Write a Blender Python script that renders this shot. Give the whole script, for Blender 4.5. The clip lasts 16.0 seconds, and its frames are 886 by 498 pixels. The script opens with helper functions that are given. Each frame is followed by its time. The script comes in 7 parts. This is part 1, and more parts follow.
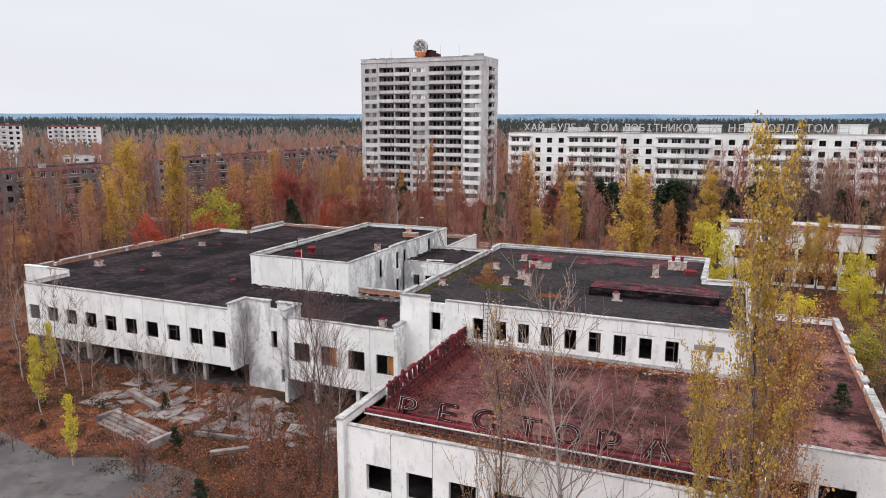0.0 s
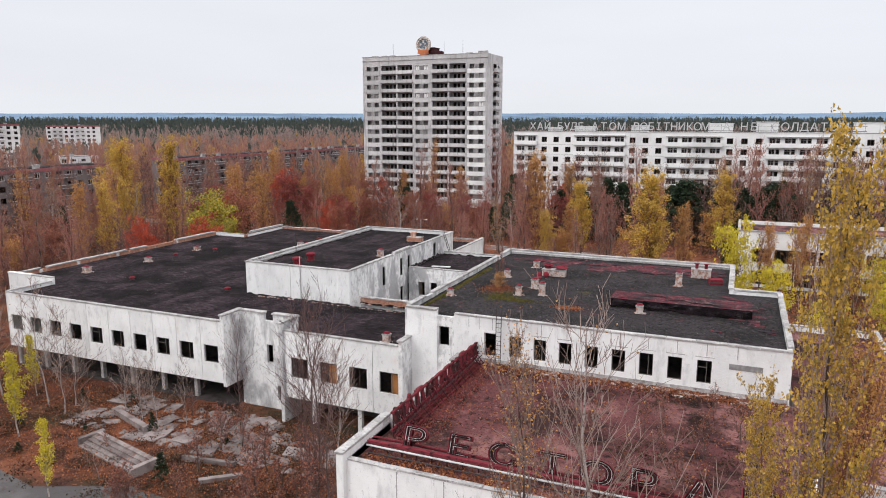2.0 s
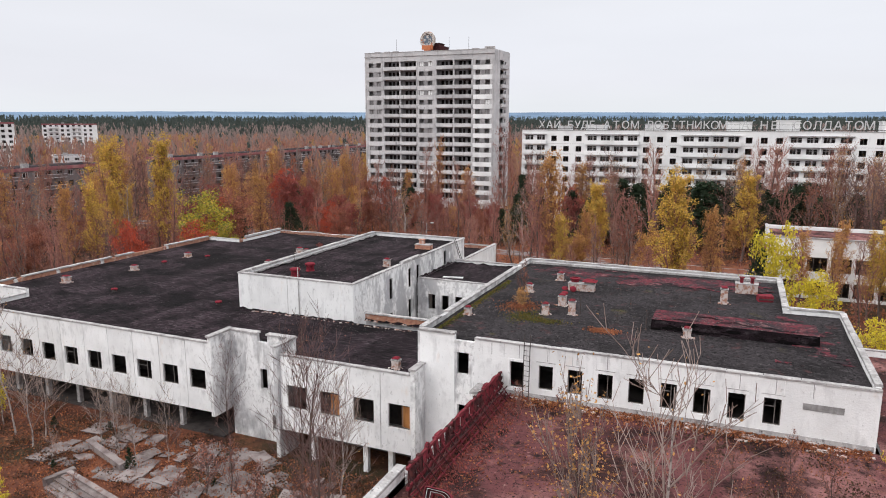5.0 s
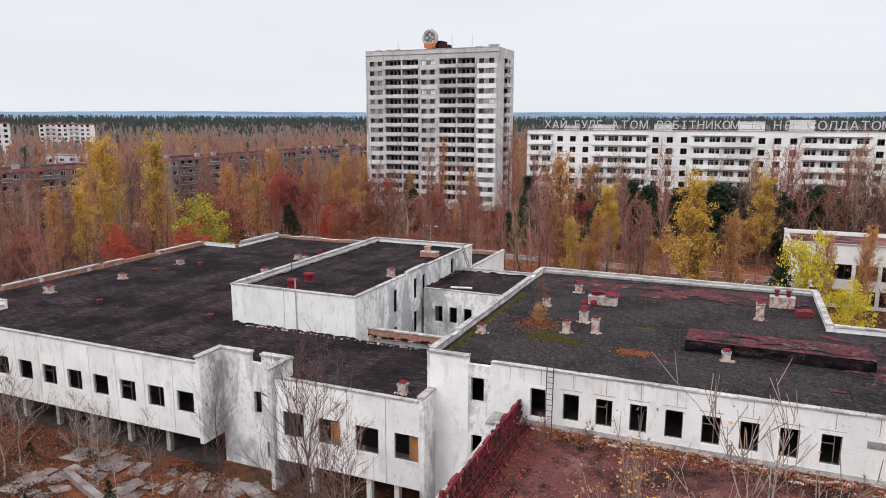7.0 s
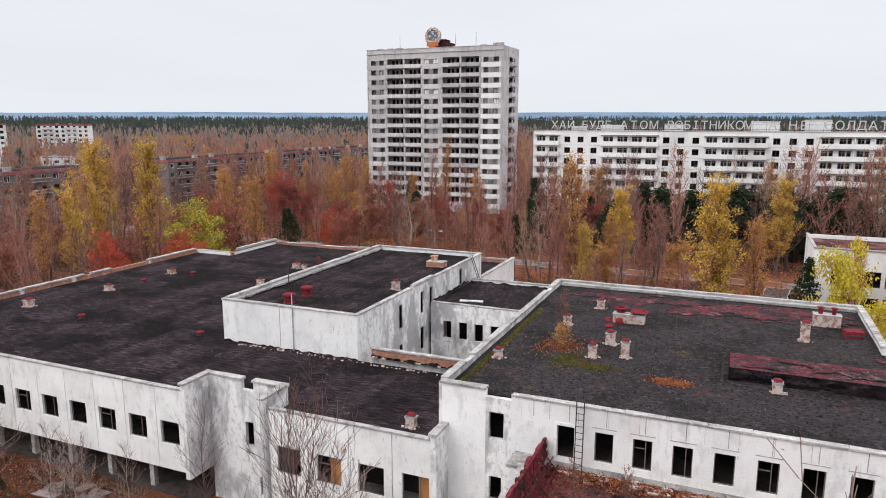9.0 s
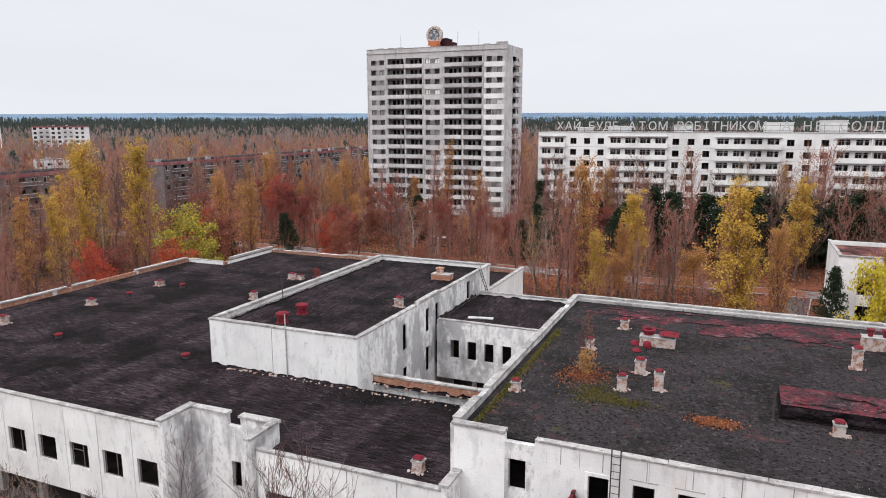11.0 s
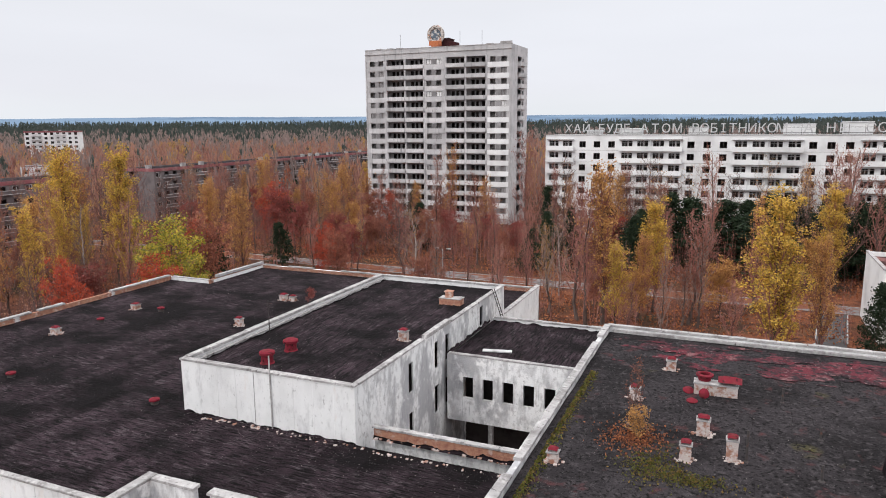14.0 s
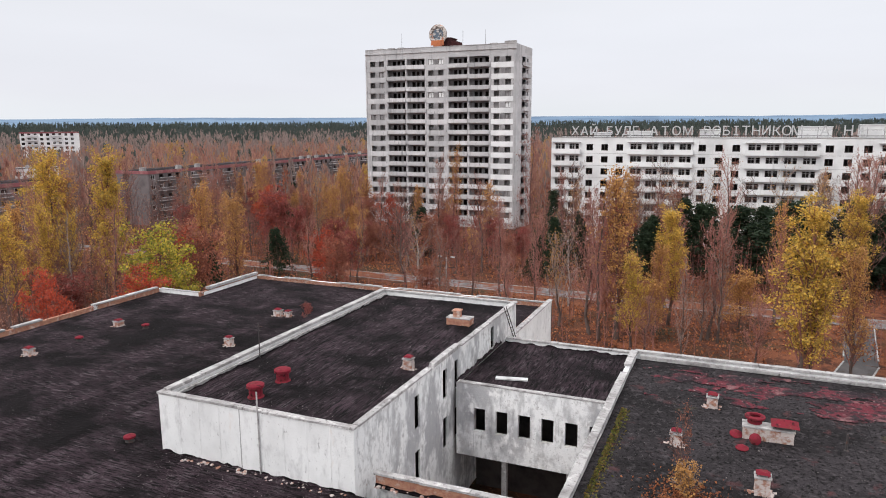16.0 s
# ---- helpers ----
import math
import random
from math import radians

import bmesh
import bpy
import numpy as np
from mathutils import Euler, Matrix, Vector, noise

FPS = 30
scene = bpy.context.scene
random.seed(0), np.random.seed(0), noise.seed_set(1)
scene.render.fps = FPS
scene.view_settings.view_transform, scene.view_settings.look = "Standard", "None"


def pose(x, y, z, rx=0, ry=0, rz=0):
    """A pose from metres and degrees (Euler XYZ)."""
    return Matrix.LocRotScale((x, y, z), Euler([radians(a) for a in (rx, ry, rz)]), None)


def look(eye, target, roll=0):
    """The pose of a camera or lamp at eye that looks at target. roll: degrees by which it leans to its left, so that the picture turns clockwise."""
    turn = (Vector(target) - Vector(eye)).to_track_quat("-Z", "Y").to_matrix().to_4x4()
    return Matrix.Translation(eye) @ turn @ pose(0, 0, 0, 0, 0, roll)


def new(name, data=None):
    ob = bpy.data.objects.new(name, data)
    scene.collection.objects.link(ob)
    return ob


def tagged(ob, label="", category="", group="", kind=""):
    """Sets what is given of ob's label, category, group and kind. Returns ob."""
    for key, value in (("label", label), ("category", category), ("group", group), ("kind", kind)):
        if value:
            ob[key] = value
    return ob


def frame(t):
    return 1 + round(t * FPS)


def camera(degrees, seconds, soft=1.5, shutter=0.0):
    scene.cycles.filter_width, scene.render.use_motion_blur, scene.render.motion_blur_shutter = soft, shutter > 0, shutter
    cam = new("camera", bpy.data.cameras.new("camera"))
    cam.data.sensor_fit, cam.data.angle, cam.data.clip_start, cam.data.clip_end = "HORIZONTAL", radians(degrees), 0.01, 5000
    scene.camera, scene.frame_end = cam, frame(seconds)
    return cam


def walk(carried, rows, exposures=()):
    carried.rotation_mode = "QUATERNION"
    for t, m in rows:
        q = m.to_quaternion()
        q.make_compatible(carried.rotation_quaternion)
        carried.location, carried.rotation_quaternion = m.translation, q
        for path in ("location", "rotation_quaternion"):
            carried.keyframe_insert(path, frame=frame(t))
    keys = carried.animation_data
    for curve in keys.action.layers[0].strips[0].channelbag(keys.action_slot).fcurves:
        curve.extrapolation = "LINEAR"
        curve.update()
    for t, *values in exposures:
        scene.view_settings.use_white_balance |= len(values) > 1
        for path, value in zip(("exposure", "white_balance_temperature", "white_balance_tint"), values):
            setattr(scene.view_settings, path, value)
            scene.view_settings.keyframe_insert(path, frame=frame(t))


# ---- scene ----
cam = camera(65.0, 16.0, soft=1.0)
PATH = [
    (0, (39.398, -65.975, 27.506), (38.632, -64.163, 27.146), 0.1),
    (0.5, (38.862, -64.931, 27.482), (38.094, -63.119, 27.122), 0.0),
    (1, (38.28, -63.835, 27.473), (37.51, -62.024, 27.111), -0.1),
    (1.5, (37.681, -62.729, 27.436), (36.91, -60.919, 27.074), -0.1),
    (2, (36.956, -61.672, 27.4), (36.185, -59.862, 27.038), -0.0),
    (2.5, (36.212, -60.578, 27.364), (35.441, -58.768, 27.001), -0.0),
    (3, (35.484, -59.435, 27.294), (34.713, -57.626, 26.932), 0.0),
    (3.5, (34.691, -58.294, 27.25), (33.92, -56.484, 26.887), 0.3),
    (4, (34.039, -57.276, 27.209), (33.269, -55.467, 26.845), 0.1),
    (6.5, (30.694, -51.921, 27.127), (29.921, -50.113, 26.762), 0.1),
    (7, (29.996, -50.816, 27.119), (29.224, -49.007, 26.754), 0.1),
    (7.5, (29.29, -49.666, 27.113), (28.517, -47.858, 26.748), -0.0),
    (8, (28.58, -48.531, 27.108), (27.807, -46.723, 26.744), 0.0),
    (8.5, (27.892, -47.368, 27.124), (27.117, -45.56, 26.76), -0.0),
    (9, (27.198, -46.187, 27.145), (26.424, -44.38, 26.781), -0.0),
    (11.5, (23.911, -40.373, 27.311), (23.136, -38.565, 26.95), -0.2),
    (12, (23.266, -39.17, 27.327), (22.491, -37.362, 26.968), -0.3),
    (12.5, (22.548, -37.884, 27.344), (21.773, -36.075, 26.986), -0.3),
    (13, (21.829, -36.614, 27.336), (21.055, -34.805, 26.978), -0.3),
    (13.5, (21.134, -35.37, 27.359), (20.359, -33.561, 27.003), -0.4),
    (14, (20.445, -34.172, 27.382), (19.671, -32.362, 27.027), -0.4),
    (14.5, (19.771, -32.98, 27.419), (18.997, -31.17, 27.065), -0.4),
    (15, (19.096, -31.821, 27.445), (18.323, -30.01, 27.092), -0.3),
    (15.5, (18.399, -30.693, 27.498), (17.628, -28.881, 27.147), -0.3),
    (16, (17.737, -29.525, 27.586), (16.964, -27.714, 27.234), -0.3),
]
walk(cam, [(t, look(eye, target, roll)) for t, eye, target, roll in PATH])

# ---- world and light ----
world = bpy.data.worlds.new("overcast_sky")
scene.world = world
world.use_nodes = True
wn, wl = world.node_tree.nodes, world.node_tree.links
wn.clear()


def wnode(kind, **inputs):
    n = wn.new(kind)
    for k, v in inputs.items():
        n.inputs[k].default_value = v
    return n


tc = wnode("ShaderNodeTexCoord")
sep = wnode("ShaderNodeSeparateXYZ")
wl.new(tc.outputs["Generated"], sep.inputs[0])
mr = wnode("ShaderNodeMapRange")
mr.inputs["From Min"].default_value, mr.inputs["From Max"].default_value = 0.0, 1.0
mr.inputs["To Min"].default_value, mr.inputs["To Max"].default_value = 0.0, 1.0
wl.new(sep.outputs["Z"], mr.inputs["Value"])
ramp = wnode("ShaderNodeValToRGB")
cr = ramp.color_ramp
cr.elements[0].position, cr.elements[0].color = 0.0, (0.322, 0.338, 0.358, 1)
cr.elements[1].position, cr.elements[1].color = 1.0, (0.8, 0.8, 0.8, 1)
for pos, col in ((0.05, (0.322, 0.324, 0.352, 1)), (0.17, (0.332, 0.333, 0.349, 1)), (0.45, (0.60, 0.60, 0.61, 1))):
    e = cr.elements.new(pos)
    e.color = col
wl.new(mr.outputs[0], ramp.inputs[0])
cloud = wnode("ShaderNodeTexNoise", Scale=2.2, Detail=4.0, Roughness=0.5)
cmap = wnode("ShaderNodeMapping")
cmap.inputs["Scale"].default_value = (1, 1, 5)
wl.new(tc.outputs["Generated"], cmap.inputs[0])
wl.new(cmap.outputs[0], cloud.inputs["Vector"])
cmr = wnode("ShaderNodeMapRange")
cmr.inputs["From Min"].default_value, cmr.inputs["From Max"].default_value = 0.3, 0.7
cmr.inputs["To Min"].default_value, cmr.inputs["To Max"].default_value = 0.965, 1.025
wl.new(cloud.outputs["Fac"], cmr.inputs["Value"])
mul = wnode("ShaderNodeVectorMath")
mul.operation = "MULTIPLY"
wl.new(ramp.outputs[0], mul.inputs[0])
wl.new(cmr.outputs[0], mul.inputs[1])
sky = wnode("ShaderNodeTexSky")
sky.sky_type = "NISHITA"
sky.sun_disc = False
sky.sun_elevation, sky.sun_rotation = radians(42), radians(215)
bg_cloud = wnode("ShaderNodeBackground", Strength=2.42)
bg_sky = wnode("ShaderNodeBackground", Strength=0.012)
wl.new(mul.outputs[0], bg_cloud.inputs[0])
wl.new(sky.outputs[0], bg_sky.inputs[0])
add = wnode("ShaderNodeAddShader")
wout = wnode("ShaderNodeOutputWorld")
wl.new(bg_cloud.outputs[0], add.inputs[0])
wl.new(bg_sky.outputs[0], add.inputs[1])
wl.new(add.outputs[0], wout.inputs[0])

sun = new("sun", bpy.data.lights.new("sun", "SUN"))
sun.data.energy, sun.data.angle, sun.data.color = 1.15, radians(25), (1.0, 0.97, 0.93)
sun.matrix_world = look((-30, -52, 55), (0, 0, 0))


# ---- materials ----
def material(name, base, rough=0.85, metal=0.0):
    m = bpy.data.materials.new(name)
    m.use_nodes = True
    n, l = m.node_tree.nodes, m.node_tree.links
    b = n["Principled BSDF"]
    b.inputs["Base Color"].default_value = (*base, 1)
    b.inputs["Roughness"].default_value = rough
    b.inputs["Metallic"].default_value = metal
    b.inputs["Specular IOR Level"].default_value = 0.25 if rough < 0.8 else 0.08
    return m, n, l, b


def mixed(n, l, fac, a, b):
    """A colour mix; a and b are colours or sockets."""
    mx = n.new("ShaderNodeMix")
    mx.data_type = "RGBA"
    l.new(fac, mx.inputs[0])
    for s, v in ((mx.inputs[6], a), (mx.inputs[7], b)):
        if isinstance(v, tuple):
            s.default_value = (*v, 1)
        else:
            l.new(v, s)
    return mx.outputs[2]


def grain(n, l, scale, lo, hi, stretch=(1, 1, 1), detail=6.0, rough=0.6, offset=(0, 0, 0)):
    """A noise mask in world metres, from 0 to 1 between lo and hi."""
    g = n.new("ShaderNodeNewGeometry")
    mp = n.new("ShaderNodeMapping")
    mp.inputs["Scale"].default_value = stretch
    mp.inputs["Location"].default_value = offset
    t = n.new("ShaderNodeTexNoise")
    t.inputs["Scale"].default_value, t.inputs["Detail"].default_value, t.inputs["Roughness"].default_value = scale, detail, rough
    r = n.new("ShaderNodeMapRange")
    r.inputs["From Min"].default_value, r.inputs["From Max"].default_value = lo, hi
    l.new(g.outputs["Position"], mp.inputs[0])
    l.new(mp.outputs[0], t.inputs["Vector"])
    l.new(t.outputs["Fac"], r.inputs["Value"])
    return r.outputs[0]


def bumped(n, l, b, height, strength=0.4, distance=0.03):
    bp = n.new("ShaderNodeBump")
    bp.inputs["Strength"].default_value, bp.inputs["Distance"].default_value = strength, distance
    l.new(height, bp.inputs["Height"])
    l.new(bp.outputs[0], b.inputs["Normal"])


def layered(name, base, layers, rough=0.85, metal=0.0, bump=0.4, bump_scale=9.0, piece=0.0):
    """layers: rows of colour, scale, lo, hi, stretch. piece: how far single pieces differ in brightness."""
    m, n, l, b = material(name, base, rough, metal)
    col = base
    for k, (c, s, lo, hi, st) in enumerate(layers):
        col = mixed(n, l, grain(n, l, s, lo, hi, st, offset=(k * 7.3, k * 3.1, k * 5.7)), col, c)
    if piece:
        o = n.new("ShaderNodeObjectInfo")
        r = n.new("ShaderNodeMapRange")
        r.inputs["To Min"].default_value, r.inputs["To Max"].default_value = 1 - piece, 1 + piece
        l.new(o.outputs["Random"], r.inputs["Value"])
        h = n.new("ShaderNodeHueSaturation")
        l.new(r.outputs[0], h.inputs["Value"])
        if isinstance(col, tuple):
            h.inputs["Color"].default_value = (*col, 1)
        else:
            l.new(col, h.inputs["Color"])
        col = h.outputs[0]
    if not isinstance(col, tuple):
        l.new(col, b.inputs["Base Color"])
    bumped(n, l, b, grain(n, l, bump_scale, 0.3, 0.7), bump)
    return m


STREAK = (1.6, 1.6, 0.16)
WHITE = layered("weathered_whitewash", (0.82, 0.815, 0.82), [
    ((0.68, 0.675, 0.68), 0.35, 0.42, 0.70, (1, 1, 0.8)),
    ((0.54, 0.53, 0.54), 1.2, 0.54, 0.78, (1.2, 1.2, 0.55)),
    ((0.46, 0.45, 0.46), 1.8, 0.60, 0.82, (1.6, 1.6, 0.35)),
    ((0.70, 0.60, 0.54), 0.7, 0.64, 0.80, (1, 1, 0.4)),
    ((0.36, 0.345, 0.35), 4.5, 0.62, 0.76, (1, 1, 0.6)),
    ((0.22, 0.21, 0.21), 11.0, 0.67, 0.77, (1, 1, 0.8))], rough=0.9, bump=0.45, piece=0.06)
GREYWHITE = layered("stained_grey_render", (0.78, 0.775, 0.78), [
    ((0.42, 0.415, 0.43), 0.32, 0.46, 0.56, (1, 1, 0.6)),
    ((0.30, 0.295, 0.305), 1.0, 0.52, 0.72, (1.2, 1.2, 0.4)),
    ((0.80, 0.79, 0.79), 0.8, 0.55, 0.64, (1, 1, 0.7)),
    ((0.48, 0.465, 0.47), 3.0, 0.52, 0.68, (1, 1, 0.7)),
    ((0.19, 0.185, 0.19), 1.8, 0.61, 0.80, (1.8, 1.8, 0.18)),
    ((0.22, 0.205, 0.205), 8.0, 0.62, 0.74, (1, 1, 0.8))], rough=0.92, bump=0.5, piece=0.04)
CONCRETE = layered("old_concrete", (0.40, 0.385, 0.385), [
    ((0.22, 0.205, 0.205), 0.9, 0.45, 0.68, (1, 1, 1)), ((0.56, 0.54, 0.54), 2.4, 0.52, 0.70, (1, 1, 1)),
    ((0.10, 0.09, 0.09), 4.5, 0.58, 0.72, (1, 1, 0.6)), ((0.05, 0.045, 0.045), 12.0, 0.62, 0.72, (1, 1, 1))], bump=0.8, piece=0.14)
PANEL = layered("tower_panel", (0.58, 0.565, 0.575), [
    ((0.44, 0.43, 0.44), 0.12, 0.42, 0.66, (1, 1, 1.6)), ((0.24, 0.235, 0.245), 0.55, 0.55, 0.78, STREAK),
    ((0.66, 0.65, 0.65), 0.4, 0.58, 0.74, (1, 1, 1)), ((0.15, 0.145, 0.15), 1.4, 0.63, 0.74, (1.2, 1.2, 0.3))], bump=0.2, piece=0.16)
PANELWHITE = layered("white_facade_panel", (0.80, 0.80, 0.805), [
    ((0.58, 0.575, 0.58), 0.15, 0.45, 0.72, (1, 1, 1)), ((0.40, 0.39, 0.40), 0.6, 0.60, 0.85, STREAK)], bump=0.2, piece=0.05)
def felt(name, turn):
    """Old bitumen roofing, worn pale along the run of its strips."""
    st = (lambda a, b: (a, b, 1)) if turn else (lambda a, b: (b, a, 1))
    return layered(name, (0.027, 0.0175, 0.022), [
        ((0.046, 0.031, 0.038), 0.16, 0.46, 0.66, (1, 1, 1)),
        ((0.086, 0.070, 0.077), 2.2, 0.52, 0.70, st(0.5, 2.0)),
        ((0.008, 0.006, 0.007), 0.22, 0.47, 0.60, (0.8, 1.2, 1)),
        ((0.006, 0.005, 0.0055), 3.4, 0.50, 0.57, st(0.25, 2.6)),
        ((0.17, 0.145, 0.15), 9.0, 0.64, 0.74, st(0.6, 1.5)),
        ((0.004, 0.0035, 0.004), 13.0, 0.54, 0.64, st(0.7, 1.3))], rough=0.97, bump=1.0, bump_scale=6.0, piece=0.34)


FELT = felt("bitumen_roofing", True)
FELTY = felt("bitumen_roofing_lengthwise", False)
FELTRED = layered("mossy_grey_roofing", (0.037, 0.032, 0.035), [
    ((0.016, 0.014, 0.015), 0.25, 0.45, 0.64, (1, 1, 1)), ((0.076, 0.067, 0.071), 2.2, 0.53, 0.72, (1, 1, 1)),
    ((0.070, 0.062, 0.026), 0.22, 0.64, 0.74, (1, 1, 1)), ((0.008, 0.007, 0.0075), 5.0, 0.52, 0.62, (1, 1, 1)),
    ((0.080, 0.034, 0.036), 0.8, 0.60, 0.72, (1, 1, 1)), ((0.22, 0.205, 0.205), 12.0, 0.64, 0.74, (1, 1, 1)), ((0.005, 0.005, 0.005), 14.0, 0.56, 0.66, (1, 1, 1))], rough=0.97, bump=1.0, bump_scale=7.0)
REDPATCH = layered("red_moss_crust", (0.125, 0.028, 0.038), [
    ((0.030, 0.022, 0.026), 0.5, 0.44, 0.60, (1, 1, 1)), ((0.20, 0.10, 0.105), 0.9, 0.54, 0.68, (1, 1, 1)), ((0.034, 0.026, 0.030), 2.4, 0.50, 0.60, (1, 1, 1)),
    ((0.28, 0.20, 0.20), 5.0, 0.60, 0.72, (1, 1, 1)), ((0.010, 0.008, 0.009), 11.0, 0.55, 0.66, (1, 1, 1))], rough=0.97, bump=0.9)
REDROOF = layered("reddish_leaf_strewn_roofing", (0.115, 0.044, 0.046), [
    ((0.26, 0.125, 0.118), 0.17, 0.48, 0.62, (1, 1, 1)), ((0.040, 0.019, 0.019), 0.22, 0.49, 0.60, (1, 1, 1)),
    ((0.016, 0.011, 0.011), 0.8, 0.53, 0.66, (1, 1, 1)), ((0.17, 0.068, 0.040), 1.4, 0.57, 0.72, (1, 1, 1)),
    ((0.30, 0.165, 0.155), 3.0, 0.62, 0.74, (1, 1, 1)), ((0.014, 0.010, 0.010), 7.0, 0.54, 0.66, (1, 1, 1))], rough=0.97, bump=1.0, bump_scale=7.0, piece=0.06)
BRICK = layered("worn_red_brick", (0.42, 0.22, 0.15), [
    ((0.30, 0.13, 0.10), 3.0, 0.45, 0.65, (1, 1, 1)), ((0.58, 0.50, 0.46), 2.2, 0.55, 0.75, (1, 1, 1))], bump=0.6, piece=0.2)
VENTBRICK = layered("limewashed_brick", (0.56, 0.49, 0.47), [
    ((0.36, 0.19, 0.14), 3.0, 0.46, 0.58, (1, 1, 1)), ((0.25, 0.22, 0.22), 2.0, 0.58, 0.8, (1, 1, 1))], bump=0.8, bump_scale=14)
REDMETAL = layered("rusty_red_sheet_metal", (0.17, 0.018, 0.030), [
    ((0.13, 0.03, 0.03), 3.0, 0.5, 0.7, (1, 1, 1)), ((0.30, 0.10, 0.085), 6.0, 0.6, 0.8, (1, 1, 1)), ((0.03, 0.012, 0.014), 4.0, 0.56, 0.68, (1, 1, 1))], rough=0.8, bump=0.4)
SIGNRED = layered("dark_red_painted_steel", (0.17, 0.028, 0.038), [
    ((0.09, 0.025, 0.028), 2.0, 0.48, 0.7, (1, 1, 1)), ((0.25, 0.08, 0.075), 5.0, 0.62, 0.8, (1, 1, 1)), ((0.02, 0.010, 0.011), 3.0, 0.55, 0.66, (1, 1, 1))], rough=0.8, bump=0.4)
GREYPLAIN = layered("grey_mortar", (0.30, 0.29, 0.29), [((0.16, 0.15, 0.15), 1.5, 0.45, 0.65, (1, 1, 0.5))])
STEEL = layered("dull_dark_steel", (0.065, 0.058, 0.058), [((0.12, 0.055, 0.04), 4.0, 0.55, 0.75, (1, 1, 1))], rough=0.8, metal=0.1)
LETTER = layered("pale_weathered_letter_metal", (0.55, 0.55, 0.56), [((0.30, 0.29, 0.29), 1.0, 0.5, 0.75, (1, 1, 1))], rough=0.6)
# Plaster darkened in colour to stand for the shade of unlit rooms.
INSIDE = layered("room_shade_plaster", (0.070, 0.060, 0.058), [((0.030, 0.026, 0.026), 0.8, 0.45, 0.7, (1, 1, 1))], rough=0.95)
FRAME = layered("flaking_window_frame", (0.15, 0.135, 0.13), [((0.08, 0.07, 0.065), 6.0, 0.5, 0.7, (1, 1, 1))], rough=0.7)
REDROOFTILE = layered("faded_red_roof_band", (0.27, 0.10, 0.11), [((0.38, 0.22, 0.21), 0.4, 0.5, 0.7, (1, 1, 1)), ((0.12, 0.08, 0.08), 0.8, 0.55, 0.75, (1, 1, 1))])
GROUND = layered("leaf_litter_ground", (0.120, 0.046, 0.030), [
    ((0.23, 0.086, 0.046), 0.05, 0.46, 0.62, (1, 1, 1)), ((0.045, 0.036, 0.022), 0.10, 0.48, 0.62, (1, 1, 1)),
    ((0.055, 0.027, 0.021), 0.5, 0.48, 0.62, (1, 1, 1)), ((0.30, 0.13, 0.07), 3.0, 0.58, 0.72, (1, 1, 1)), ((0.02, 0.014, 0.012), 6.0, 0.56, 0.68, (1, 1, 1))], rough=1.0, bump=1.0, bump_scale=4.0)
ASPHALT = layered("cracked_asphalt", (0.085, 0.078, 0.08), [
    ((0.14, 0.13, 0.13), 0.3, 0.45, 0.7, (1, 1, 1)), ((0.07, 0.05, 0.04), 1.2, 0.58, 0.72, (1, 1, 1))], rough=0.9, bump=0.5)
PAVE = layered("broken_paving", (0.25, 0.215, 0.21), [
    ((0.12, 0.09, 0.088), 0.7, 0.45, 0.68, (1, 1, 1)), ((0.15, 0.065, 0.045), 1.6, 0.56, 0.70, (1, 1, 1))], bump=0.7, piece=0.2)
# The blue of the air in between is painted into the hills.
HILL = layered("haze_blue_hills", (0.155, 0.225, 0.315), [((0.115, 0.17, 0.25), 0.004, 0.45, 0.6, (1, 1, 3))], rough=1.0, bump=0.0)
FARFIELD = layered("far_forest_floor", (0.062, 0.055, 0.045), [((0.035, 0.042, 0.034), 0.01, 0.42, 0.62, (1, 1, 1))], rough=1.0, bump=0.0)


def foliage(name, a, b, c, objvary=0.12):
    """Leaves that vary leaf by leaf between three colours, and tree by tree in brightness."""
    m, n, l, p = material(name, a, 0.7)
    g = n.new("ShaderNodeNewGeometry")
    r = n.new("ShaderNodeValToRGB")
    r.color_ramp.elements[0].color, r.color_ramp.elements[1].color = (*a, 1), (*c, 1)
    e = r.color_ramp.elements.new(0.5)
    e.color = (*b, 1)
    l.new(g.outputs["Random Per Island"], r.inputs[0])
    o = n.new("ShaderNodeObjectInfo")
    mr2 = n.new("ShaderNodeMapRange")
    mr2.inputs["To Min"].default_value, mr2.inputs["To Max"].default_value = 1 - objvary, 1 + objvary
    l.new(o.outputs["Random"], mr2.inputs["Value"])
    h = n.new("ShaderNodeHueSaturation")
    l.new(mr2.outputs[0], h.inputs["Value"])
    l.new(r.outputs[0], h.inputs["Color"])
    l.new(h.outputs[0], p.inputs["Base Color"])
    tl = n.new("ShaderNodeBsdfTranslucent")
    l.new(h.outputs[0], tl.inputs["Color"])
    ms = n.new("ShaderNodeMixShader")
    ms.inputs[0].default_value = 0.35
    out = n["Material Output"]
    l.new(p.outputs[0], ms.inputs[1])
    l.new(tl.outputs[0], ms.inputs[2])
    l.new(ms.outputs[0], out.inputs["Surface"])
    return m


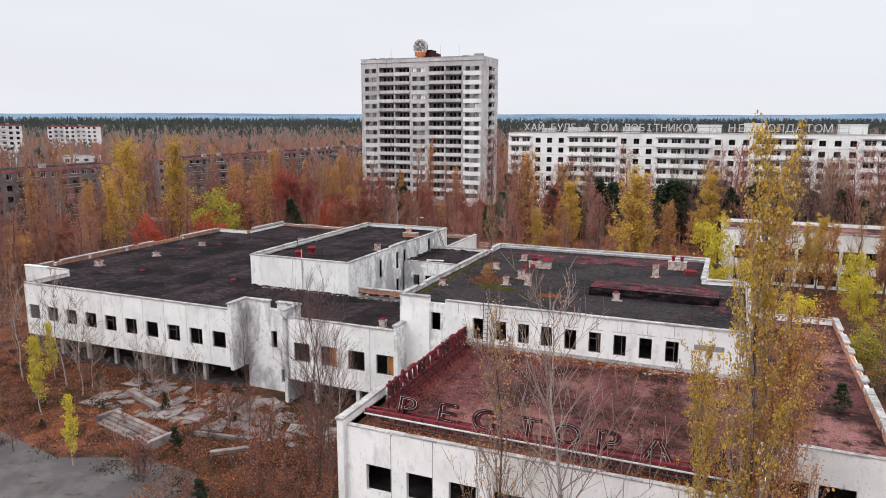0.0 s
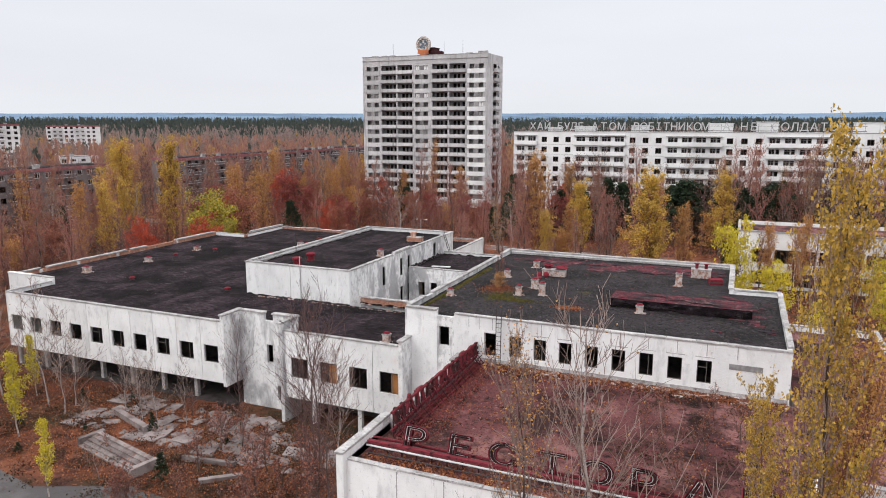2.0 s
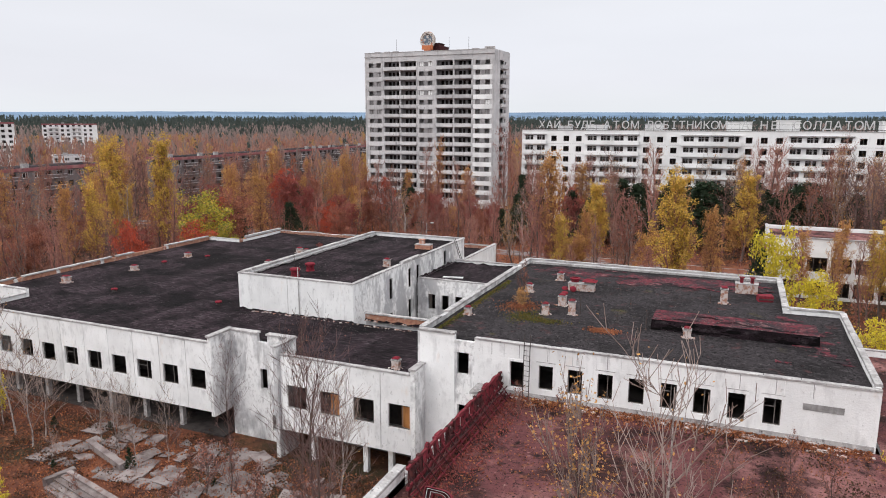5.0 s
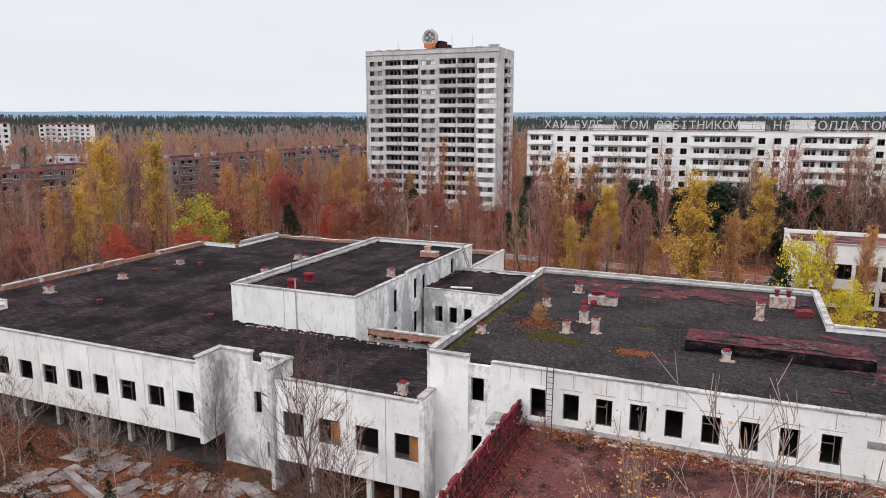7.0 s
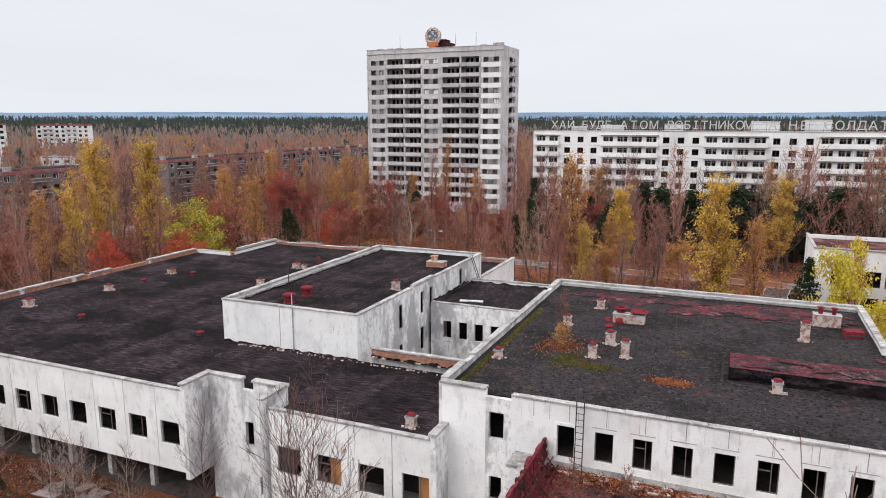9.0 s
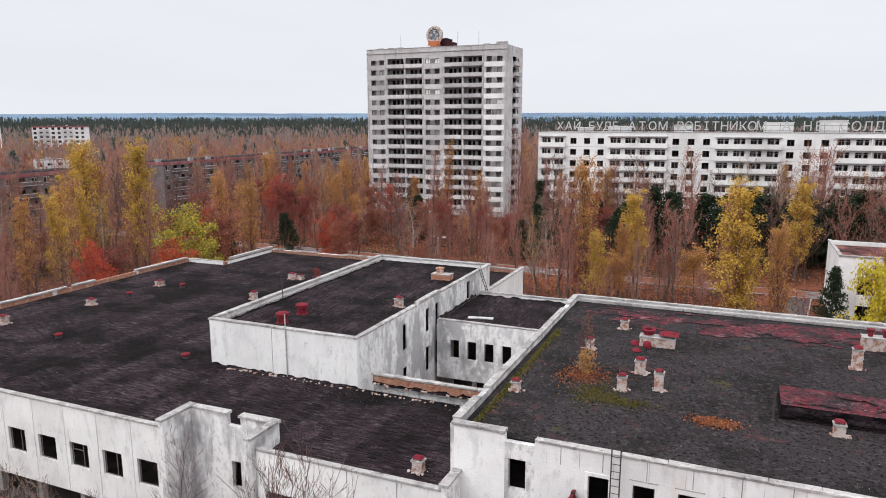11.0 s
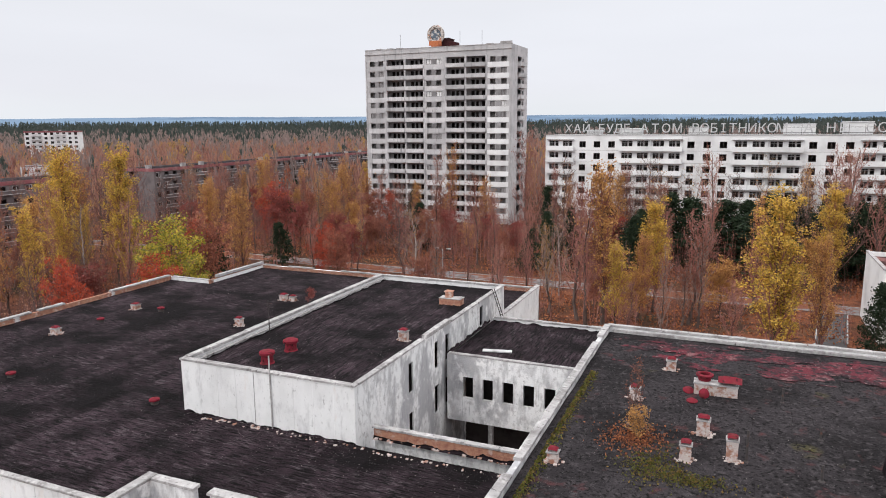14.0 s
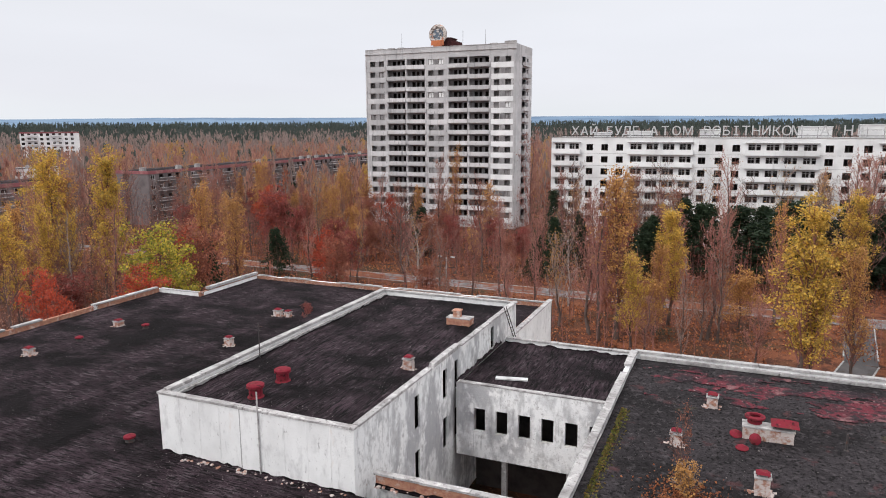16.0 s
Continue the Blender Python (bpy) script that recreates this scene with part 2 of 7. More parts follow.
BARK = layered("grey_brown_bark", (0.125, 0.092, 0.082), [((0.07, 0.05, 0.045), 3.0, 0.45, 0.65, (1, 1, 0.3))], rough=0.95, bump=0.8, piece=0.2)
BIRCHBARK = layered("pale_birch_bark", (0.38, 0.33, 0.31), [((0.13, 0.10, 0.095), 3.0, 0.50, 0.64, (1, 1, 2.0))], rough=0.9, piece=0.1)
TWIGDARK = layered("dark_bare_twigs", (0.135, 0.078, 0.072), [((0.17, 0.105, 0.095), 1.0, 0.45, 0.65, (1, 1, 1))], rough=0.95, bump=0.0, piece=0.25)
TWIG = layered("reddish_bare_twigs", (0.285, 0.125, 0.108), [((0.35, 0.18, 0.148), 1.0, 0.45, 0.65, (1, 1, 1))], rough=0.95, bump=0.0, piece=0.25)
TWIGGREY = layered("grey_bare_twigs", (0.29, 0.225, 0.205), [((0.20, 0.14, 0.12), 1.0, 0.45, 0.65, (1, 1, 1))], rough=0.95, bump=0.0, piece=0.2)
YELLOW = foliage("yellow_poplar_leaves", (0.76, 0.49, 0.09), (0.54, 0.35, 0.075), (0.25, 0.19, 0.055))
GOLD = foliage("golden_leaves", (0.66, 0.36, 0.12), (0.48, 0.255, 0.09), (0.28, 0.15, 0.065))
LIME = foliage("yellow_green_leaves", (0.60, 0.44, 0.06), (0.34, 0.30, 0.05), (0.12, 0.15, 0.04))
LEMON = foliage("bright_yellow_leaves", (0.74, 0.60, 0.05), (0.58, 0.48, 0.05), (0.40, 0.35, 0.05))
ORANGE = foliage("russet_leaves", (0.42, 0.165, 0.10), (0.30, 0.115, 0.078), (0.17, 0.070, 0.055))
RED = foliage("scarlet_leaves", (0.58, 0.10, 0.045), (0.42, 0.08, 0.045), (0.24, 0.06, 0.045))
DULLRED = foliage("dull_crimson_leaves", (0.38, 0.095, 0.08), (0.26, 0.072, 0.062), (0.15, 0.052, 0.048))
PINE = foliage("dark_pine_needles", (0.018, 0.032, 0.019), (0.027, 0.045, 0.023), (0.04, 0.06, 0.03))
MOSS = foliage("low_moss_and_weeds", (0.12, 0.12, 0.02), (0.075, 0.08, 0.02), (0.20, 0.12, 0.035))
LITTER = foliage("fallen_leaves", (0.50, 0.195, 0.085), (0.30, 0.105, 0.05), (0.13, 0.055, 0.04))
# The next three are lightened and greyed in colour to stand for haze.
PINEFAR = foliage("haze_greyed_conifers", (0.060, 0.075, 0.068), (0.072, 0.088, 0.077), (0.09, 0.10, 0.09))
MIXFAR = foliage("haze_paled_autumn_wood", (0.37, 0.198, 0.152), (0.315, 0.168, 0.14), (0.42, 0.24, 0.145))
BROWNFAR = foliage("haze_greyed_bare_wood", (0.31, 0.235, 0.215), (0.265, 0.195, 0.18), (0.35, 0.26, 0.23))
GOLDFAR = foliage("far_golden_wood", (0.50, 0.31, 0.12), (0.42, 0.25, 0.11), (0.34, 0.195, 0.10))
ROSEFAR = foliage("far_rose_brown_wood", (0.36, 0.175, 0.135), (0.29, 0.14, 0.115), (0.24, 0.115, 0.10))


# ---- mesh tools ----
class Shape:
    """Vertices, faces and material slots of one mesh."""

    def __init__(self):
        self.v, self.f, self.s = [], [], []

    def quad(self, a, b, c, d, slot=0):
        i = len(self.v)
        self.v += [a, b, c, d]
        self.f.append((i, i + 1, i + 2, i + 3))
        self.s.append(slot)

    def box(self, x0, y0, z0, x1, y1, z1, slot=0, jit=0.0):
        i = len(self.v)
        for z in (z0, z1):
            for x, y in ((x0, y0), (x1, y0), (x1, y1), (x0, y1)):
                self.v.append((x + random.uniform(-jit, jit), y + random.uniform(-jit, jit), z + random.uniform(-jit, jit)))
        for q in ((3, 2, 1, 0), (4, 5, 6, 7), (0, 1, 5, 4), (1, 2, 6, 5), (2, 3, 7, 6), (3, 0, 4, 7)):
            self.f.append(tuple(i + k for k in q))
            self.s.append(slot)
        return self

    def tube(self, p, q, r0, r1, n=5, slot=0, caps=False):
        p, q = Vector(p), Vector(q)
        d = (q - p)
        if d.length < 1e-6:
            return self
        d.normalize()
        a = d.orthogonal().normalized()
        b = d.cross(a)
        i = len(self.v)
        for c, r in ((p, r0), (q, r1)):
            for k in range(n):
                t = 2 * math.pi * k / n
                self.v.append(tuple(c + a * (r * math.cos(t)) + b * (r * math.sin(t))))
        for k in range(n):
            j = (k + 1) % n
            self.f.append((i + k, i + j, i + n + j, i + n + k))
            self.s.append(slot)
        if caps:
            self.f.append(tuple(i + n - 1 - k for k in range(n)))
            self.f.append(tuple(i + n + k for k in range(n)))
            self.s += [slot, slot]
        return self

    def spin(self, profile, x=0, y=0, n=14, slot=0):
        """A turned body from rows of radius and height."""
        i = len(self.v)
        for r, z in profile:
            for k in range(n):
                t = 2 * math.pi * k / n
                self.v.append((x + r * math.cos(t), y + r * math.sin(t), z))
        for m in range(len(profile) - 1):
            for k in range(n):
                j = (k + 1) % n
                self.f.append((i + m * n + k, i + m * n + j, i + (m + 1) * n + j, i + (m + 1) * n + k))
                self.s.append(slot)
        return self

    def wall(self, o, along, inward, length, z0, z1, thick, holes=(), slot=0):
        """An upright wall with openings that go through it. holes: rows of u0, u1, z0, z1."""
        us = sorted({0.0, length, *[h[0] for h in holes], *[h[1] for h in holes]})
        zs = sorted({z0, z1, *[h[2] for h in holes], *[h[3] for h in holes]})
        us = [u for u in us if 0 <= u <= length]
        zs = [z for z in zs if z0 <= z <= z1]

        def at(u, z, d):
            return (o[0] + along[0] * u + inward[0] * d, o[1] + along[1] * u + inward[1] * d, z)

        nu, nz = len(us) - 1, len(zs) - 1
        solid = [[not any(h[0] < (us[i] + us[i + 1]) / 2 < h[1] and h[2] < (zs[k] + zs[k + 1]) / 2 < h[3] for h in holes) for k in range(nz)] for i in range(nu)]
        for i in range(nu):
            for k in range(nz):
                if not solid[i][k]:
                    continue
                u0, u1, a, b = us[i], us[i + 1], zs[k], zs[k + 1]
                self.quad(at(u0, a, 0), at(u1, a, 0), at(u1, b, 0), at(u0, b, 0), slot)
                self.quad(at(u1, a, thick), at(u0, a, thick), at(u0, b, thick), at(u1, b, thick), slot)
                if i == 0 or not solid[i - 1][k]:
                    self.quad(at(u0, a, thick), at(u0, a, 0), at(u0, b, 0), at(u0, b, thick), slot)
                if i == nu - 1 or not solid[i + 1][k]:
                    self.quad(at(u1, a, 0), at(u1, a, thick), at(u1, b, thick), at(u1, b, 0), slot)
                if k == 0 or not solid[i][k - 1]:
                    self.quad(at(u0, a, thick), at(u1, a, thick), at(u1, a, 0), at(u0, a, 0), slot)
                if k == nz - 1 or not solid[i][k + 1]:
                    self.quad(at(u0, b, 0), at(u1, b, 0), at(u1, b, thick), at(u0, b, thick), slot)
        return self

    def mesh(self, name, mats, smooth=False):
        me = bpy.data.meshes.new(name)
        me.from_pydata(self.v, [], self.f)
        for m in mats if isinstance(mats, (list, tuple)) else [mats]:
            me.materials.append(m)
        if any(self.s):
            me.polygons.foreach_set("material_index", self.s)
        if smooth:
            me.polygons.foreach_set("use_smooth", [True] * len(self.f))
        me.update()
        return me


def part(name, shape, mats, parent=None, label="", smooth=False, at=None):
    """One mesh object, under a thing or a part where given."""
    me = shape if isinstance(shape, bpy.types.Mesh) else shape.mesh(name, mats, smooth)
    ob = new(name, me)
    if parent:
        ob.parent = parent
    if at is not None:
        ob.matrix_basis = at
    if label:
        ob["label"] = label
    return ob


def thing(name, label, category, x=0, y=0, z=0, rz=0, group="", kind=""):
    ob = new(name)
    ob.empty_display_size = 0.3
    ob.matrix_basis = pose(x, y, z, 0, 0, rz)
    return tagged(ob, label, category, group, kind)


X, Y = (1, 0), (0, 1)
XN, YN = (-1, 0), (0, -1)

# ---- ground, roads, distance ----
g = Shape()
R = [0, 60, 130, 250, 500, 1000, 2200, 4600]
n = 72
rows = []
RISE = {0: 0, 60: 0, 130: 0, 250: 0, 500: 0, 1000: 4.0, 2200: 19.0, 4600: 30.0}
for r in R:
    rows.append([(r * math.cos(2 * math.pi * k / n), 60 + r * math.sin(2 * math.pi * k / n), RISE[r]) for k in range(n)])
for a in range(len(R) - 1):
    for k in range(n):
        j = (k + 1) % n
        g.quad(rows[a][k], rows[a + 1][k], rows[a + 1][j], rows[a][j], 0 if R[a] < 500 else 1)
tagged(part("ground", g, [GROUND, FARFIELD]), "ground strewn with orange-brown fallen autumn leaves", "ground", kind="structure")


LEAFROAD = layered("leaf_covered_asphalt", (0.20, 0.185, 0.19), [
    ((0.10, 0.085, 0.085), 0.5, 0.45, 0.65, (1, 1, 1)), ((0.19, 0.075, 0.045), 0.16, 0.47, 0.54, (1, 1, 1)), ((0.16, 0.06, 0.04), 1.2, 0.52, 0.62, (1, 1, 1))], rough=0.95, bump=0.6)


def road(name, pts, width, label, mat=None, z=0.03):
    s = Shape()
    for (x0, y0), (x1, y1) in zip(pts, pts[1:]):
        d = Vector((x1 - x0, y1 - y0, 0)).normalized()
        p = Vector((-d.y, d.x, 0)) * width / 2
        s.quad((x0 + p.x, y0 + p.y, z), (x0 - p.x, y0 - p.y, z), (x1 - p.x, y1 - p.y, z), (x1 + p.x, y1 + p.y, z))
        for sg in (-1, 1):
            for k in range(int((Vector((x1, y1, 0)) - Vector((x0, y0, 0))).length / 3)):
                c = Vector((x0, y0, 0)) + d * (3 * k) + p * (sg * 1.02)
                e = c + d * 2.96
                w = Vector((-d.y, d.x, 0)) * 0.09
                i = len(s.v)
                s.v += [tuple(c - w), tuple(e - w), tuple(e + w), tuple(c + w)]
                s.v += [(v[0], v[1], 0.09) for v in s.v[i:i + 4]]
                for q in ((4, 5, 6, 7), (0, 1, 5, 4), (1, 2, 6, 5), (2, 3, 7, 6), (3, 0, 4, 7)):
                    s.f.append(tuple(i + m for m in q))
                    s.s.append(1)
    return tagged(part(name, s, [mat or ASPHALT, CONCRETE]), label, "road", kind="structure")


road("road_back", [(-130, 84), (-51, 82), (-7, 81), (60, 79)], 4.4, "grey cracked asphalt road half covered with leaves", LEAFROAD)
road("road_side", [(34, 77), (32, 60), (27, 44), (27, 30)], 3.5, "narrow overgrown asphalt path")
s = Shape()
rng = random.Random(5)
edge = [(-60, -70), (30, -70), (16, -40), (6, -31), (1.5, -26.5), (-4, -26.0), (-11, -29.0), (-20, -27.5), (-30, -30), (-60, -34)]
i0 = len(s.v)
s.v += [(x, y, 0.02) for x, y in edge]
s.f.append(tuple(range(i0, i0 + len(edge))))
s.s.append(0)
tagged(part("pavement_front", s, [ASPHALT]), "dark grey asphalt forecourt edged by fallen leaves", "pavement", kind="structure")

# distant ridges, their aerial haze put into the HILL colour
rng = random.Random(11)
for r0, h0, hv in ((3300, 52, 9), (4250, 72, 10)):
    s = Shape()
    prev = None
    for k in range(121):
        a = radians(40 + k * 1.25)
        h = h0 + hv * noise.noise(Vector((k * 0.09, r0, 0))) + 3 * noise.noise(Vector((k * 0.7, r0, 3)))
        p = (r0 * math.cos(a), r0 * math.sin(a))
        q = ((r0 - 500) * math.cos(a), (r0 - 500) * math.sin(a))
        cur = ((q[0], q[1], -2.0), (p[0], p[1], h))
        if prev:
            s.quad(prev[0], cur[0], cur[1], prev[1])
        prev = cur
    tagged(part("backdrop", s, HILL, smooth=True), "wooded hills on the horizon with haze blue put into their colour", "hill", kind="structure")

# ---- main complex ----
ROOF, GF = 8.2, 2.45           # main roof and underside of the upper storey
house = thing("civic_building", "abandoned white two-storey concrete building with dark flat roofs and empty windows", "building")
NF = 0.012


def slab(name, x0, y0, x1, y1, z0, z1, mat, label=""):
    return part(name, Shape().box(x0, y0, z0, x1, y1, z1), mat, house, label)


def cap_run(pts, z, w=0.5, h=0.13, lift=0.0, miss=0.0, seed=1, mat=None, name="coping_slab", piece=1.5):
    """Loose coping slabs along a line, each its own piece, some shifted or missing."""
    rg = random.Random(seed)
    for (x0, y0), (x1, y1) in zip(pts, pts[1:]):
        d = Vector((x1 - x0, y1 - y0, 0))
        L = d.length
        d.normalize()
        k = max(1, round(L / piece))
        for i in range(k):
            if rg.random() < miss:
                continue
            c = Vector((x0, y0, 0)) + d * ((i + 0.5) * L / k)
            l2 = L / k / 2 - NF
            bb = Shape().box(-l2, -w * 0.42, 0, l2, w * 0.42, h, jit=0.02)
            part(name, bb, mat or CONCRETE, house, at=Matrix.Translation((c.x, c.y, z + lift + 0.002)) @ Matrix.Rotation(math.atan2(d.y, d.x) + rg.uniform(-0.012, 0.012), 4, "Z") @ Matrix.Rotation(rg.uniform(-0.01, 0.01), 4, "X"))


def pane_unit(w, h, kind):
    """Broken timber window frame: a part with what is left of its bars."""
    s = Shape()
    t = 0.05
    s.box(0, 0, 0, t, 0.06, h).box(w - t, 0, 0, w, 0.06, h).box(t, 0, 0, w - t, 0.06, t).box(t, 0, h - t, w - t, 0.06, h)
    if kind > 0:
        s.box(w * 0.62, 0.005, t, w * 0.62 + t, 0.055, h - t)
    if kind > 1:
        s.box(t, 0.005, h * 0.66, w * 0.62, 0.055, h * 0.66 + t)
    return s.mesh("window_frame", [FRAME])


# left wing: row of facade panels over an open ground floor
LY = -11.3
panel = Shape().wall((0, 0), X, Y, 2.996, GF, 8.62, 0.28, [(0.32, 2.02, 4.38, 6.12)]).mesh("facade_panel", [WHITE])
wf = [pane_unit(1.7, 1.74, k) for k in (0, 1, 2)]
for i in range(10):
    x = -7.0 - 3.046 * (i + 1)
    p = part("facade_panel", panel, None, house, at=pose(x, LY, 0))
    part("window_frame", wf[i % 3], None, p, at=pose(0.32, 0.16, 4.38))
part("wall", Shape().box(-37.74, LY + 0.02, GF, -37.47, -5.62, 8.62), WHITE, house)
part("wall", Shape().wall((-45.2, -5.6), X, Y, 7.74, 0.0, 9.0, 0.3, [(1.5, 3.2, 4.4, 6.1), (4.4, 6.1, 4.4, 6.1)]), WHITE, house)
cap_run([(-37.6, -11.2), (-37.6, -5.7)], 8.624, 0.5, 0.12, seed=19, piece=1.9)
part("wall", Shape().wall((-45.2, 31.5), YN, X, 36.8 - NF, 0.0, 8.62, 0.3, [(3 + 3 * k, 4.7 + 3 * k, 4.4, 6.1) for k in range(12)]), WHITE, house)
part("wall", Shape().wall((-38.9, 31.5), XN, YN, 6.0, 0.0, 8.62, 0.3), WHITE, house)
part("wall", Shape().wall((-38.9, 41.8), YN, X, 10.0, 0.0, 8.62, 0.3), WHITE, house)
part("wall", Shape().wall((0.0, 41.8), XN, YN, 38.6, 0.0, 8.62, 0.3), WHITE, house)
part("wall", Shape().wall((0.0, 28.64), Y, XN, 13.16, 0.0, 8.95, 0.35), WHITE, house)
cap_run([(-0.17, 28.7), (-0.17, 41.8)], 8.952, 0.55, 0.14, seed=47, piece=3)
brick_low = Shape().box(-0.62, 28.7, ROOF, -0.38, 41.3, 8.9, jit=0.02)
part("inner_brick_face", brick_low, BRICK, house)
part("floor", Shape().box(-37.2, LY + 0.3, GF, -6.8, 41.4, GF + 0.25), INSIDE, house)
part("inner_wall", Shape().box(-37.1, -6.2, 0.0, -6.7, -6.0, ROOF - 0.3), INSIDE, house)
for i in range(7):
    part("column", Shape().box(-0.2, -0.2, 0, 0.2, 0.2, GF - 0.004), CONCRETE, house, at=pose(-11.8 - 4.3 * i, LY + 1.0, 0))
# slab in the room-shade colour, so the floor under the wing reads dark
slab("plinth", -37.2, LY + 0.5, -6.8, -6.1, 0.0, 0.18, INSIDE)
part("fascia_lip", Shape().box(-37.46, LY - 0.07, 8.624, -7.0, LY + 0.3, 8.74, jit=0.01), CONCRETE, house)

# roof of the left wing and entrance
def roof_sheet(name, x0, y0, x1, y1, z, mat, sag=0.05, step=1.5, seed=0, lap=0.034):
    """Felt laid in metre-wide strips, each lapped over its neighbour and a little uneven."""
    rg2 = random.Random(seed)
    base = part(name, Shape().box(x0, y0, z - 0.07, x1 - 0.005, y1 - 0.005, z - 0.06), mat, house)
    k = max(1, round((x1 - x0) / 1.0))
    ny = max(2, int((y1 - y0) / step))
    for c in range(k):
        a, e = x0 + (x1 - x0) * c / k, x0 + (x1 - x0) * (c + 1) / k
        s = Shape()
        for j2 in range(ny + 1):
            y = y0 + (y1 - y0) * j2 / ny
            w = rg2.uniform(-0.02, 0.02) if 0 < j2 < ny else 0
            lip = lap * (0.5 + 0.6 * rg2.random())
            h0, h1, h2 = (sag * noise.noise(Vector((q * 0.25, y * 0.25, seed))) for q in (a, (a + e) / 2, e))
            s.v += [(a + w, y, z + h0 - 0.035), (a + w, y, z + h0 + lip), ((a + e) / 2, y, z + h1 + 0.006), (e + w * 0.5 - 0.004, y, z + h2 - 0.004)]
        for j2 in range(ny):
            for q in range(3):
                i2 = j2 * 4 + q
                s.f.append((i2, i2 + 1, i2 + 5, i2 + 4))
                s.s.append(0)
        part("felt_strip", s, mat, base)
    return base


for k, (x0, y0, x1, y1) in enumerate([(-44.9, -5.3, -13.45, 31.2), (-38.6, 31.2, -0.3, 41.5), (-13.45, -9.4, 11.6, 0.0), (-37.45, -11.0, -6.7, -9.41), (-37.45, -9.4, -13.46, -5.31), (-13.45, 28.3, -0.3, 31.2)]):
    part("roof_deck", Shape().box(x0, y0, ROOF - 0.35, x1 - NF, y1 - NF, ROOF - 0.08), CONCRETE, house)
    roof_sheet("roof", x0, y0, x1, y1, ROOF + 0.0, FELT, seed=k)
part("roof_deck", Shape().box(0.1, -11.5, ROOF - 0.35, 11.7, -9.42, ROOF - 0.08), CONCRETE, house)
roof_sheet("roof", 0.1, -11.5, 11.7, -9.4, ROOF, FELT, seed=8)

# brick upstand with concrete copings along the far edge
def brick_upstand(p, q, z0, z1, th, holes=()):
    """A low brick wall, brick by brick in one mesh."""
    rg = random.Random(3)
    s = Shape()
    d = Vector((q[0] - p[0], q[1] - p[1], 0))
    L = d.length
    d.normalize()
    nrm = Vector((-d.y, d.x, 0))
    rowsn = max(1, int((z1 - z0) / 0.085))
    for r in range(rowsn):
        u = -0.13 * (r % 2)
        while u < L:
            a, b = max(u, 0) + 0.006, min(u + 0.26, L) - 0.006
            u += 0.26
            if b - a < 0.05 or any(h[0] < (a + b) / 2 < h[1] for h in holes):
                continue
            o = rg.uniform(-0.012, 0.012)
            i = len(s.v)
            for z in (z0 + r * 0.085 + 0.006, z0 + r * 0.085 + 0.079):
                for uu, ww in ((a, -th / 2 + o), (b, -th / 2 + o), (b, th / 2 + o), (a, th / 2 + o)):
                    c = Vector((p[0], p[1], 0)) + d * uu + nrm * ww
                    s.v.append((c.x, c.y, z))
            for f in ((4, 5, 6, 7), (0, 1, 5, 4), (1, 2, 6, 5), (2, 3, 7, 6), (3, 0, 4, 7)):
                s.f.append(tuple(i + m for m in f))
                s.s.append(0)
    return tagged(part("brick_course", s, BRICK, house, "worn orange-red bricks"), kind="stuff")


brick_upstand((-44.95, -5.2), (-44.95, 31.2), ROOF, 8.75, 0.26, [(3.5, 3.9), (9.0, 9.6), (15.5, 16.2), (27.2, 27.8)])
cap_run([(-44.95, -5.2), (-44.95, -1.5)], 8.75, 0.6, 0.16, seed=4, piece=2.4)
cap_run([(-44.95, -0.6), (-44.95, 12.2)], 8.75, 0.6, 0.16, miss=0.35, seed=9, piece=2.6)
cap_run([(-44.95, 13.0), (-44.95, 31.0)], 8.75, 0.6, 0.16, miss=0.28, seed=12, piece=3.0)
brick_upstand((-38.75, 31.2), (-38.75, 41.5), ROOF, 8.75, 0.26)
cap_run([(-38.75, 32.5), (-38.75, 41.6)], 8.78, 0.55, 0.3, seed=2, piece=3.0)
brick_upstand((-38.6, 41.6), (-0.6, 41.6), ROOF, 8.7, 0.24)
cap_run([(-38.4, 41.62), (-0.6, 41.62)], 8.70, 0.42, 0.08, miss=0.1, seed=7, piece=2.0)
cap_run([(-44.6, 31.35), (-38.9, 31.35)], 8.62, 0.42, 0.09, seed=17, piece=2.0)
part("corner_parapet", Shape().box(-45.2, -5.65, 9.004, -41.2, -5.2, 9.16, jit=0.02), WHITE, house)
part("corner_parapet", Shape().box(-41.1, -5.28, ROOF, -37.9, -5.02, 8.98), BRICK, house)
cap_run([(-41.1, -5.4), (-37.6, -5.4)], 9.004, 0.55, 0.12, seed=21, piece=1.7)

# stair pylons beside the entrance
part("pylon_wall", Shape().box(-6.95, -12.0, GF, -6.6, -9.5, 9.45), GREYWHITE, house)
part("pylon_wall", Shape().wall((-6.6, -9.62), X, Y, 2.9, 0.0, 9.45, 0.3), GREYWHITE, house)
part("pylon_wall", Shape().wall((-3.69, -9.62), X, Y, 1.0, 0.0, 8.75, 0.3, [(0.15, 0.85, 4.6, 6.4)]), GREYWHITE, house)
part("pylon_wall", Shape().wall((-2.68, -9.62), X, Y, 2.66, 0.0, 9.45, 0.3, [(0.2, 1.0, 1.0, 2.4)]), GREYWHITE, house)
part("pylon_wall", Shape().box(-0.36, -12.0, 0.0, -0.01, -9.63, 9.45), GREYWHITE, house)
part("pylon_inside", Shape().box(-6.5, -7.4, 0.0, -0.4, -7.2, ROOF - 0.3), INSIDE, house)
cap_run([(-6.75, -12.15), (-6.75, -9.2)], 9.45, 0.6, 0.15, seed=31, piece=3.2)
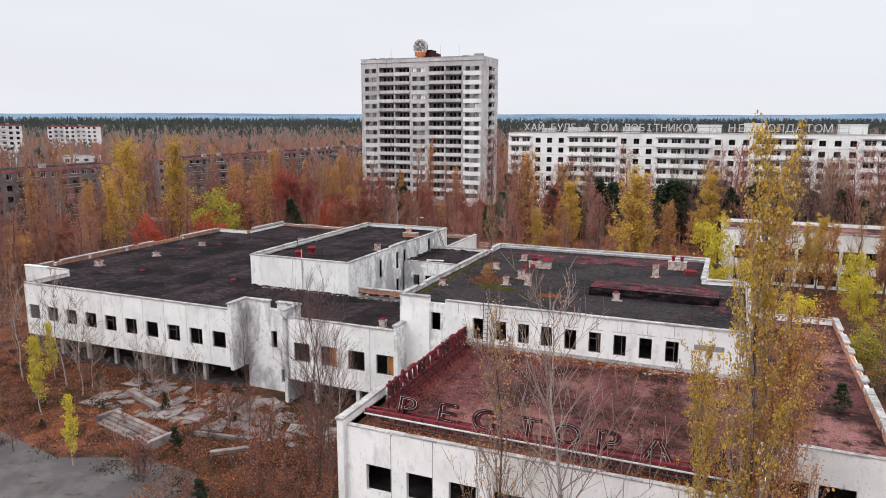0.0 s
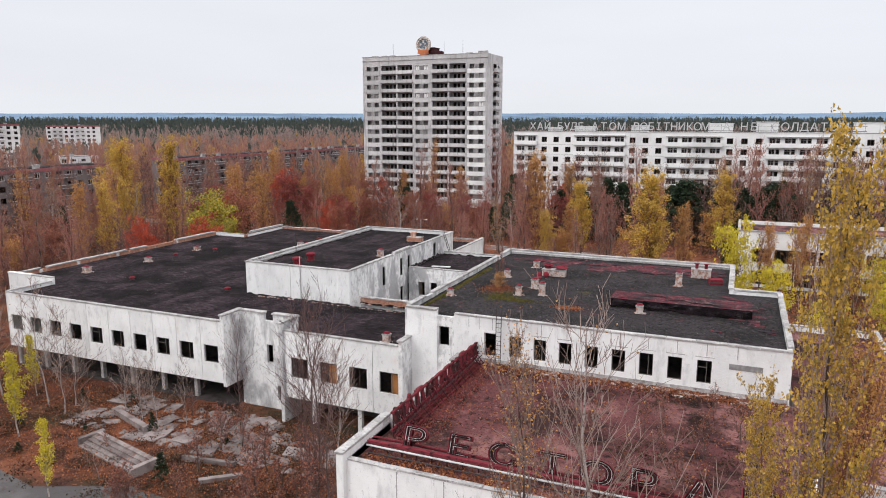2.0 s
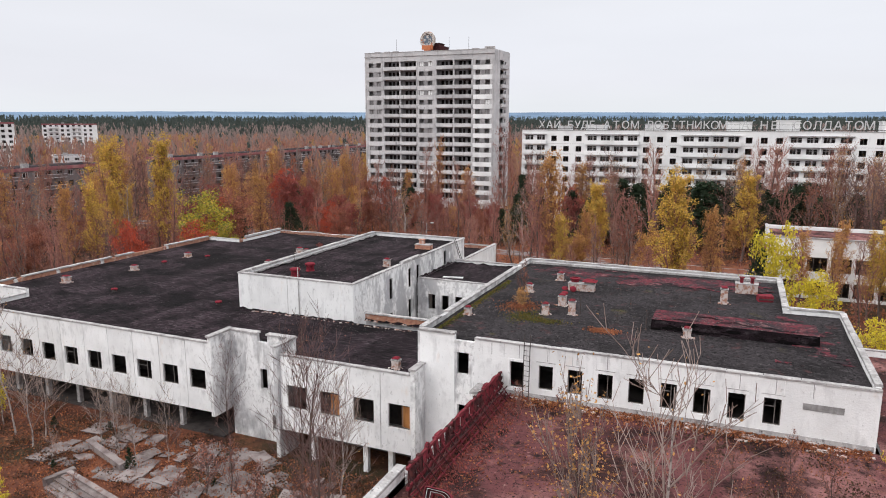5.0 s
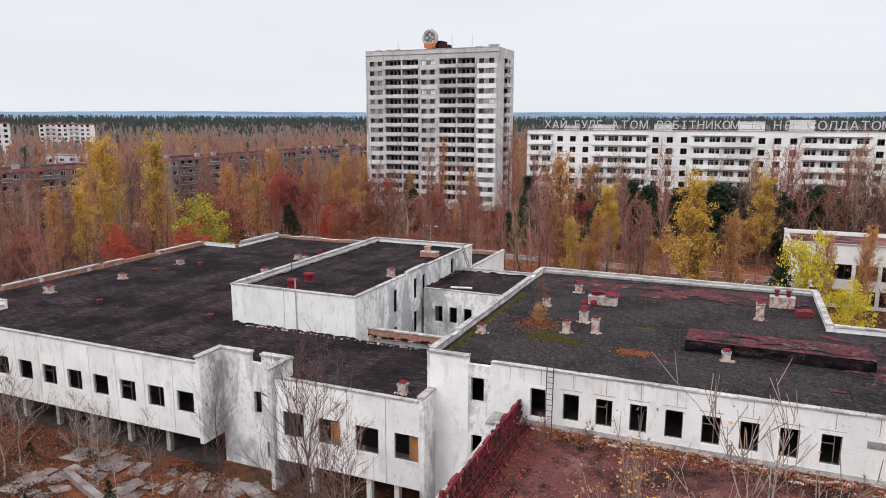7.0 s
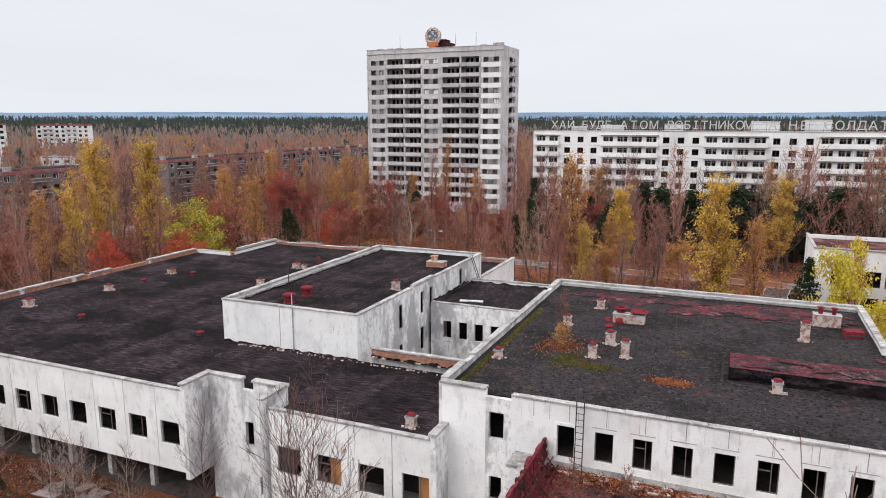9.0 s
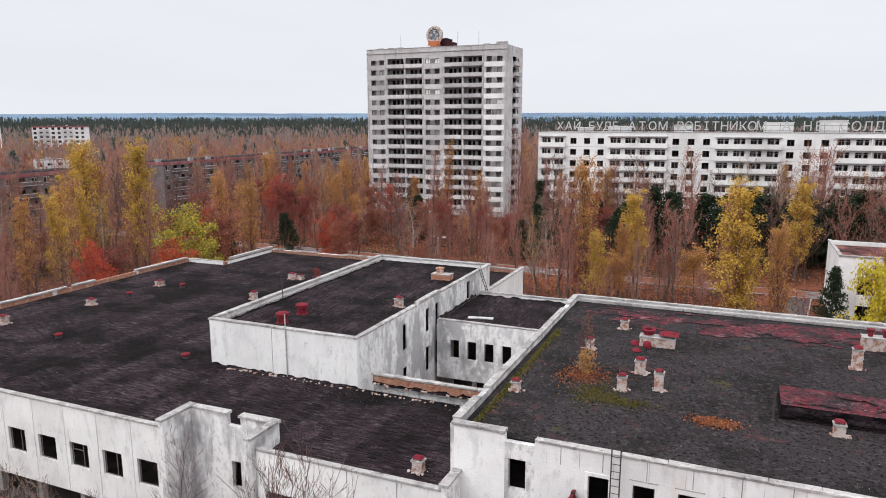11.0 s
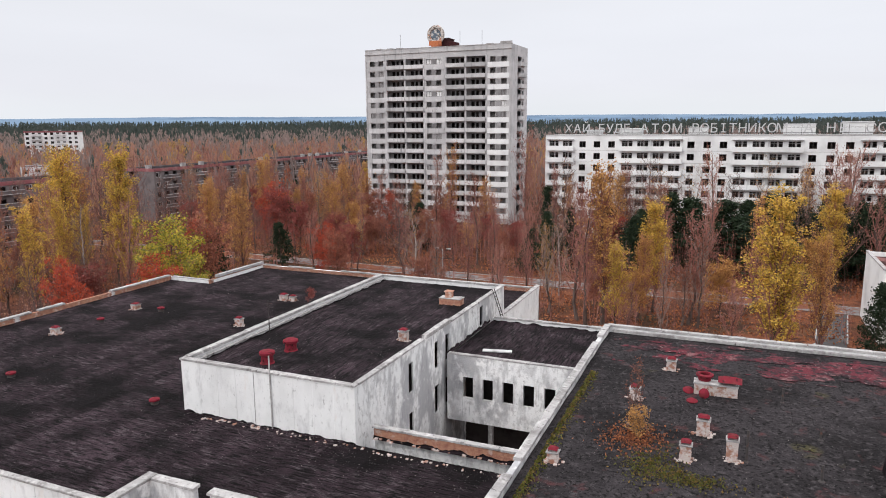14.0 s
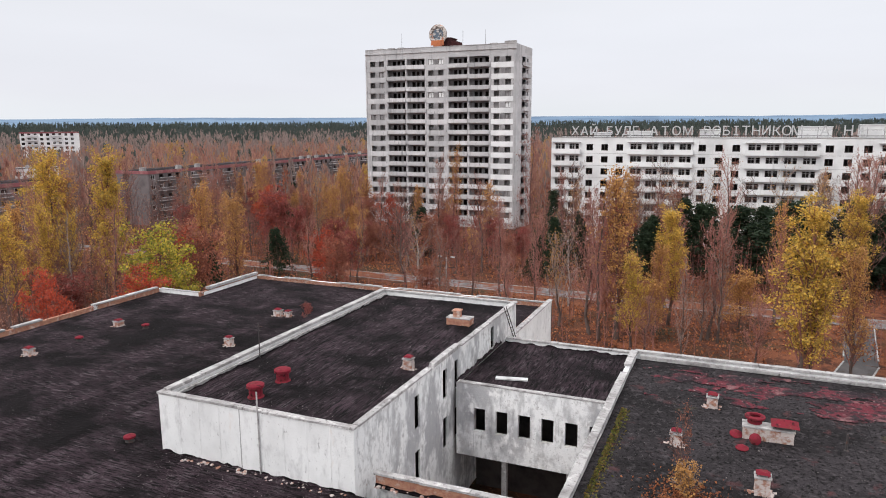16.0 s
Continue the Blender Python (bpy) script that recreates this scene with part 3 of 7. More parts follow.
cap_run([(-6.4, -9.48), (-3.6, -9.48)], 9.45, 0.62, 0.15, seed=32, piece=3.0)
cap_run([(-2.75, -9.48), (-0.5, -9.48)], 9.45, 0.7, 0.15, seed=33, piece=3.0)
cap_run([(-0.2, -12.15), (-0.2, -9.2)], 9.45, 0.6, 0.15, seed=34, piece=3.2)

# entrance block: panels with four windows over an open porch
EY = -11.65
panel_e = Shape().wall((0, 0), X, Y, 2.976, GF, 8.72, 0.26, [(0.62, 2.42, 4.42, 6.32)]).mesh("facade_panel", [WHITE])
we = [pane_unit(1.8, 1.9, k) for k in (1, 2, 0)]
for i in range(4):
    p = part("facade_panel", panel_e, None, house, at=pose(0.0 + 3.026 * i - 0.07 + 0.08, EY, 0))
    part("window_frame", we[i % 3], None, p, at=pose(0.62, 0.14, 4.42))
    if i in (1, 3):
        part("board", Shape().box(1.62 if i == 3 else 1.5, 0.3, 4.45, 2.38, 0.34, 6.1, jit=0.03), layered("orange_plywood", (0.42, 0.19, 0.07), [((0.25, 0.10, 0.04), 2.0, 0.5, 0.7, (1, 1, 0.3))]), p, "orange-brown plywood board")
part("inner_wall", Shape().box(0.0, -7.6, 0.0, 11.7, -7.4, ROOF - 0.3), INSIDE, house)
part("floor", Shape().box(0.0, EY + 0.28, GF, 11.8, -7.6, GF + 0.2), CONCRETE, house)
part("fascia_lip", Shape().box(0.0, EY - 0.06, 8.724, 12.0, EY + 0.3, 8.85, jit=0.01), CONCRETE, house)
for x in (2.6, 7.4, 9.6):
    part("column", Shape().box(-0.2, -0.2, 0, 0.2, 0.2, GF - 0.004), WHITE, house, at=pose(x, EY + 0.7, 0))

# penthouse
PT = 12.0
part("penthouse_wall", Shape().wall((-13.4, 0.0), X, Y, 13.4, ROOF - 0.2, PT - 0.14, 0.3), WHITE, house, "white ribbed panels with grime streaks")
for k in range(1, 9):
    part("panel_rib", Shape().box(-13.4 + k * 1.49 - 0.02, -0.018, ROOF + 0.02, -13.4 + k * 1.49 + 0.02, -0.002, PT - 0.16), CONCRETE if k == 4 else WHITE, house)
sidewins = [(7.1, 7.8, 8.7, 10.9), (11.6, 12.3, 9.0, 11.1), (13.7, 14.4, 9.0, 11.1), (11.6, 12.3, 5.4, 7.6), (13.7, 14.4, 5.4, 7.6), (21.5, 22.3, 9.6, 11.4), (7.1, 7.8, 5.0, 7.2)]
part("penthouse_wall", Shape().wall((0.0, 0.3), Y, XN, 28.0, 0.0, PT - 0.14, 0.12, sidewins), GREYWHITE, house, "grey stained side wall with narrow windows")
part("penthouse_wall", Shape().wall((-13.4, 28.3), YN, X, 28.0 - NF, ROOF - 0.2, PT - 0.14, 0.3), WHITE, house)
part("penthouse_wall", Shape().wall((0.0, 28.62), XN, YN, 13.4, ROOF - 0.2, PT - 0.14, 0.3), WHITE, house)
part("inner_wall", Shape().box(-3.4, 0.6, 0.0, -3.2, 28.0, PT - 1.0), INSIDE, house)
for z in (4.0, 8.0):
    part("floor", Shape().box(-3.2, 0.32, z, -0.31, 28.0, z + 0.2), INSIDE, house)
part("roof_deck", Shape().box(-13.1, 0.31, PT - 0.85, -0.31, 28.2, PT - 0.62), CONCRETE, house)
roof_sheet("roof", -13.1, 0.31, -0.31, 28.2, PT - 0.52, FELTY, seed=5)
cap_run([(-13.5, 0.17), (0.05, 0.17)], PT - 0.138, 0.5, 0.13, seed=41, piece=3.4)
cap_run([(-13.22, 0.45), (-13.22, 28.2)], PT - 0.138, 0.55, 0.2, seed=42, piece=3.0)
cap_run([(-0.13, 0.45), (-0.13, 10.0)], PT - 0.138, 0.5, 0.13, seed=43, piece=3.2)
cap_run([(-0.13, 10.3), (-0.13, 14.9)], PT - 0.138, 0.5, 0.3, seed=44, piece=2.3)
cap_run([(-0.13, 15.2), (-0.13, 28.7)], PT - 0.138, 0.5, 0.13, seed=45, piece=3.3)
cap_run([(-13.4, 28.45), (0.0, 28.45)], PT - 0.138, 0.5, 0.13, seed=46, piece=2.7)
part("inner_lip", Shape().box(-12.95, 0.8, PT - 0.5, -12.7, 28.0, PT - 0.30, jit=0.02), CONCRETE, house)

# court wall with a row of windows, and the link roof behind it
cw = [(1.3 + 1.62 * k, 2.15 + 1.62 * k, 6.35, 8.05) for k in range(6)]
part("court_wall", Shape().wall((0.3, 13.6), X, Y, 11.3, 4.4, 9.75, 0.3, cw), GREYWHITE, house)
for x in (3.8, 8.4):
    part("column", Shape().box(-0.18, -0.18, 0, 0.18, 0.18, 4.396), CONCRETE, house, at=pose(x, 14.0, 0))
part("inner_wall", Shape().box(0.32, 17.6, 0.0, 11.5, 17.8, 9.3), INSIDE, house)
part("floor", Shape().box(0.32, 13.92, 4.4, 11.5, 17.6, 4.6), INSIDE, house)
part("roof_deck", Shape().box(0.32, 13.91, 9.15, 11.5, 24.4, 9.4), CONCRETE, house)
roof_sheet("roof", 0.32, 13.91, 11.5, 24.4, 9.5, FELTY, seed=6)
part("wall", Shape().wall((11.6, 24.7), XN, YN, 11.28, 0.0, 9.8, 0.3), WHITE, house)
cap_run([(0.4, 13.75), (11.3, 13.75)], 9.752, 0.42, 0.1, seed=51, piece=2.2)
cap_run([(0.5, 24.55), (11.5, 24.55)], 9.802, 0.5, 0.13, seed=52, piece=2.2)
part("loose_slab", Shape().box(0, 0, 0, 2.3, 0.5, 0.09), LETTER, house, "pale fallen roof sheet", at=pose(2.5, 15.6, 9.56, 0, 0, 12))
brick_upstand((0.5, 1.45), (11.6, 1.45), ROOF, 8.85, 0.26)
cap_run([(0.4, 1.45), (11.6, 1.45)], 8.86, 0.5, 0.12, seed=53, piece=2.8)
part("wall", Shape().wall((11.6, 1.62), XN, Y, 11.2, 0.0, ROOF - 0.05, 0.2), GREYWHITE, house)

# ragged tar skirts where the roofing is turned up the walls
def skirt(p, q, z, hgt, seed, off=0.02):
    """A torn strip of felt turned up along a wall; its free edge is ragged."""
    s = Shape()
    d = Vector((q[0] - p[0], q[1] - p[1], 0))
    L = d.length
    d.normalize()
    nrm = Vector((d.y, -d.x, 0)) * off
    k = int(L / 0.18)
    for i2 in range(k + 1):
        c = Vector((p[0], p[1], 0)) + d * (L * i2 / k)
        t = hgt * (0.55 + 0.8 * noise.fractal(Vector((i2 * 0.21, seed, 0)), 0.8, 2.2, 4))
        t = max(0.03, t)
        s.v += [(c.x + nrm.x * 9, c.y + nrm.y * 9, z - 0.02), (c.x + nrm.x * 1.6, c.y + nrm.y * 1.6, z + t * 0.35), (c.x + nrm.x, c.y + nrm.y, z + t)]
    for i2 in range(k):
        for m in (0, 1):
            a = i2 * 3 + m
            s.f.append((a, a + 3, a + 4, a + 1))
            s.s.append(0)
    return part("felt_skirt", s, FELT, house, "torn black roofing felt")


skirt((-13.4, 0.0), (0.0, 0.0), ROOF, 0.22, 1.0)
skirt((-13.4, 28.2), (-13.4, 0.0), ROOF, 0.22, 2.0)
skirt((-0.32, 0.35), (-0.32, 28.1), PT - 0.52, 0.3, 3.0, -0.02)
skirt((-12.68, 28.1), (-12.68, 0.5), PT - 0.52, 0.2, 4.0, -0.02)
skirt((-6.4, -9.3), (-0.1, -9.3), ROOF, 0.5, 5.0, -0.02)
skirt((11.6, -9.3), (11.6, 1.2), ROOF, 0.5, 6.0, -0.02)
skirt((0.5, 1.31), (11.5, 1.31), ROOF, 0.25, 7.0)
skirt((0.4, 24.38), (11.4, 24.38), 9.5, 0.2, 8.0)
skirt((0.02, 14.0), (0.02, 24.3), 9.5, 0.3, 9.0)

# right block
RY, RT = -10.4, 12.03
RL, RR = 11.8, 41.2
rwins = [(18.77 - RL, 19.75 - RL, 8.55, 10.5)] + [(20.86 + 2.03 * k - RL, 21.86 + 2.03 * k - RL, 8.72, 10.46) for k in range(8)] + [(14.75 - RL, 15.65 - RL, 8.95, 10.6), (14.8 - RL, 15.55 - RL, 5.1, 6.6)]
part("front_wall", Shape().wall((RL, RY), X, Y, 2.75, 0.0, RT - 0.12, 0.32, []), WHITE, house)
part("front_wall", Shape().wall((RL + 2.75, RY + 0.004), X, Y, 1.55, 0.0, RT - 0.55, 0.3, [(h[0] - 2.75, h[1] - 2.75, h[2], h[3]) for h in rwins[-2:]]), GREYWHITE, house)
part("front_wall", Shape().wall((RL + 4.3, RY), X, Y, RR - RL - 4.3, 0.0, RT - 0.28, 0.32, [(h[0] - 4.3, h[1] - 4.3, h[2], h[3]) for h in rwins[:-2]]), WHITE, house, "white rendered wall with panel joints and stains")
wr = [pane_unit(1.0, 1.74, k) for k in (0, 2, 1)]
for k in range(8):
    part("window_frame", wr[k % 3], None, house, at=pose(20.86 + 2.03 * k, RY + 0.18, 8.72))
    part("window_surround", Shape().box(20.70 + 2.03 * k, RY - 0.022, 10.70, 22.02 + 2.03 * k, RY - 0.002, 10.74), CONCRETE, house)
part("door_frame", Shape().box(18.62, RY - 0.05, 8.4, 18.77, RY - 0.002, 10.7).box(19.75, RY - 0.05, 8.4, 19.9, RY - 0.002, 10.7).box(18.77, RY - 0.05, 10.52, 19.75, RY - 0.002, 10.7), WHITE, house)
rg = random.Random(8)
for k in range(15):
    x = RL + 4.9 + k * 1.62
    part("panel_joint", Shape().box(x, RY - 0.012, 10.76, x + 0.03, RY - 0.002, RT - 0.3), GREYWHITE, house)
part("wall", Shape().wall((RL - 0.2, 18.6), YN, X, 29.0 - NF, 0.0, RT - 0.12, 0.3), GREYWHITE, house)
part("wall", Shape().wall((37.1, 18.6), XN, YN, 25.2, 0.0, RT - 0.12, 0.3), WHITE, house)
part("wall", Shape().wall((37.1, 7.0), Y, XN, 11.29, 0.0, RT - 0.12, 0.3), WHITE, house)
part("wall", Shape().wall((RR, 7.0), XN, YN, RR - 37.1 - 0.0, 0.0, RT - 0.12, 0.3), WHITE, house)
part("wall", Shape().wall((RR, RY + 0.33), Y, XN, 17.06, 0.0, RT - 0.12, 0.3), WHITE, house)
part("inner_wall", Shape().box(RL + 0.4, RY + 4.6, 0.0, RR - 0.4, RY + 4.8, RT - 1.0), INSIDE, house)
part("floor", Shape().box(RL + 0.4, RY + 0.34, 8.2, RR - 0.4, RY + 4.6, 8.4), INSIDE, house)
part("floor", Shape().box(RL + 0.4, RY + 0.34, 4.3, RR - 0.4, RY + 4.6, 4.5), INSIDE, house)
RZ = 11.55
part("roof_deck", Shape().box(RL + 0.12, RY + 0.33, RZ - 0.35, 36.79, 18.28, RZ - 0.1), CONCRETE, house)
part("roof_deck", Shape().box(36.8, RY + 0.33, RZ - 0.35, RR - 0.31, 6.68, RZ - 0.1), CONCRETE, house)
roof_sheet("roof", RL + 0.12, RY + 0.33, 36.79, 18.28, RZ, FELTRED, sag=0.07, seed=9, lap=0.006)
roof_sheet("roof", 36.79, RY + 0.33, RR - 0.31, 6.68, RZ, FELTRED, sag=0.07, seed=10, lap=0.006)


def patch(name, x0, y0, x1, y1, z, mat, seed, label, thr=0.0, step=0.11):
    """An uneven crust lying on a roof, ragged at its edges."""
    s = Shape()
    nx, ny = int((x1 - x0) / step), int((y1 - y0) / step)
    idx = {}
    for j in range(ny + 1):
        for i in range(nx + 1):
            u, v = i / nx * 2 - 1, j / ny * 2 - 1
            x, y = x0 + (x1 - x0) * i / nx, y0 + (y1 - y0) * j / ny
            k = 0.9 - max(abs(u), abs(v)) ** 2 + 1.1 * noise.fractal(Vector((x * 0.5, y * 0.9, seed)), 0.7, 2.1, 6) - thr
            if k > 0.12:
                idx[i, j] = len(s.v)
                s.v.append((x, y, z + 0.022 + 0.03 * min(k, 0.8)))
    for (i, j), a in idx.items():
        if all(q in idx for q in ((i + 1, j), (i + 1, j + 1), (i, j + 1))):
            s.f.append((a, idx[i + 1, j], idx[i + 1, j + 1], idx[i, j + 1]))
            s.s.append(0)
    return part(name, s, mat, house, label, smooth=True)


patch("moss_crust", 12.6, 11.6, 36.4, 17.9, RZ + 0.02, REDPATCH, 1.3, "dark red moss crust", 0.25)
patch("moss_crust", 24.5, 12.0, 35.5, 17.2, RZ + 0.03, REDPATCH, 4.3, "dark red moss crust", 0.15)
patch("moss_crust", 35.5, -7.0, 40.6, 5.5, RZ + 0.02, REDPATCH, 7.7, "dark red moss crust", 0.45)
cap_run([(RL - 0.15, RY + 0.15), (RL + 2.8, RY + 0.15)], RT - 0.118, 0.55, 0.14, seed=61, piece=2.9)
cap_run([(RL + 4.3, RY + 0.14), (RR, RY + 0.14)], RT - 0.278, 0.5, 0.12, seed=62, piece=2.03)
cap_run([(RL - 0.05, RY + 0.5), (RL - 0.05, 18.4)], RT - 0.118, 0.55, 0.16, miss=0.12, seed=63, piece=1.6)
cap_run([(RL, 18.45), (37.2, 18.45)], RT - 0.118, 0.5, 0.16, seed=64, piece=1.9)
cap_run([(36.95, 7.0), (36.95, 18.2)], RT - 0.118, 0.6, 0.16, seed=65, piece=1.9)
cap_run([(37.2, 6.85), (RR, 6.85)], RT - 0.118, 0.5, 0.16, seed=66, piece=1.9)
cap_run([(RR - 0.15, RY + 0.4), (RR - 0.15, 6.6)], RT - 0.118, 0.5, 0.16, seed=67, piece=1.9)
part("inner_lip", Shape().box(12.2, 18.0, RZ + 0.02, 36.7, 18.22, RT - 0.25, jit=0.02), CONCRETE, house)
# pylon between entrance and right block, with its canopy slab
part("pylon_wall", Shape().box(11.85, -12.2, 0.0, 12.2, RY - 0.01, 9.35), GREYWHITE, house)
cap_run([(12.02, -12.35), (12.02, RY - 0.02)], 9.352, 0.62, 0.15, seed=71, piece=2.4)
part("canopy_slab", Shape().box(16.4, RY - 1.7, 8.3, 17.4, RY - 0.01, 8.5, jit=0.02), CONCRETE, house)
# raised skylight housing on the right block's roof
sk = Shape()
sk.v += [(27.3, -2.3, RZ), (38.7, -2.3, RZ), (38.7, 1.0, RZ), (27.3, 1.0, RZ), (27.35, -2.25, RZ + 0.82), (38.65, -2.25, RZ + 0.82), (38.65, 0.9, RZ + 0.76), (27.35, 0.9, RZ + 0.76)]
sk.f += [(4, 5, 6, 7), (0, 1, 5, 4), (1, 2, 6, 5), (2, 3, 7, 6), (3, 0, 4, 7)]
sk.s += [0, 1, 1, 1, 1]
part("skylight_housing", sk, [REDPATCH, FELT], house, "low dark roof housing crusted with red moss")
patch("moss_crust", 27.5, -2.15, 38.5, 0.75, RZ + 0.835, REDPATCH, 2.1, "dark red moss crust", 0.5)

# restaurant annex
AY, AL = -29.9, 17.1
awins = [(1.75 + 2.85 * k, 3.55 + 2.85 * k, 4.2, 6.0) for k in range(8)]
part("annex_wall", Shape().wall((AL, AY), X, Y, 24.9, 0.0, 8.38, 0.32, awins), WHITE, house, "white wall with wide empty windows")
part("annex_wall", Shape().wall((AL, -10.7), YN, X, 18.8, 0.0, 8.38, 0.32), WHITE, house)
part("annex_wall", Shape().wall((42.0, -21.9), X, Y, 7.4, 0.0, 8.38, 0.32, [(0.8, 2.7, 4.2, 6.2), (3.2, 5.2, 4.2, 6.2)]), WHITE, house)
part("annex_wall", Shape().wall((42.0, AY + 0.33), Y, XN, 7.7, 0.0, 8.38, 0.3), WHITE, house)
part("annex_wall", Shape().wall((49.4, -21.57), Y, XN, 31.0, 0.0, 8.38, 0.3), WHITE, house)
part("annex_wall", Shape().wall((49.4, 9.75), XN, YN, 7.9, 0.0, 8.38, 0.3), WHITE, house)
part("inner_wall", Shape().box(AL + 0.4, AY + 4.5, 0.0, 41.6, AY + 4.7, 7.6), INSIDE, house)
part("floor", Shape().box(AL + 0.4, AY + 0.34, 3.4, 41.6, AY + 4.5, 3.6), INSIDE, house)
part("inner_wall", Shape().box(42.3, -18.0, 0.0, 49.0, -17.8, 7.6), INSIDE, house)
AZ = 7.95
part("roof_deck", Shape().box(AL + 0.33, AY + 0.33, AZ - 0.4, 41.6, RY - 0.02, AZ - 0.12), CONCRETE, house)
part("roof_deck", Shape().box(41.61, -21.5, AZ - 0.4, 49.0, 9.4, AZ - 0.12), CONCRETE, house)
roof_sheet("roof", AL + 0.33, AY + 0.33, 41.6, RY - 0.02, AZ, REDROOF, sag=0.1, seed=12, lap=0.006)
roof_sheet("roof", 41.6, -21.5, 49.05, 9.4, AZ, REDROOF, sag=0.1, seed=13, lap=0.006)
part("pylon_wall", Shape().box(AL - 0.15, AY - 0.35, 0.0, AL + 0.32, -24.4, 8.85), WHITE, house)
cap_run([(AL + 0.08, AY - 0.45), (AL + 0.08, -24.3)], 8.852, 0.66, 0.15, seed=81, piece=3)
cap_run([(AL + 0.16, -24.2), (AL + 0.16, -10.8)], 8.382, 0.45, 0.1, seed=86, piece=2.2)
cap_run([(AL + 0.4, AY + 0.14), (42.0, AY + 0.14)], 8.382, 0.45, 0.09, seed=82, piece=2.1)
cap_run([(42.0, -21.75), (49.4, -21.75)], 8.382, 0.45, 0.09, seed=83, piece=2.1)
brick_upstand((49.1, -21.3), (49.1, 9.4), 8.0, 8.55, 0.3, [(4, 5), (11, 12.5)])
cap_run([(49.2, -21.6), (49.2, 9.6)], 8.55, 0.6, 0.14, miss=0.15, seed=84, piece=1.4)
cap_run([(42.2, 9.6), (49.4, 9.6)], 8.382, 0.45, 0.09, seed=85, piece=2)

for k in range(1, 9):
    x = AL + 0.65 + 2.85 * k
    part("panel_joint", Shape().box(x, AY - 0.014, 0.4, x + 0.045, AY - 0.002, 8.3), GREYPLAIN, house)
for k in range(11):
    x = RL + 5.6 + 2.03 * k
    part("panel_joint", Shape().box(x, RY - 0.014, 10.8, x + 0.035, RY - 0.002, RT - 0.3), GREYPLAIN, house)
part("wall_band", Shape().box(RL + 4.4, RY - 0.05, 8.02, RR - 0.1, RY - 0.003, 8.34, jit=0.01), CONCRETE, house, "grey concrete skirting band")
part("blocked_opening", Shape().box(37.2, RY - 0.03, 10.05, 39.4, RY - 0.003, 10.45, jit=0.015), GREYPLAIN, house)

# ---- roof things ----
SHAFT = VENTBRICK


def roof_vent(x, y, z, w, d, h, rz=0.0, cap="hood", red=True, group="roof vents"):
    """A small brick vent shaft, course by course, with a metal cap."""
    w, d, h = w * 0.82, d * 0.82, h * 0.85
    v = thing("roof_vent", "small whitewashed brick vent shaft with a rusty red metal cap" if red else "small crumbling whitewashed brick vent shaft", "vent", x, y, z, rz, group)
    s = Shape()
    rg = random.Random(int(x * 31 + y * 17))
    k = max(3, int(h / 0.09))
    rings = []
    for i in range(k):
        o = rg.uniform(-0.014, 0.014)
        rings += [(o, i * h / k), (o, (i + 1) * h / k - 0.016), (-0.018, (i + 1) * h / k - 0.014), (-0.018, (i + 1) * h / k - 0.002)]
    for o, zz in rings:
        s.v += [(-w / 2 - o, -d / 2 - o, zz), (w / 2 + o, -d / 2 - o, zz), (w / 2 + o, d / 2 + o, zz), (-w / 2 - o, d / 2 + o, zz)]
    for i in range(len(rings) - 1):
        for q in range(4):
            s.f.append((i * 4 + q, i * 4 + (q + 1) % 4, i * 4 + 4 + (q + 1) % 4, i * 4 + 4 + q))
            s.s.append(0)
    part("shaft", s, SHAFT, v)
    part("coping", Shape().box(-w / 2 - 0.05, -d / 2 - 0.05, h + 0.002, w / 2 + 0.05, d / 2 + 0.05, h + 0.07, jit=0.01), CONCRETE, v)
    if red:
        c = Shape()
        b = h + 0.074
        for sx in (-1, 1):
            for sy in (-1, 1):
                c.box(sx * w * 0.36 - 0.015, sy * d * 0.36 - 0.015, b, sx * w * 0.36 + 0.015, sy * d * 0.36 + 0.015, b + 0.09)
        i = len(c.v)
        a, e = w / 2 - 0.01, d / 2 - 0.01
        c.v += [(-a, -e, b + 0.09), (a, -e, b + 0.09), (a, e, b + 0.09), (-a, e, b + 0.09), (-a * 0.55, -e * 0.55, b + 0.2), (a * 0.55, -e * 0.55, b + 0.2), (a * 0.55, e * 0.55, b + 0.2), (-a * 0.55, e * 0.55, b + 0.2)]
        for q in ((3, 2, 1, 0), (4, 5, 6, 7), (0, 1, 5, 4), (1, 2, 6, 5), (2, 3, 7, 6), (3, 0, 4, 7)):
            c.f.append(tuple(i + m for m in q))
            c.s.append(0)
        part("cap", c, REDMETAL, v, "rusty red sheet-metal cap")
    r = Shape()
    for _ in range(30):
        a, q = rg.uniform(0, 6.28), rg.uniform(0.3, 0.75)
        px, py, t = q * w * 1.3 * math.cos(a), q * d * 1.3 * math.sin(a), rg.uniform(0.03, 0.08)
        r.box(px - t, py - t, 0.0, px + t, py + t, t, jit=0.02)
    part("rubble", r, SHAFT, v)["kind"] = "stuff"
    return v


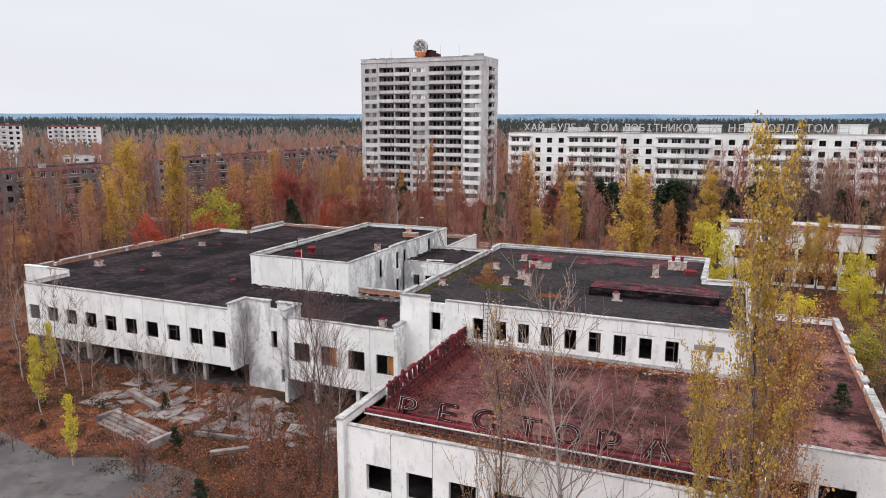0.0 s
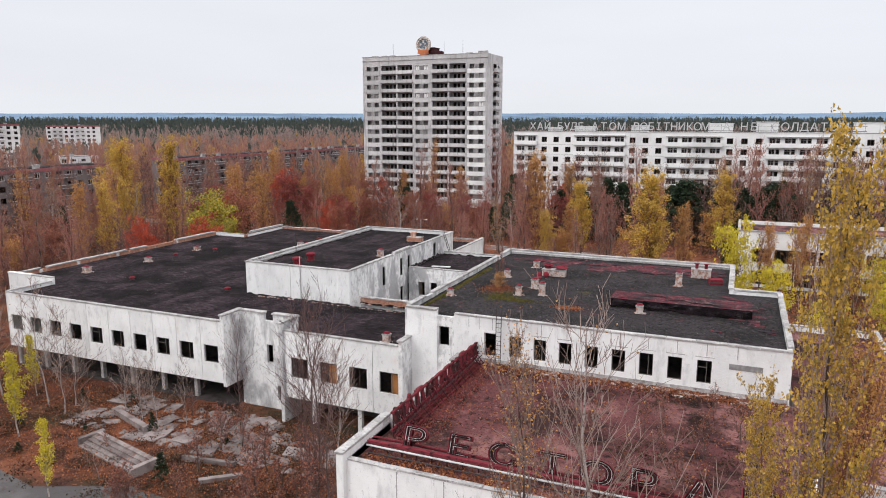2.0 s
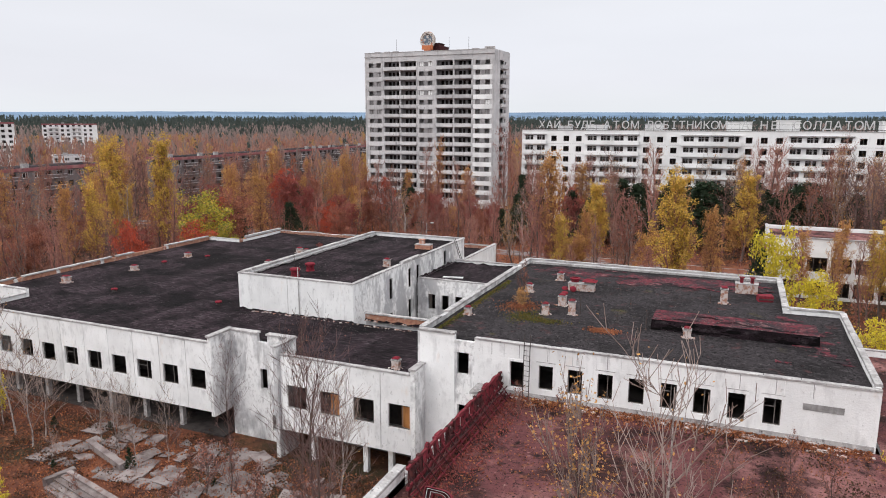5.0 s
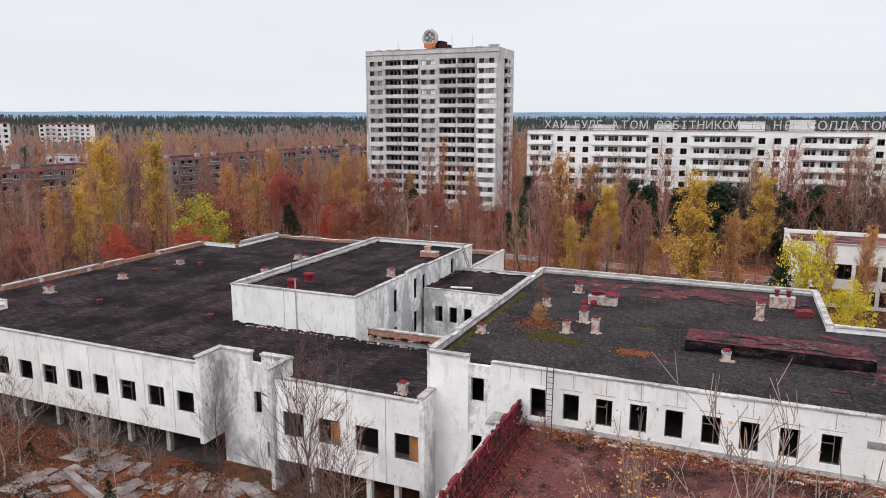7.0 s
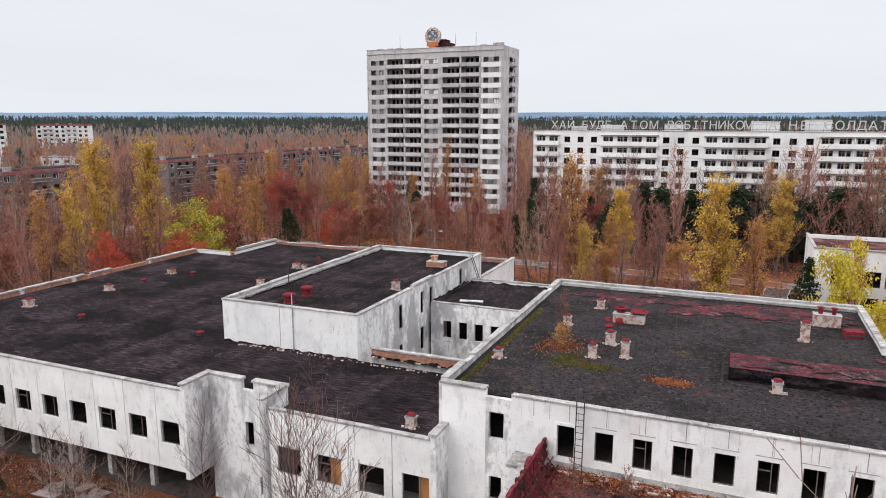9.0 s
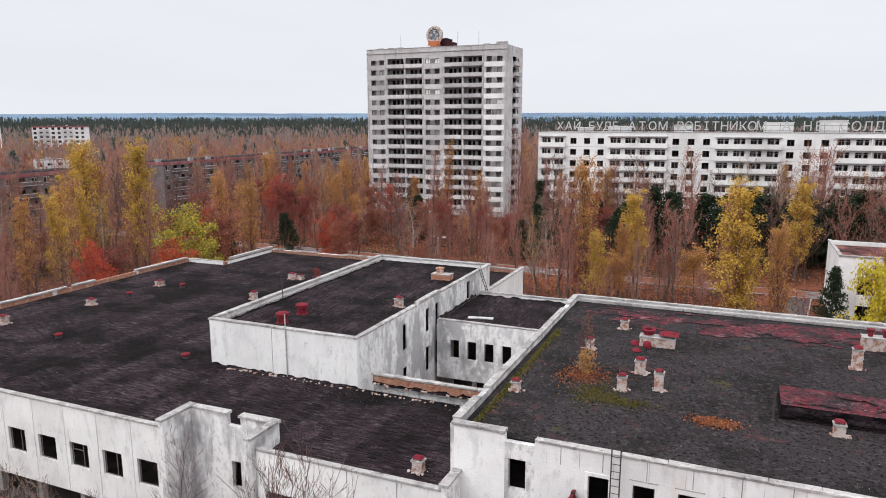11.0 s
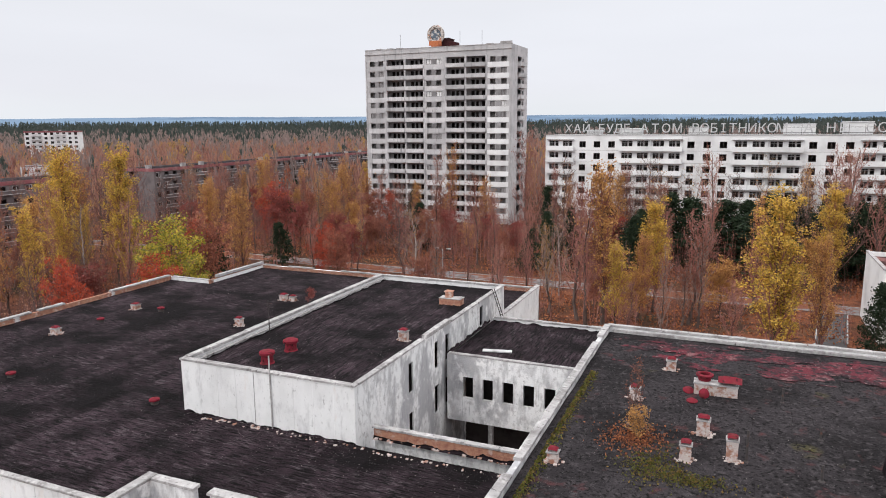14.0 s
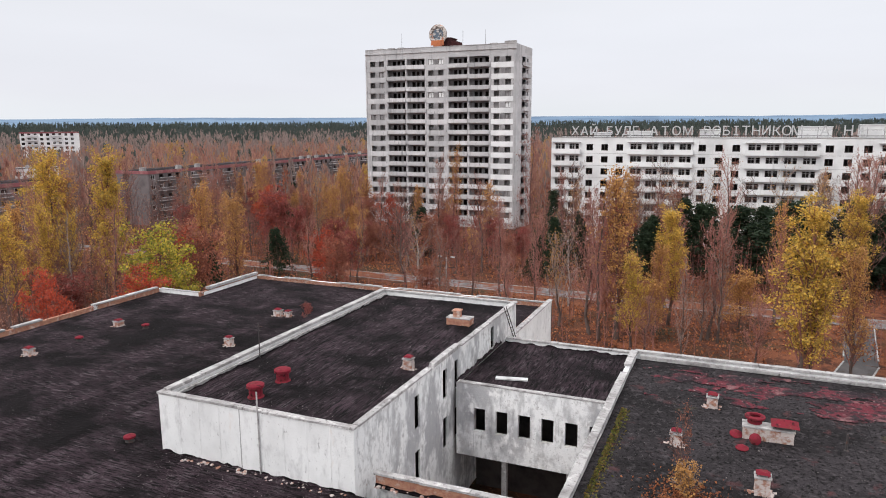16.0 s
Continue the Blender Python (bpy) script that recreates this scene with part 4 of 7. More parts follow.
for x, y, w, d, h in ((19.5, 1.9, 0.75, 0.6, 0.95), (18.87, -1.3, 0.62, 0.55, 0.9), (20.9, -0.6, 0.62, 0.6, 1.25), (17.1, 11.2, 0.7, 0.6, 0.75),
                      (15.6, 5.4, 0.65, 0.55, 0.75), (13.1, -3.9, 0.6, 0.5, 0.6), (30.0, -1.9 - 1.4, 0.65, 0.55, 0.7)):
    roof_vent(x, y, RZ - 0.02, w, d, h)
roof_vent(32.2, 8.1, RZ - 0.02, 0.7, 0.7, 1.5)
for x, y, w, d, h in ((-23.44, 18.0, 0.8, 0.7, 0.8), (-25.3, 27.8, 0.9, 0.8, 0.7), (-24.3, 28.1, 0.7, 0.7, 0.5), (-37.7, 18.8, 0.9, 0.8, 0.6), (-39.6, 1.0, 1.0, 0.9, 0.8),
                      (-37.8, 9.4, 0.9, 0.8, 0.6), (9.23, -9.3, 0.75, 0.6, 0.8)):
    roof_vent(x, y, ROOF - 0.03, w, d, h)
roof_vent(-1.9, 10.5, PT - 0.55, 0.75, 0.65, 0.85)


def wide_stack(x, y, z, w, d, h, mat, label, rz=0):
    st = thing("chimney_stack", label, "chimney", x, y, z, rz)
    s = Shape()
    rg = random.Random(int(x * 7))
    k = int(h / 0.085)
    for r in range(k):
        u = -w / 2 - 0.12 * (r % 2)
        while u < w / 2:
            a, b = max(u, -w / 2) + 0.006, min(u + 0.25, w / 2) - 0.006
            u += 0.25
            if b - a > 0.04:
                o = rg.uniform(-0.012, 0.012)
                s.box(a, -d / 2 + o, r * 0.085, b, d / 2 + o, r * 0.085 + 0.073)
    part("brick_body", s, mat, st)
    part("coping", Shape().box(-w / 2 - 0.04, -d / 2 - 0.04, k * 0.085, w / 2 + 0.04, d / 2 + 0.04, k * 0.085 + 0.06, jit=0.015), CONCRETE, st)
    return st


st = wide_stack(19.9, 7.9, RZ - 0.02, 2.4, 0.8, 0.75, VENTBRICK, "long low whitewashed brick stack with red metal hoods")
hood = Shape()
hood.v += [(0.1, -0.55, 0.95), (1.4, -0.55, 0.95), (1.4, 0.55, 0.95), (0.1, 0.55, 0.95), (0.45, 0, 1.2), (1.05, 0, 1.2)]
hood.f += [(3, 2, 1, 0), (0, 1, 5, 4), (1, 2, 5), (2, 3, 4, 5), (3, 0, 4)]
hood.s += [0] * 5
part("hood", hood, REDMETAL, st, "red pyramid metal hood")
part("hood_legs", Shape().box(0.3, -0.3, 0.8, 0.34, 0.3, 0.96).box(1.15, -0.3, 0.8, 1.19, 0.3, 0.96), STEEL, st)
part("duct", Shape().spin([(0.36, 0.8), (0.36, 1.05), (0.5, 1.07), (0.5, 1.16), (0.3, 1.2), (0.28, 1.1)], -0.65, 0.05), REDMETAL, st, "round red duct collar", smooth=False)
for x, y, r, tilt in ((18.4, 7.6, 0.32, 20), (19.3, 6.9, 0.30, 60), (18.7, 6.2, 0.32, 4)):
    c = thing("fallen_vent_cap", "rust-orange round metal cap lying on the roof", "vent cap", x, y, RZ + 0.05 + r * math.sin(radians(tilt)), 0, "fallen vent caps")
    part("disc", Shape().spin([(0.01, 0.14), (r * 0.5, 0.1), (r, 0.0), (r, -0.04), (0.01, -0.02)]), REDMETAL, c, at=pose(0, 0, 0, tilt, 0, 15))
st = wide_stack(34.0, 12.8, RZ - 0.02, 1.9, 0.9, 0.95, VENTBRICK, "broad whitewashed brick stack with two red stubs")
part("stub", Shape().spin([(0.16, 1.0), (0.16, 1.45), (0.26, 1.46), (0.26, 1.52), (0.01, 1.56)], -0.45), REDMETAL, st)
part("stub", Shape().spin([(0.16, 1.0), (0.16, 1.45), (0.26, 1.46), (0.26, 1.52), (0.01, 1.56)], 0.45), REDMETAL, st)
cr2 = thing("metal_crate", "rusty red metal crate lying on the roof", "crate", 35.5, 10.3, RZ + 0.01, 12)
part("frame", Shape().box(-0.6, -0.45, 0, 0.6, 0.45, 0.55, jit=0.03), REDMETAL, cr2)
part("slat", Shape().box(-0.62, -0.48, 0.2, 0.62, -0.455, 0.3), STEEL, cr2)
st = wide_stack(-2.6, 21.6, PT - 0.54, 2.0, 1.0, 0.6, BRICK, "low orange brick stack with a brick chimney")
part("brick_chimney", Shape().box(-0.5, -0.3, 0.62, 0.05, 0.3, 1.15, jit=0.02).box(-0.58, -0.36, 1.154, 0.12, 0.36, 1.24), BRICK, st)
for x, y in ((-8.3, 2.6), (-8.36, 5.4)):
    v = thing("mushroom_vent", "round dark red metal mushroom vent", "vent", x, y, PT - 0.55, 0, "mushroom vents")
    part("collar", Shape().spin([(0.52, 0.0), (0.5, 0.08), (0.41, 0.12), (0.41, 0.62)]), REDMETAL, v, smooth=False)
    part("cap", Shape().spin([(0.42, 0.60), (0.54, 0.66), (0.54, 0.82), (0.38, 0.90), (0.01, 0.93)]), REDMETAL, v)
for x, y in ((-30.8, 0.0), (-16.3, 0.2), (-37.2, 13.9), (-34.7, 19.3)):
    v = thing("mushroom_vent", "small red metal mushroom vent amid rubble", "vent", x, y, ROOF - 0.02, 0, "mushroom vents")
    part("collar", Shape().spin([(0.3, 0.0), (0.2, 0.3)]), STEEL, v)
    part("cap", Shape().spin([(0.36, 0.28), (0.36, 0.4), (0.01, 0.52)]), REDMETAL, v)
for x, y, h, z in ((23.45, 7.9, 0.9, RZ), (24.64, -1.2, 0.8, RZ), (21.55, -0.5, 1.6, RZ), (31.1, 7.9, 0.8, RZ), (27.0, -2.6, 1.6, RZ), (25.0, 3.4, 0.7, RZ)):
    pz = thing("vent_pipe", "thin dark upright steel vent pipe", "pipe", x, y, z - 0.02, 0, "vent pipes")
    part("pipe", Shape().tube((0, 0, 0), (0, 0, h), 0.055, 0.055, 8, caps=True), STEEL, pz)
    part("flange", Shape().spin([(0.16, 0.0), (0.1, 0.06), (0.06, 0.08)], n=10), STEEL, pz)

# mast on the penthouse, steel ladder, roof ladder
mast = thing("antenna_mast", "thin steel antenna mast with short crossbars", "antenna", -12.55, 8.5, PT - 0.54)
part("pole", Shape().tube((0, 0, 0), (0, 0, 2.6), 0.04, 0.025, 6, caps=True), STEEL, mast)
for z in (2.0, 2.3):
    part("crossbar", Shape().tube((-0.25, 0, z), (0.25, 0.1, z), 0.02, 0.02, 5, caps=True), STEEL, mast)
pp = thing("vent_pipe", "pale pipe leaning on the penthouse front", "pipe", -6.1, -0.06, ROOF, 0, "vent pipes")
part("pipe", Shape().tube((0, 0, 0), (0, -0.02, 4.9), 0.045, 0.045, 8, caps=True), CONCRETE, pp)
lad = thing("steel_ladder", "narrow rusty steel ladder fixed to the wall", "ladder", 0.3, 24.6, 9.5)
for dy in (0, 0.5):
    part("rail", Shape().tube((0.9, dy, 0), (-0.1, dy, 2.9), 0.04, 0.04, 5, caps=True), STEEL, lad)
for k in range(8):
    f = (k + 0.6) / 8.6
    part("rung", Shape().tube((0.9 - f, 0.02, 2.9 * f), (0.9 - f, 0.48, 2.9 * f), 0.025, 0.025, 5, caps=True), STEEL, lad)
lad = thing("steel_ladder", "tall rusty steel ladder standing before the wall", "ladder", 19.9, RY - 0.35, 8.0)
for dx in (0, 0.42):
    part("rail", Shape().tube((dx, -0.2, 0), (dx, 0, 4.7), 0.035, 0.035, 5, caps=True), STEEL, lad)
for k in range(12):
    part("rung", Shape().tube((0.02, -0.2 + k * 0.016, 0.3 + k * 0.36), (0.40, -0.2 + k * 0.016, 0.3 + k * 0.36), 0.02, 0.02, 5, caps=True), STEEL, lad)


# ---- lettering ----
def glyph(ch, size, depth, bold=0.0, rim=0.0):
    """A letter as a mesh; with a rim, only its outline as upright strips of that thickness."""
    cu = bpy.data.curves.new("glyph", "FONT")
    cu.body, cu.size, cu.extrude, cu.align_x, cu.offset = ch, size, depth / 2, "CENTER", bold
    if rim:
        cu.fill_mode, cu.bevel_depth, cu.bevel_resolution, cu.resolution_u = "NONE", rim, 0, 4
    ob = bpy.data.objects.new("glyph", cu)
    scene.collection.objects.link(ob)
    bpy.context.view_layer.update()
    me = bpy.data.meshes.new_from_object(ob.evaluated_get(bpy.context.evaluated_depsgraph_get()))
    bpy.data.objects.remove(ob)
    return me


sign = thing("restaurant_sign", "dark red steel letter sign on a low roof-edge frame", "sign", 0, 0, 0)
SIGNDARK = layered("rust_blackened_steel", (0.055, 0.022, 0.024), [((0.11, 0.035, 0.035), 3.0, 0.5, 0.65, (1, 1, 1))], rough=0.8, metal=0.1)
TUBE = layered("dusty_glass_tube", (0.42, 0.42, 0.42), [((0.06, 0.05, 0.05), 1.3, 0.50, 0.54, (1, 1, 1))], rough=0.4)
for ch, x in zip("РЕСТОРАН", (20.5, 23.3, 25.95, 28.7, 31.1, 33.5, 36.3, 39.0)):
    M = Matrix.Translation((x, -27.42, 8.56)) @ Matrix.Rotation(radians(64), 4, "X") @ Matrix.Diagonal((1.3, 0.82, 1, 1))
    back = glyph(ch, 1.95, 0.03, 0.075)
    back.materials.append(SIGNDARK)
    letter = part("letter", back, None, sign, at=M @ Matrix.Translation((0, 0, -0.16)))
    wall_ = glyph(ch, 1.95, 0.30, 0.075, 0.018)
    wall_.materials.append(SIGNRED)
    part("rim", wall_, None, letter, "dark red rim of the channel letter", at=Matrix.Translation((0, 0, 0.16)))
    lamp = glyph(ch, 1.95, 0.0, -0.012, 0.014)
    lamp.materials.append(TUBE)
    part("neon_tube", lamp, None, letter, "pale glass tube remains", at=Matrix.Translation((0, 0, 0.30)))
part("frame_rail", Shape().box(17.6, -27.75, 8.50, 40.4, -27.52, 8.66, jit=0.02), SIGNRED, sign)
part("frame_rail", Shape().box(17.6, -27.05, 8.52, 40.4, -26.95, 8.62, jit=0.02), SIGNRED, sign)
part("frame_rail", Shape().tube((17.6, -27.86, 8.42), (40.4, -27.84, 8.40), 0.06, 0.06, 6), LETTER, sign, "pale rail strip")
part("frame_rail", Shape().tube((17.7, -28.15, 8.12), (40.3, -28.10, 8.15), 0.04, 0.04, 5), STEEL, sign)
part("frame_rail", Shape().tube((17.7, -26.4, 8.16), (40.3, -26.5, 8.14), 0.04, 0.04, 5), SIGNDARK, sign)
for k in range(24):
    x = 17.9 + 0.96 * k
    part("leg", Shape().box(-0.035, -0.035, 0, 0.035, 0.035, 0.62), SIGNDARK, sign, at=pose(x, -27.62, AZ - 0.03))
    part("brace", Shape().tube((0, 0, 0.6), (0.1, 1.35, 0.03), 0.03, 0.03, 4), SIGNDARK, sign, at=pose(x, -27.6, AZ - 0.03))
    if k % 2:
        part("brace", Shape().tube((0, -0.5, 0.05), (0.85, 0.0, 0.58), 0.025, 0.025, 4), STEEL, sign, at=pose(x, -27.62, AZ - 0.03))
side = thing("roof_sign", "dark red steel sign frame with unreadable block letters seen from behind", "sign", 0, 0, 0)
part("frame_rail", Shape().box(18.05, -25.6, 8.35, 18.2, -9.4, 8.5).box(18.05, -25.6, 9.5, 18.2, -9.4, 9.64), SIGNRED, side)
part("frame_rail", Shape().box(18.3, -25.6, 8.12, 18.36, -9.4, 8.2).box(18.5, -25.6, 8.12, 18.56, -9.4, 8.18).box(18.3, -25.6, 8.7, 18.34, -9.4, 8.76), SIGNRED, side)
rg = random.Random(4)
for k in range(10):
    y = -25.1 + 1.58 * k
    b = Shape()
    if k == 1:
        b.tube((0.08, 0.0, 0), (0.08, 0.55, 1.15), 0.13, 0.13, 4, caps=True).tube((0.08, 1.1, 0), (0.08, 0.55, 1.15), 0.13, 0.13, 4, caps=True).box(0, 0.3, 0.32, 0.16, 0.8, 0.48)
    else:
        b.box(0, 0, 0, 0.2, 0.26, 1.02, jit=0.02).box(0, 0.86, 0, 0.2, 1.12, 1.02, jit=0.02)
        b.box(0, 0.26, 0.84 if k % 3 else 0.42, 0.2, 0.86, 1.06 if k % 3 else 0.62, jit=0.02)
        if k % 2:
            b.box(0, 0.26, 0.0, 0.2, 0.86, 0.2, jit=0.02)
    part("letter_bar", b, SIGNRED if k % 3 else SIGNDARK, side, at=pose(18.04, y, 8.66, 0, rg.uniform(-7, 2), rg.uniform(-2, 2)))
for k in range(20):
    part("leg", Shape().box(18.1, -0.03, AZ - 0.02, 18.16, 0.03, 9.5), SIGNDARK, side, at=pose(0, -25.4 + 0.84 * k, 0))
    part("brace", Shape().tube((18.13, 0, 9.2), (19.15, rg.uniform(-0.2, 0.2), AZ), 0.035, 0.035, 4), SIGNRED if k % 2 else SIGNDARK, side, at=pose(0, -25.4 + 0.84 * k, 0))
    part("brace", Shape().tube((18.16, 0, 8.05), (18.3, 0.84, 9.0), 0.025, 0.025, 4), SIGNDARK, side, at=pose(0, -25.4 + 0.84 * k, 0))
part("frame_rail", Shape().tube((18.95, -25.6, 8.14), (18.9, -9.5, 8.14), 0.045, 0.045, 5), SIGNRED, side)
part("frame_rail", Shape().tube((18.6, -25.6, 8.58), (18.6, -9.5, 8.6), 0.035, 0.035, 5), SIGNDARK, side)


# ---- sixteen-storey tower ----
# Darker grey for loggia back walls, window boards and infill.
TOWERDARK = layered("darker_grey_panel", (0.27, 0.26, 0.265), [((0.16, 0.15, 0.155), 0.6, 0.45, 0.65, (1, 1, 0.5))], bump=0.2, piece=0.25)
tower = thing("apartment_tower", "grey sixteen-storey concrete panel tower with rows of loggias and empty windows", "tower")
TX0, TX1, TY0, TY1, TZ = -80.8, -36.85, 146.8, 161.4, 48.0
TW, SH = TX1 - TX0, 2.9
winA = [(0.032, 0.068), (0.096, 0.132), (0.436, 0.472), (0.503, 0.539), (0.862, 0.898), (0.933, 0.969)]
log = [(0.158, 0.278), (0.292, 0.412), (0.574, 0.694), (0.708, 0.832)]
holes = []
for k in range(16):
    c = 44.15 - SH * k
    if c < 1.4:
        continue
    holes += [(a * TW, b * TW, c - 0.66, c + 0.76) for a, b in winA]
    holes += [(a * TW, b * TW, c - 0.58, c + 1.05) for a, b in log]
part("front_wall", Shape().wall((TX0, TY0), X, Y, TW, 0.0, TZ, 0.3, holes), PANEL, tower)
lw = []
rg = random.Random(2)
for k in range(16):
    c = 44.15 - SH * k
    for a, b in log:
        w = (b - a) * TW
        lw += [(a * TW + 0.5, a * TW + 1.5, c - 0.6, c + 0.75), (a * TW + 1.9, a * TW + 2.7, c - 1.2, c + 0.75), (a * TW + w - 1.9, a * TW + w - 0.6, c - 0.6, c + 0.75)]
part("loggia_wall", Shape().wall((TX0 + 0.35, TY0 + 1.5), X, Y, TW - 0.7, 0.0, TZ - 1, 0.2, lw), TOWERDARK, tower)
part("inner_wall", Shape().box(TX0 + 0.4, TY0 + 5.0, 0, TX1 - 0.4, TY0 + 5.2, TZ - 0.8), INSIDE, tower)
slabm = Shape().box(TX0 + 0.35, TY0 + 0.31, 0, TX1 - 0.35, TY1 - 0.35, 0.22).mesh("floor_slab", [CONCRETE])
spm = {}
for key, (a, b) in {"A": (0.012, 0.148), "C": (0.424, 0.562), "E": (0.846, 0.985)}.items():
    spm[key] = Shape().box(TX0 + a * TW, TY0 - 0.09, 0.0, TX0 + b * TW, TY0 - 0.002, 1.32).mesh("spandrel_panel", [PANELWHITE if key == "E" else PANEL])
balm = [Shape().box(TX0 + (a - 0.004) * TW, TY0 - 0.5, 0.0, TX0 + (b + 0.004) * TW, TY0 - 0.4, 1.05).box(TX0 + (a - 0.004) * TW, TY0 - 0.4, 0.0, TX0 + (b + 0.004) * TW, TY0 - 0.003, 0.16).mesh("balcony", [PANEL]) for a, b in log]
tf = Shape()
tw_, th_ = 0.036 * TW, 1.42
tf.box(0, 0, 0, 0.07, 0.08, th_).box(tw_ - 0.07, 0, 0, tw_, 0.08, th_).box(0.07, 0, 0, tw_ - 0.07, 0.08, 0.07).box(0.07, 0, th_ - 0.07, tw_ - 0.07, 0.08, th_).box(tw_ * 0.55, 0.01, 0.07, tw_ * 0.55 + 0.06, 0.07, th_ - 0.07)
tf = tf.mesh("window_frame", [FRAME])
tboard = Shape().box(0.04, 0.1, 0.04, tw_ - 0.04, 0.13, 1.38).mesh("window_board", [TOWERDARK])
tlight = Shape().box(0.04, 0.1, 0.04, tw_ - 0.04, 0.13, 1.38).mesh("window_board", [PANELWHITE])
for k in range(16):
    c = 44.15 - SH * k
    part("floor_slab", slabm, None, tower, at=pose(0, 0, c - 1.55))
    for key in "ACE":
        part("spandrel_panel", spm[key], None, tower, at=pose(0, 0, c - 2.0))
    for m in balm:
        part("balcony", m, None, tower, at=pose(0, 0, c - 1.64))
    if c < 1.4:
        continue
    for a, b in winA:
        part("window_frame", tf, None, tower, at=pose(TX0 + a * TW, TY0 + 0.12, c - 0.66))
        r = rg.random()
        if r < 0.42:
            part("window_board", tlight if r < 0.10 else tboard, None, tower, at=pose(TX0 + a * TW, TY0 + 0.14, c - 0.66))
    for a, b in ((0.069, 0.097), (0.471, 0.504), (0.901, 0.934)):
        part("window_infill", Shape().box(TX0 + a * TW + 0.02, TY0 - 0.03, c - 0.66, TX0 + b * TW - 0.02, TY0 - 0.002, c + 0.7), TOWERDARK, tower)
for a in (0.0, 0.150, 0.283, 0.416, 0.564, 0.699, 0.836, 0.988):
    part("pier", Shape().box(TX0 + a * TW, TY0 - 0.16, 0, TX0 + a * TW + 0.28, TY0 - 0.004, TZ - 2.6), PANEL, tower)
sh = []
for k in range(16):
    c = 44.15 - SH * k
    if c > 1.4:
        sh += [(5.0, 8.6, c - 1.2, c + 1.0), (9.4, 10.8, c - 0.6, c + 0.7)]
part("side_wall", Shape().wall((TX1, TY0 + 0.31), Y, XN, TY1 - TY0 - 0.31, 0.0, TZ, 0.3, sh), PANEL, tower)
sb = Shape().box(TX1 + 0.003, TY0 + 5.6, 0, TX1 + 0.9, TY0 + 11.2, 0.14).box(TX1 + 0.8, TY0 + 5.6, 0.14, TX1 + 0.9, TY0 + 11.2, 1.1).box(TX1 + 0.003, TY0 + 5.6, 0.14, TX1 + 0.8, TY0 + 5.7, 1.1).mesh("balcony", [PANEL])
for k in range(16):
    part("balcony", sb, None, tower, at=pose(0, 0, 44.15 - SH * k - 1.5))
part("side_inner_wall", Shape().box(TX1 - 3.2, TY0 + 5.3, 0, TX1 - 3.0, TY1 - 0.4, TZ - 0.8), INSIDE, tower)
part("side_wall", Shape().wall((TX0, TY1), YN, X, TY1 - TY0 - 0.31, 0.0, TZ, 0.3), PANEL, tower)
part("back_wall", Shape().wall((TX1 - 0.3, TY1), XN, YN, TW - 0.6, 0.0, TZ, 0.3), PANEL, tower)
part("roof", Shape().box(TX0 + 0.3, TY0 + 0.3, TZ - 0.9, TX1 - 0.3, TY1 - 0.3, TZ - 0.6), FELT, tower)
part("cornice", Shape().box(TX0 - 0.1, TY0 - 0.2, TZ - 1.3, TX1 + 0.05, TY0 - 0.005, TZ - 1.15), CONCRETE, tower)
part("coping", Shape().box(TX0 - 0.08, TY0 - 0.1, TZ + 0.002, TX1 + 0.06, TY0 + 0.36, TZ + 0.14), CONCRETE, tower)
part("raised_corner", Shape().box(TX1 - 3.2, TY0, TZ + 0.144, TX1, TY0 + 0.35, TZ + 0.7), CONCRETE, tower)
part("roof_house", Shape().box(-61.6, 150.5, TZ - 0.6, -56.6, 155, TZ + 2.6).box(-61.8, 150.4, TZ + 2.604, -56.4, 155.1, TZ + 2.78).box(-56.59, 150.7, TZ - 0.6, -54.6, 154, TZ + 1.7, jit=0.05), SIGNDARK, tower, "dark rusty lift house")
for x in (-78, -74.5, -71.5, -44.5, -40.5):
    part("vent_box", Shape().box(x, 148.2, TZ - 0.6, x + 1.8, 149.4, TZ + 0.5), CONCRETE, tower)
for x in (-70.5, -46.0, -52.4):
    part("aerial", Shape().tube((x, 149, TZ - 0.6), (x, 149, TZ + 4.2), 0.05, 0.03, 5), STEEL, tower)
emb = thing("roof_emblem", "large round metal emblem with an orange base on the tower roof", "emblem", -59.85, 149.6, 0)
part("post", Shape().box(-0.9, 0.2, TZ - 0.6, -0.7, 0.4, 52.5).box(0.7, 0.2, TZ - 0.6, 0.9, 0.4, 52.5), STEEL, emb)
M = Matrix.Translation((0, 0, 51.6)) @ Matrix.Rotation(radians(90), 4, "X")
part("disc", Shape().spin([(0.01, 0.1), (1.6, 0.08), (1.6, -0.08), (0.01, -0.1)], n=24), layered("blue_grey_enamel", (0.13, 0.16, 0.20), [((0.55, 0.52, 0.5), 1.2, 0.5, 0.55, (1, 1, 1)), ((0.08, 0.07, 0.07), 2.0, 0.55, 0.6, (1, 1, 1))]), emb, at=M)
part("wreath", Shape().spin([(1.55, 0.12), (1.75, 0.3), (2.4, 0.3), (2.65, 0.1), (2.6, -0.1), (1.55, -0.1)], n=28), layered("tarnished_pale_metal", (0.55, 0.50, 0.47), [((0.14, 0.11, 0.10), 2.2, 0.48, 0.55, (1, 1, 1)), ((0.45, 0.16, 0.08), 0.9, 0.55, 0.62, (1, 1, 1))], rough=0.5), emb, at=M)
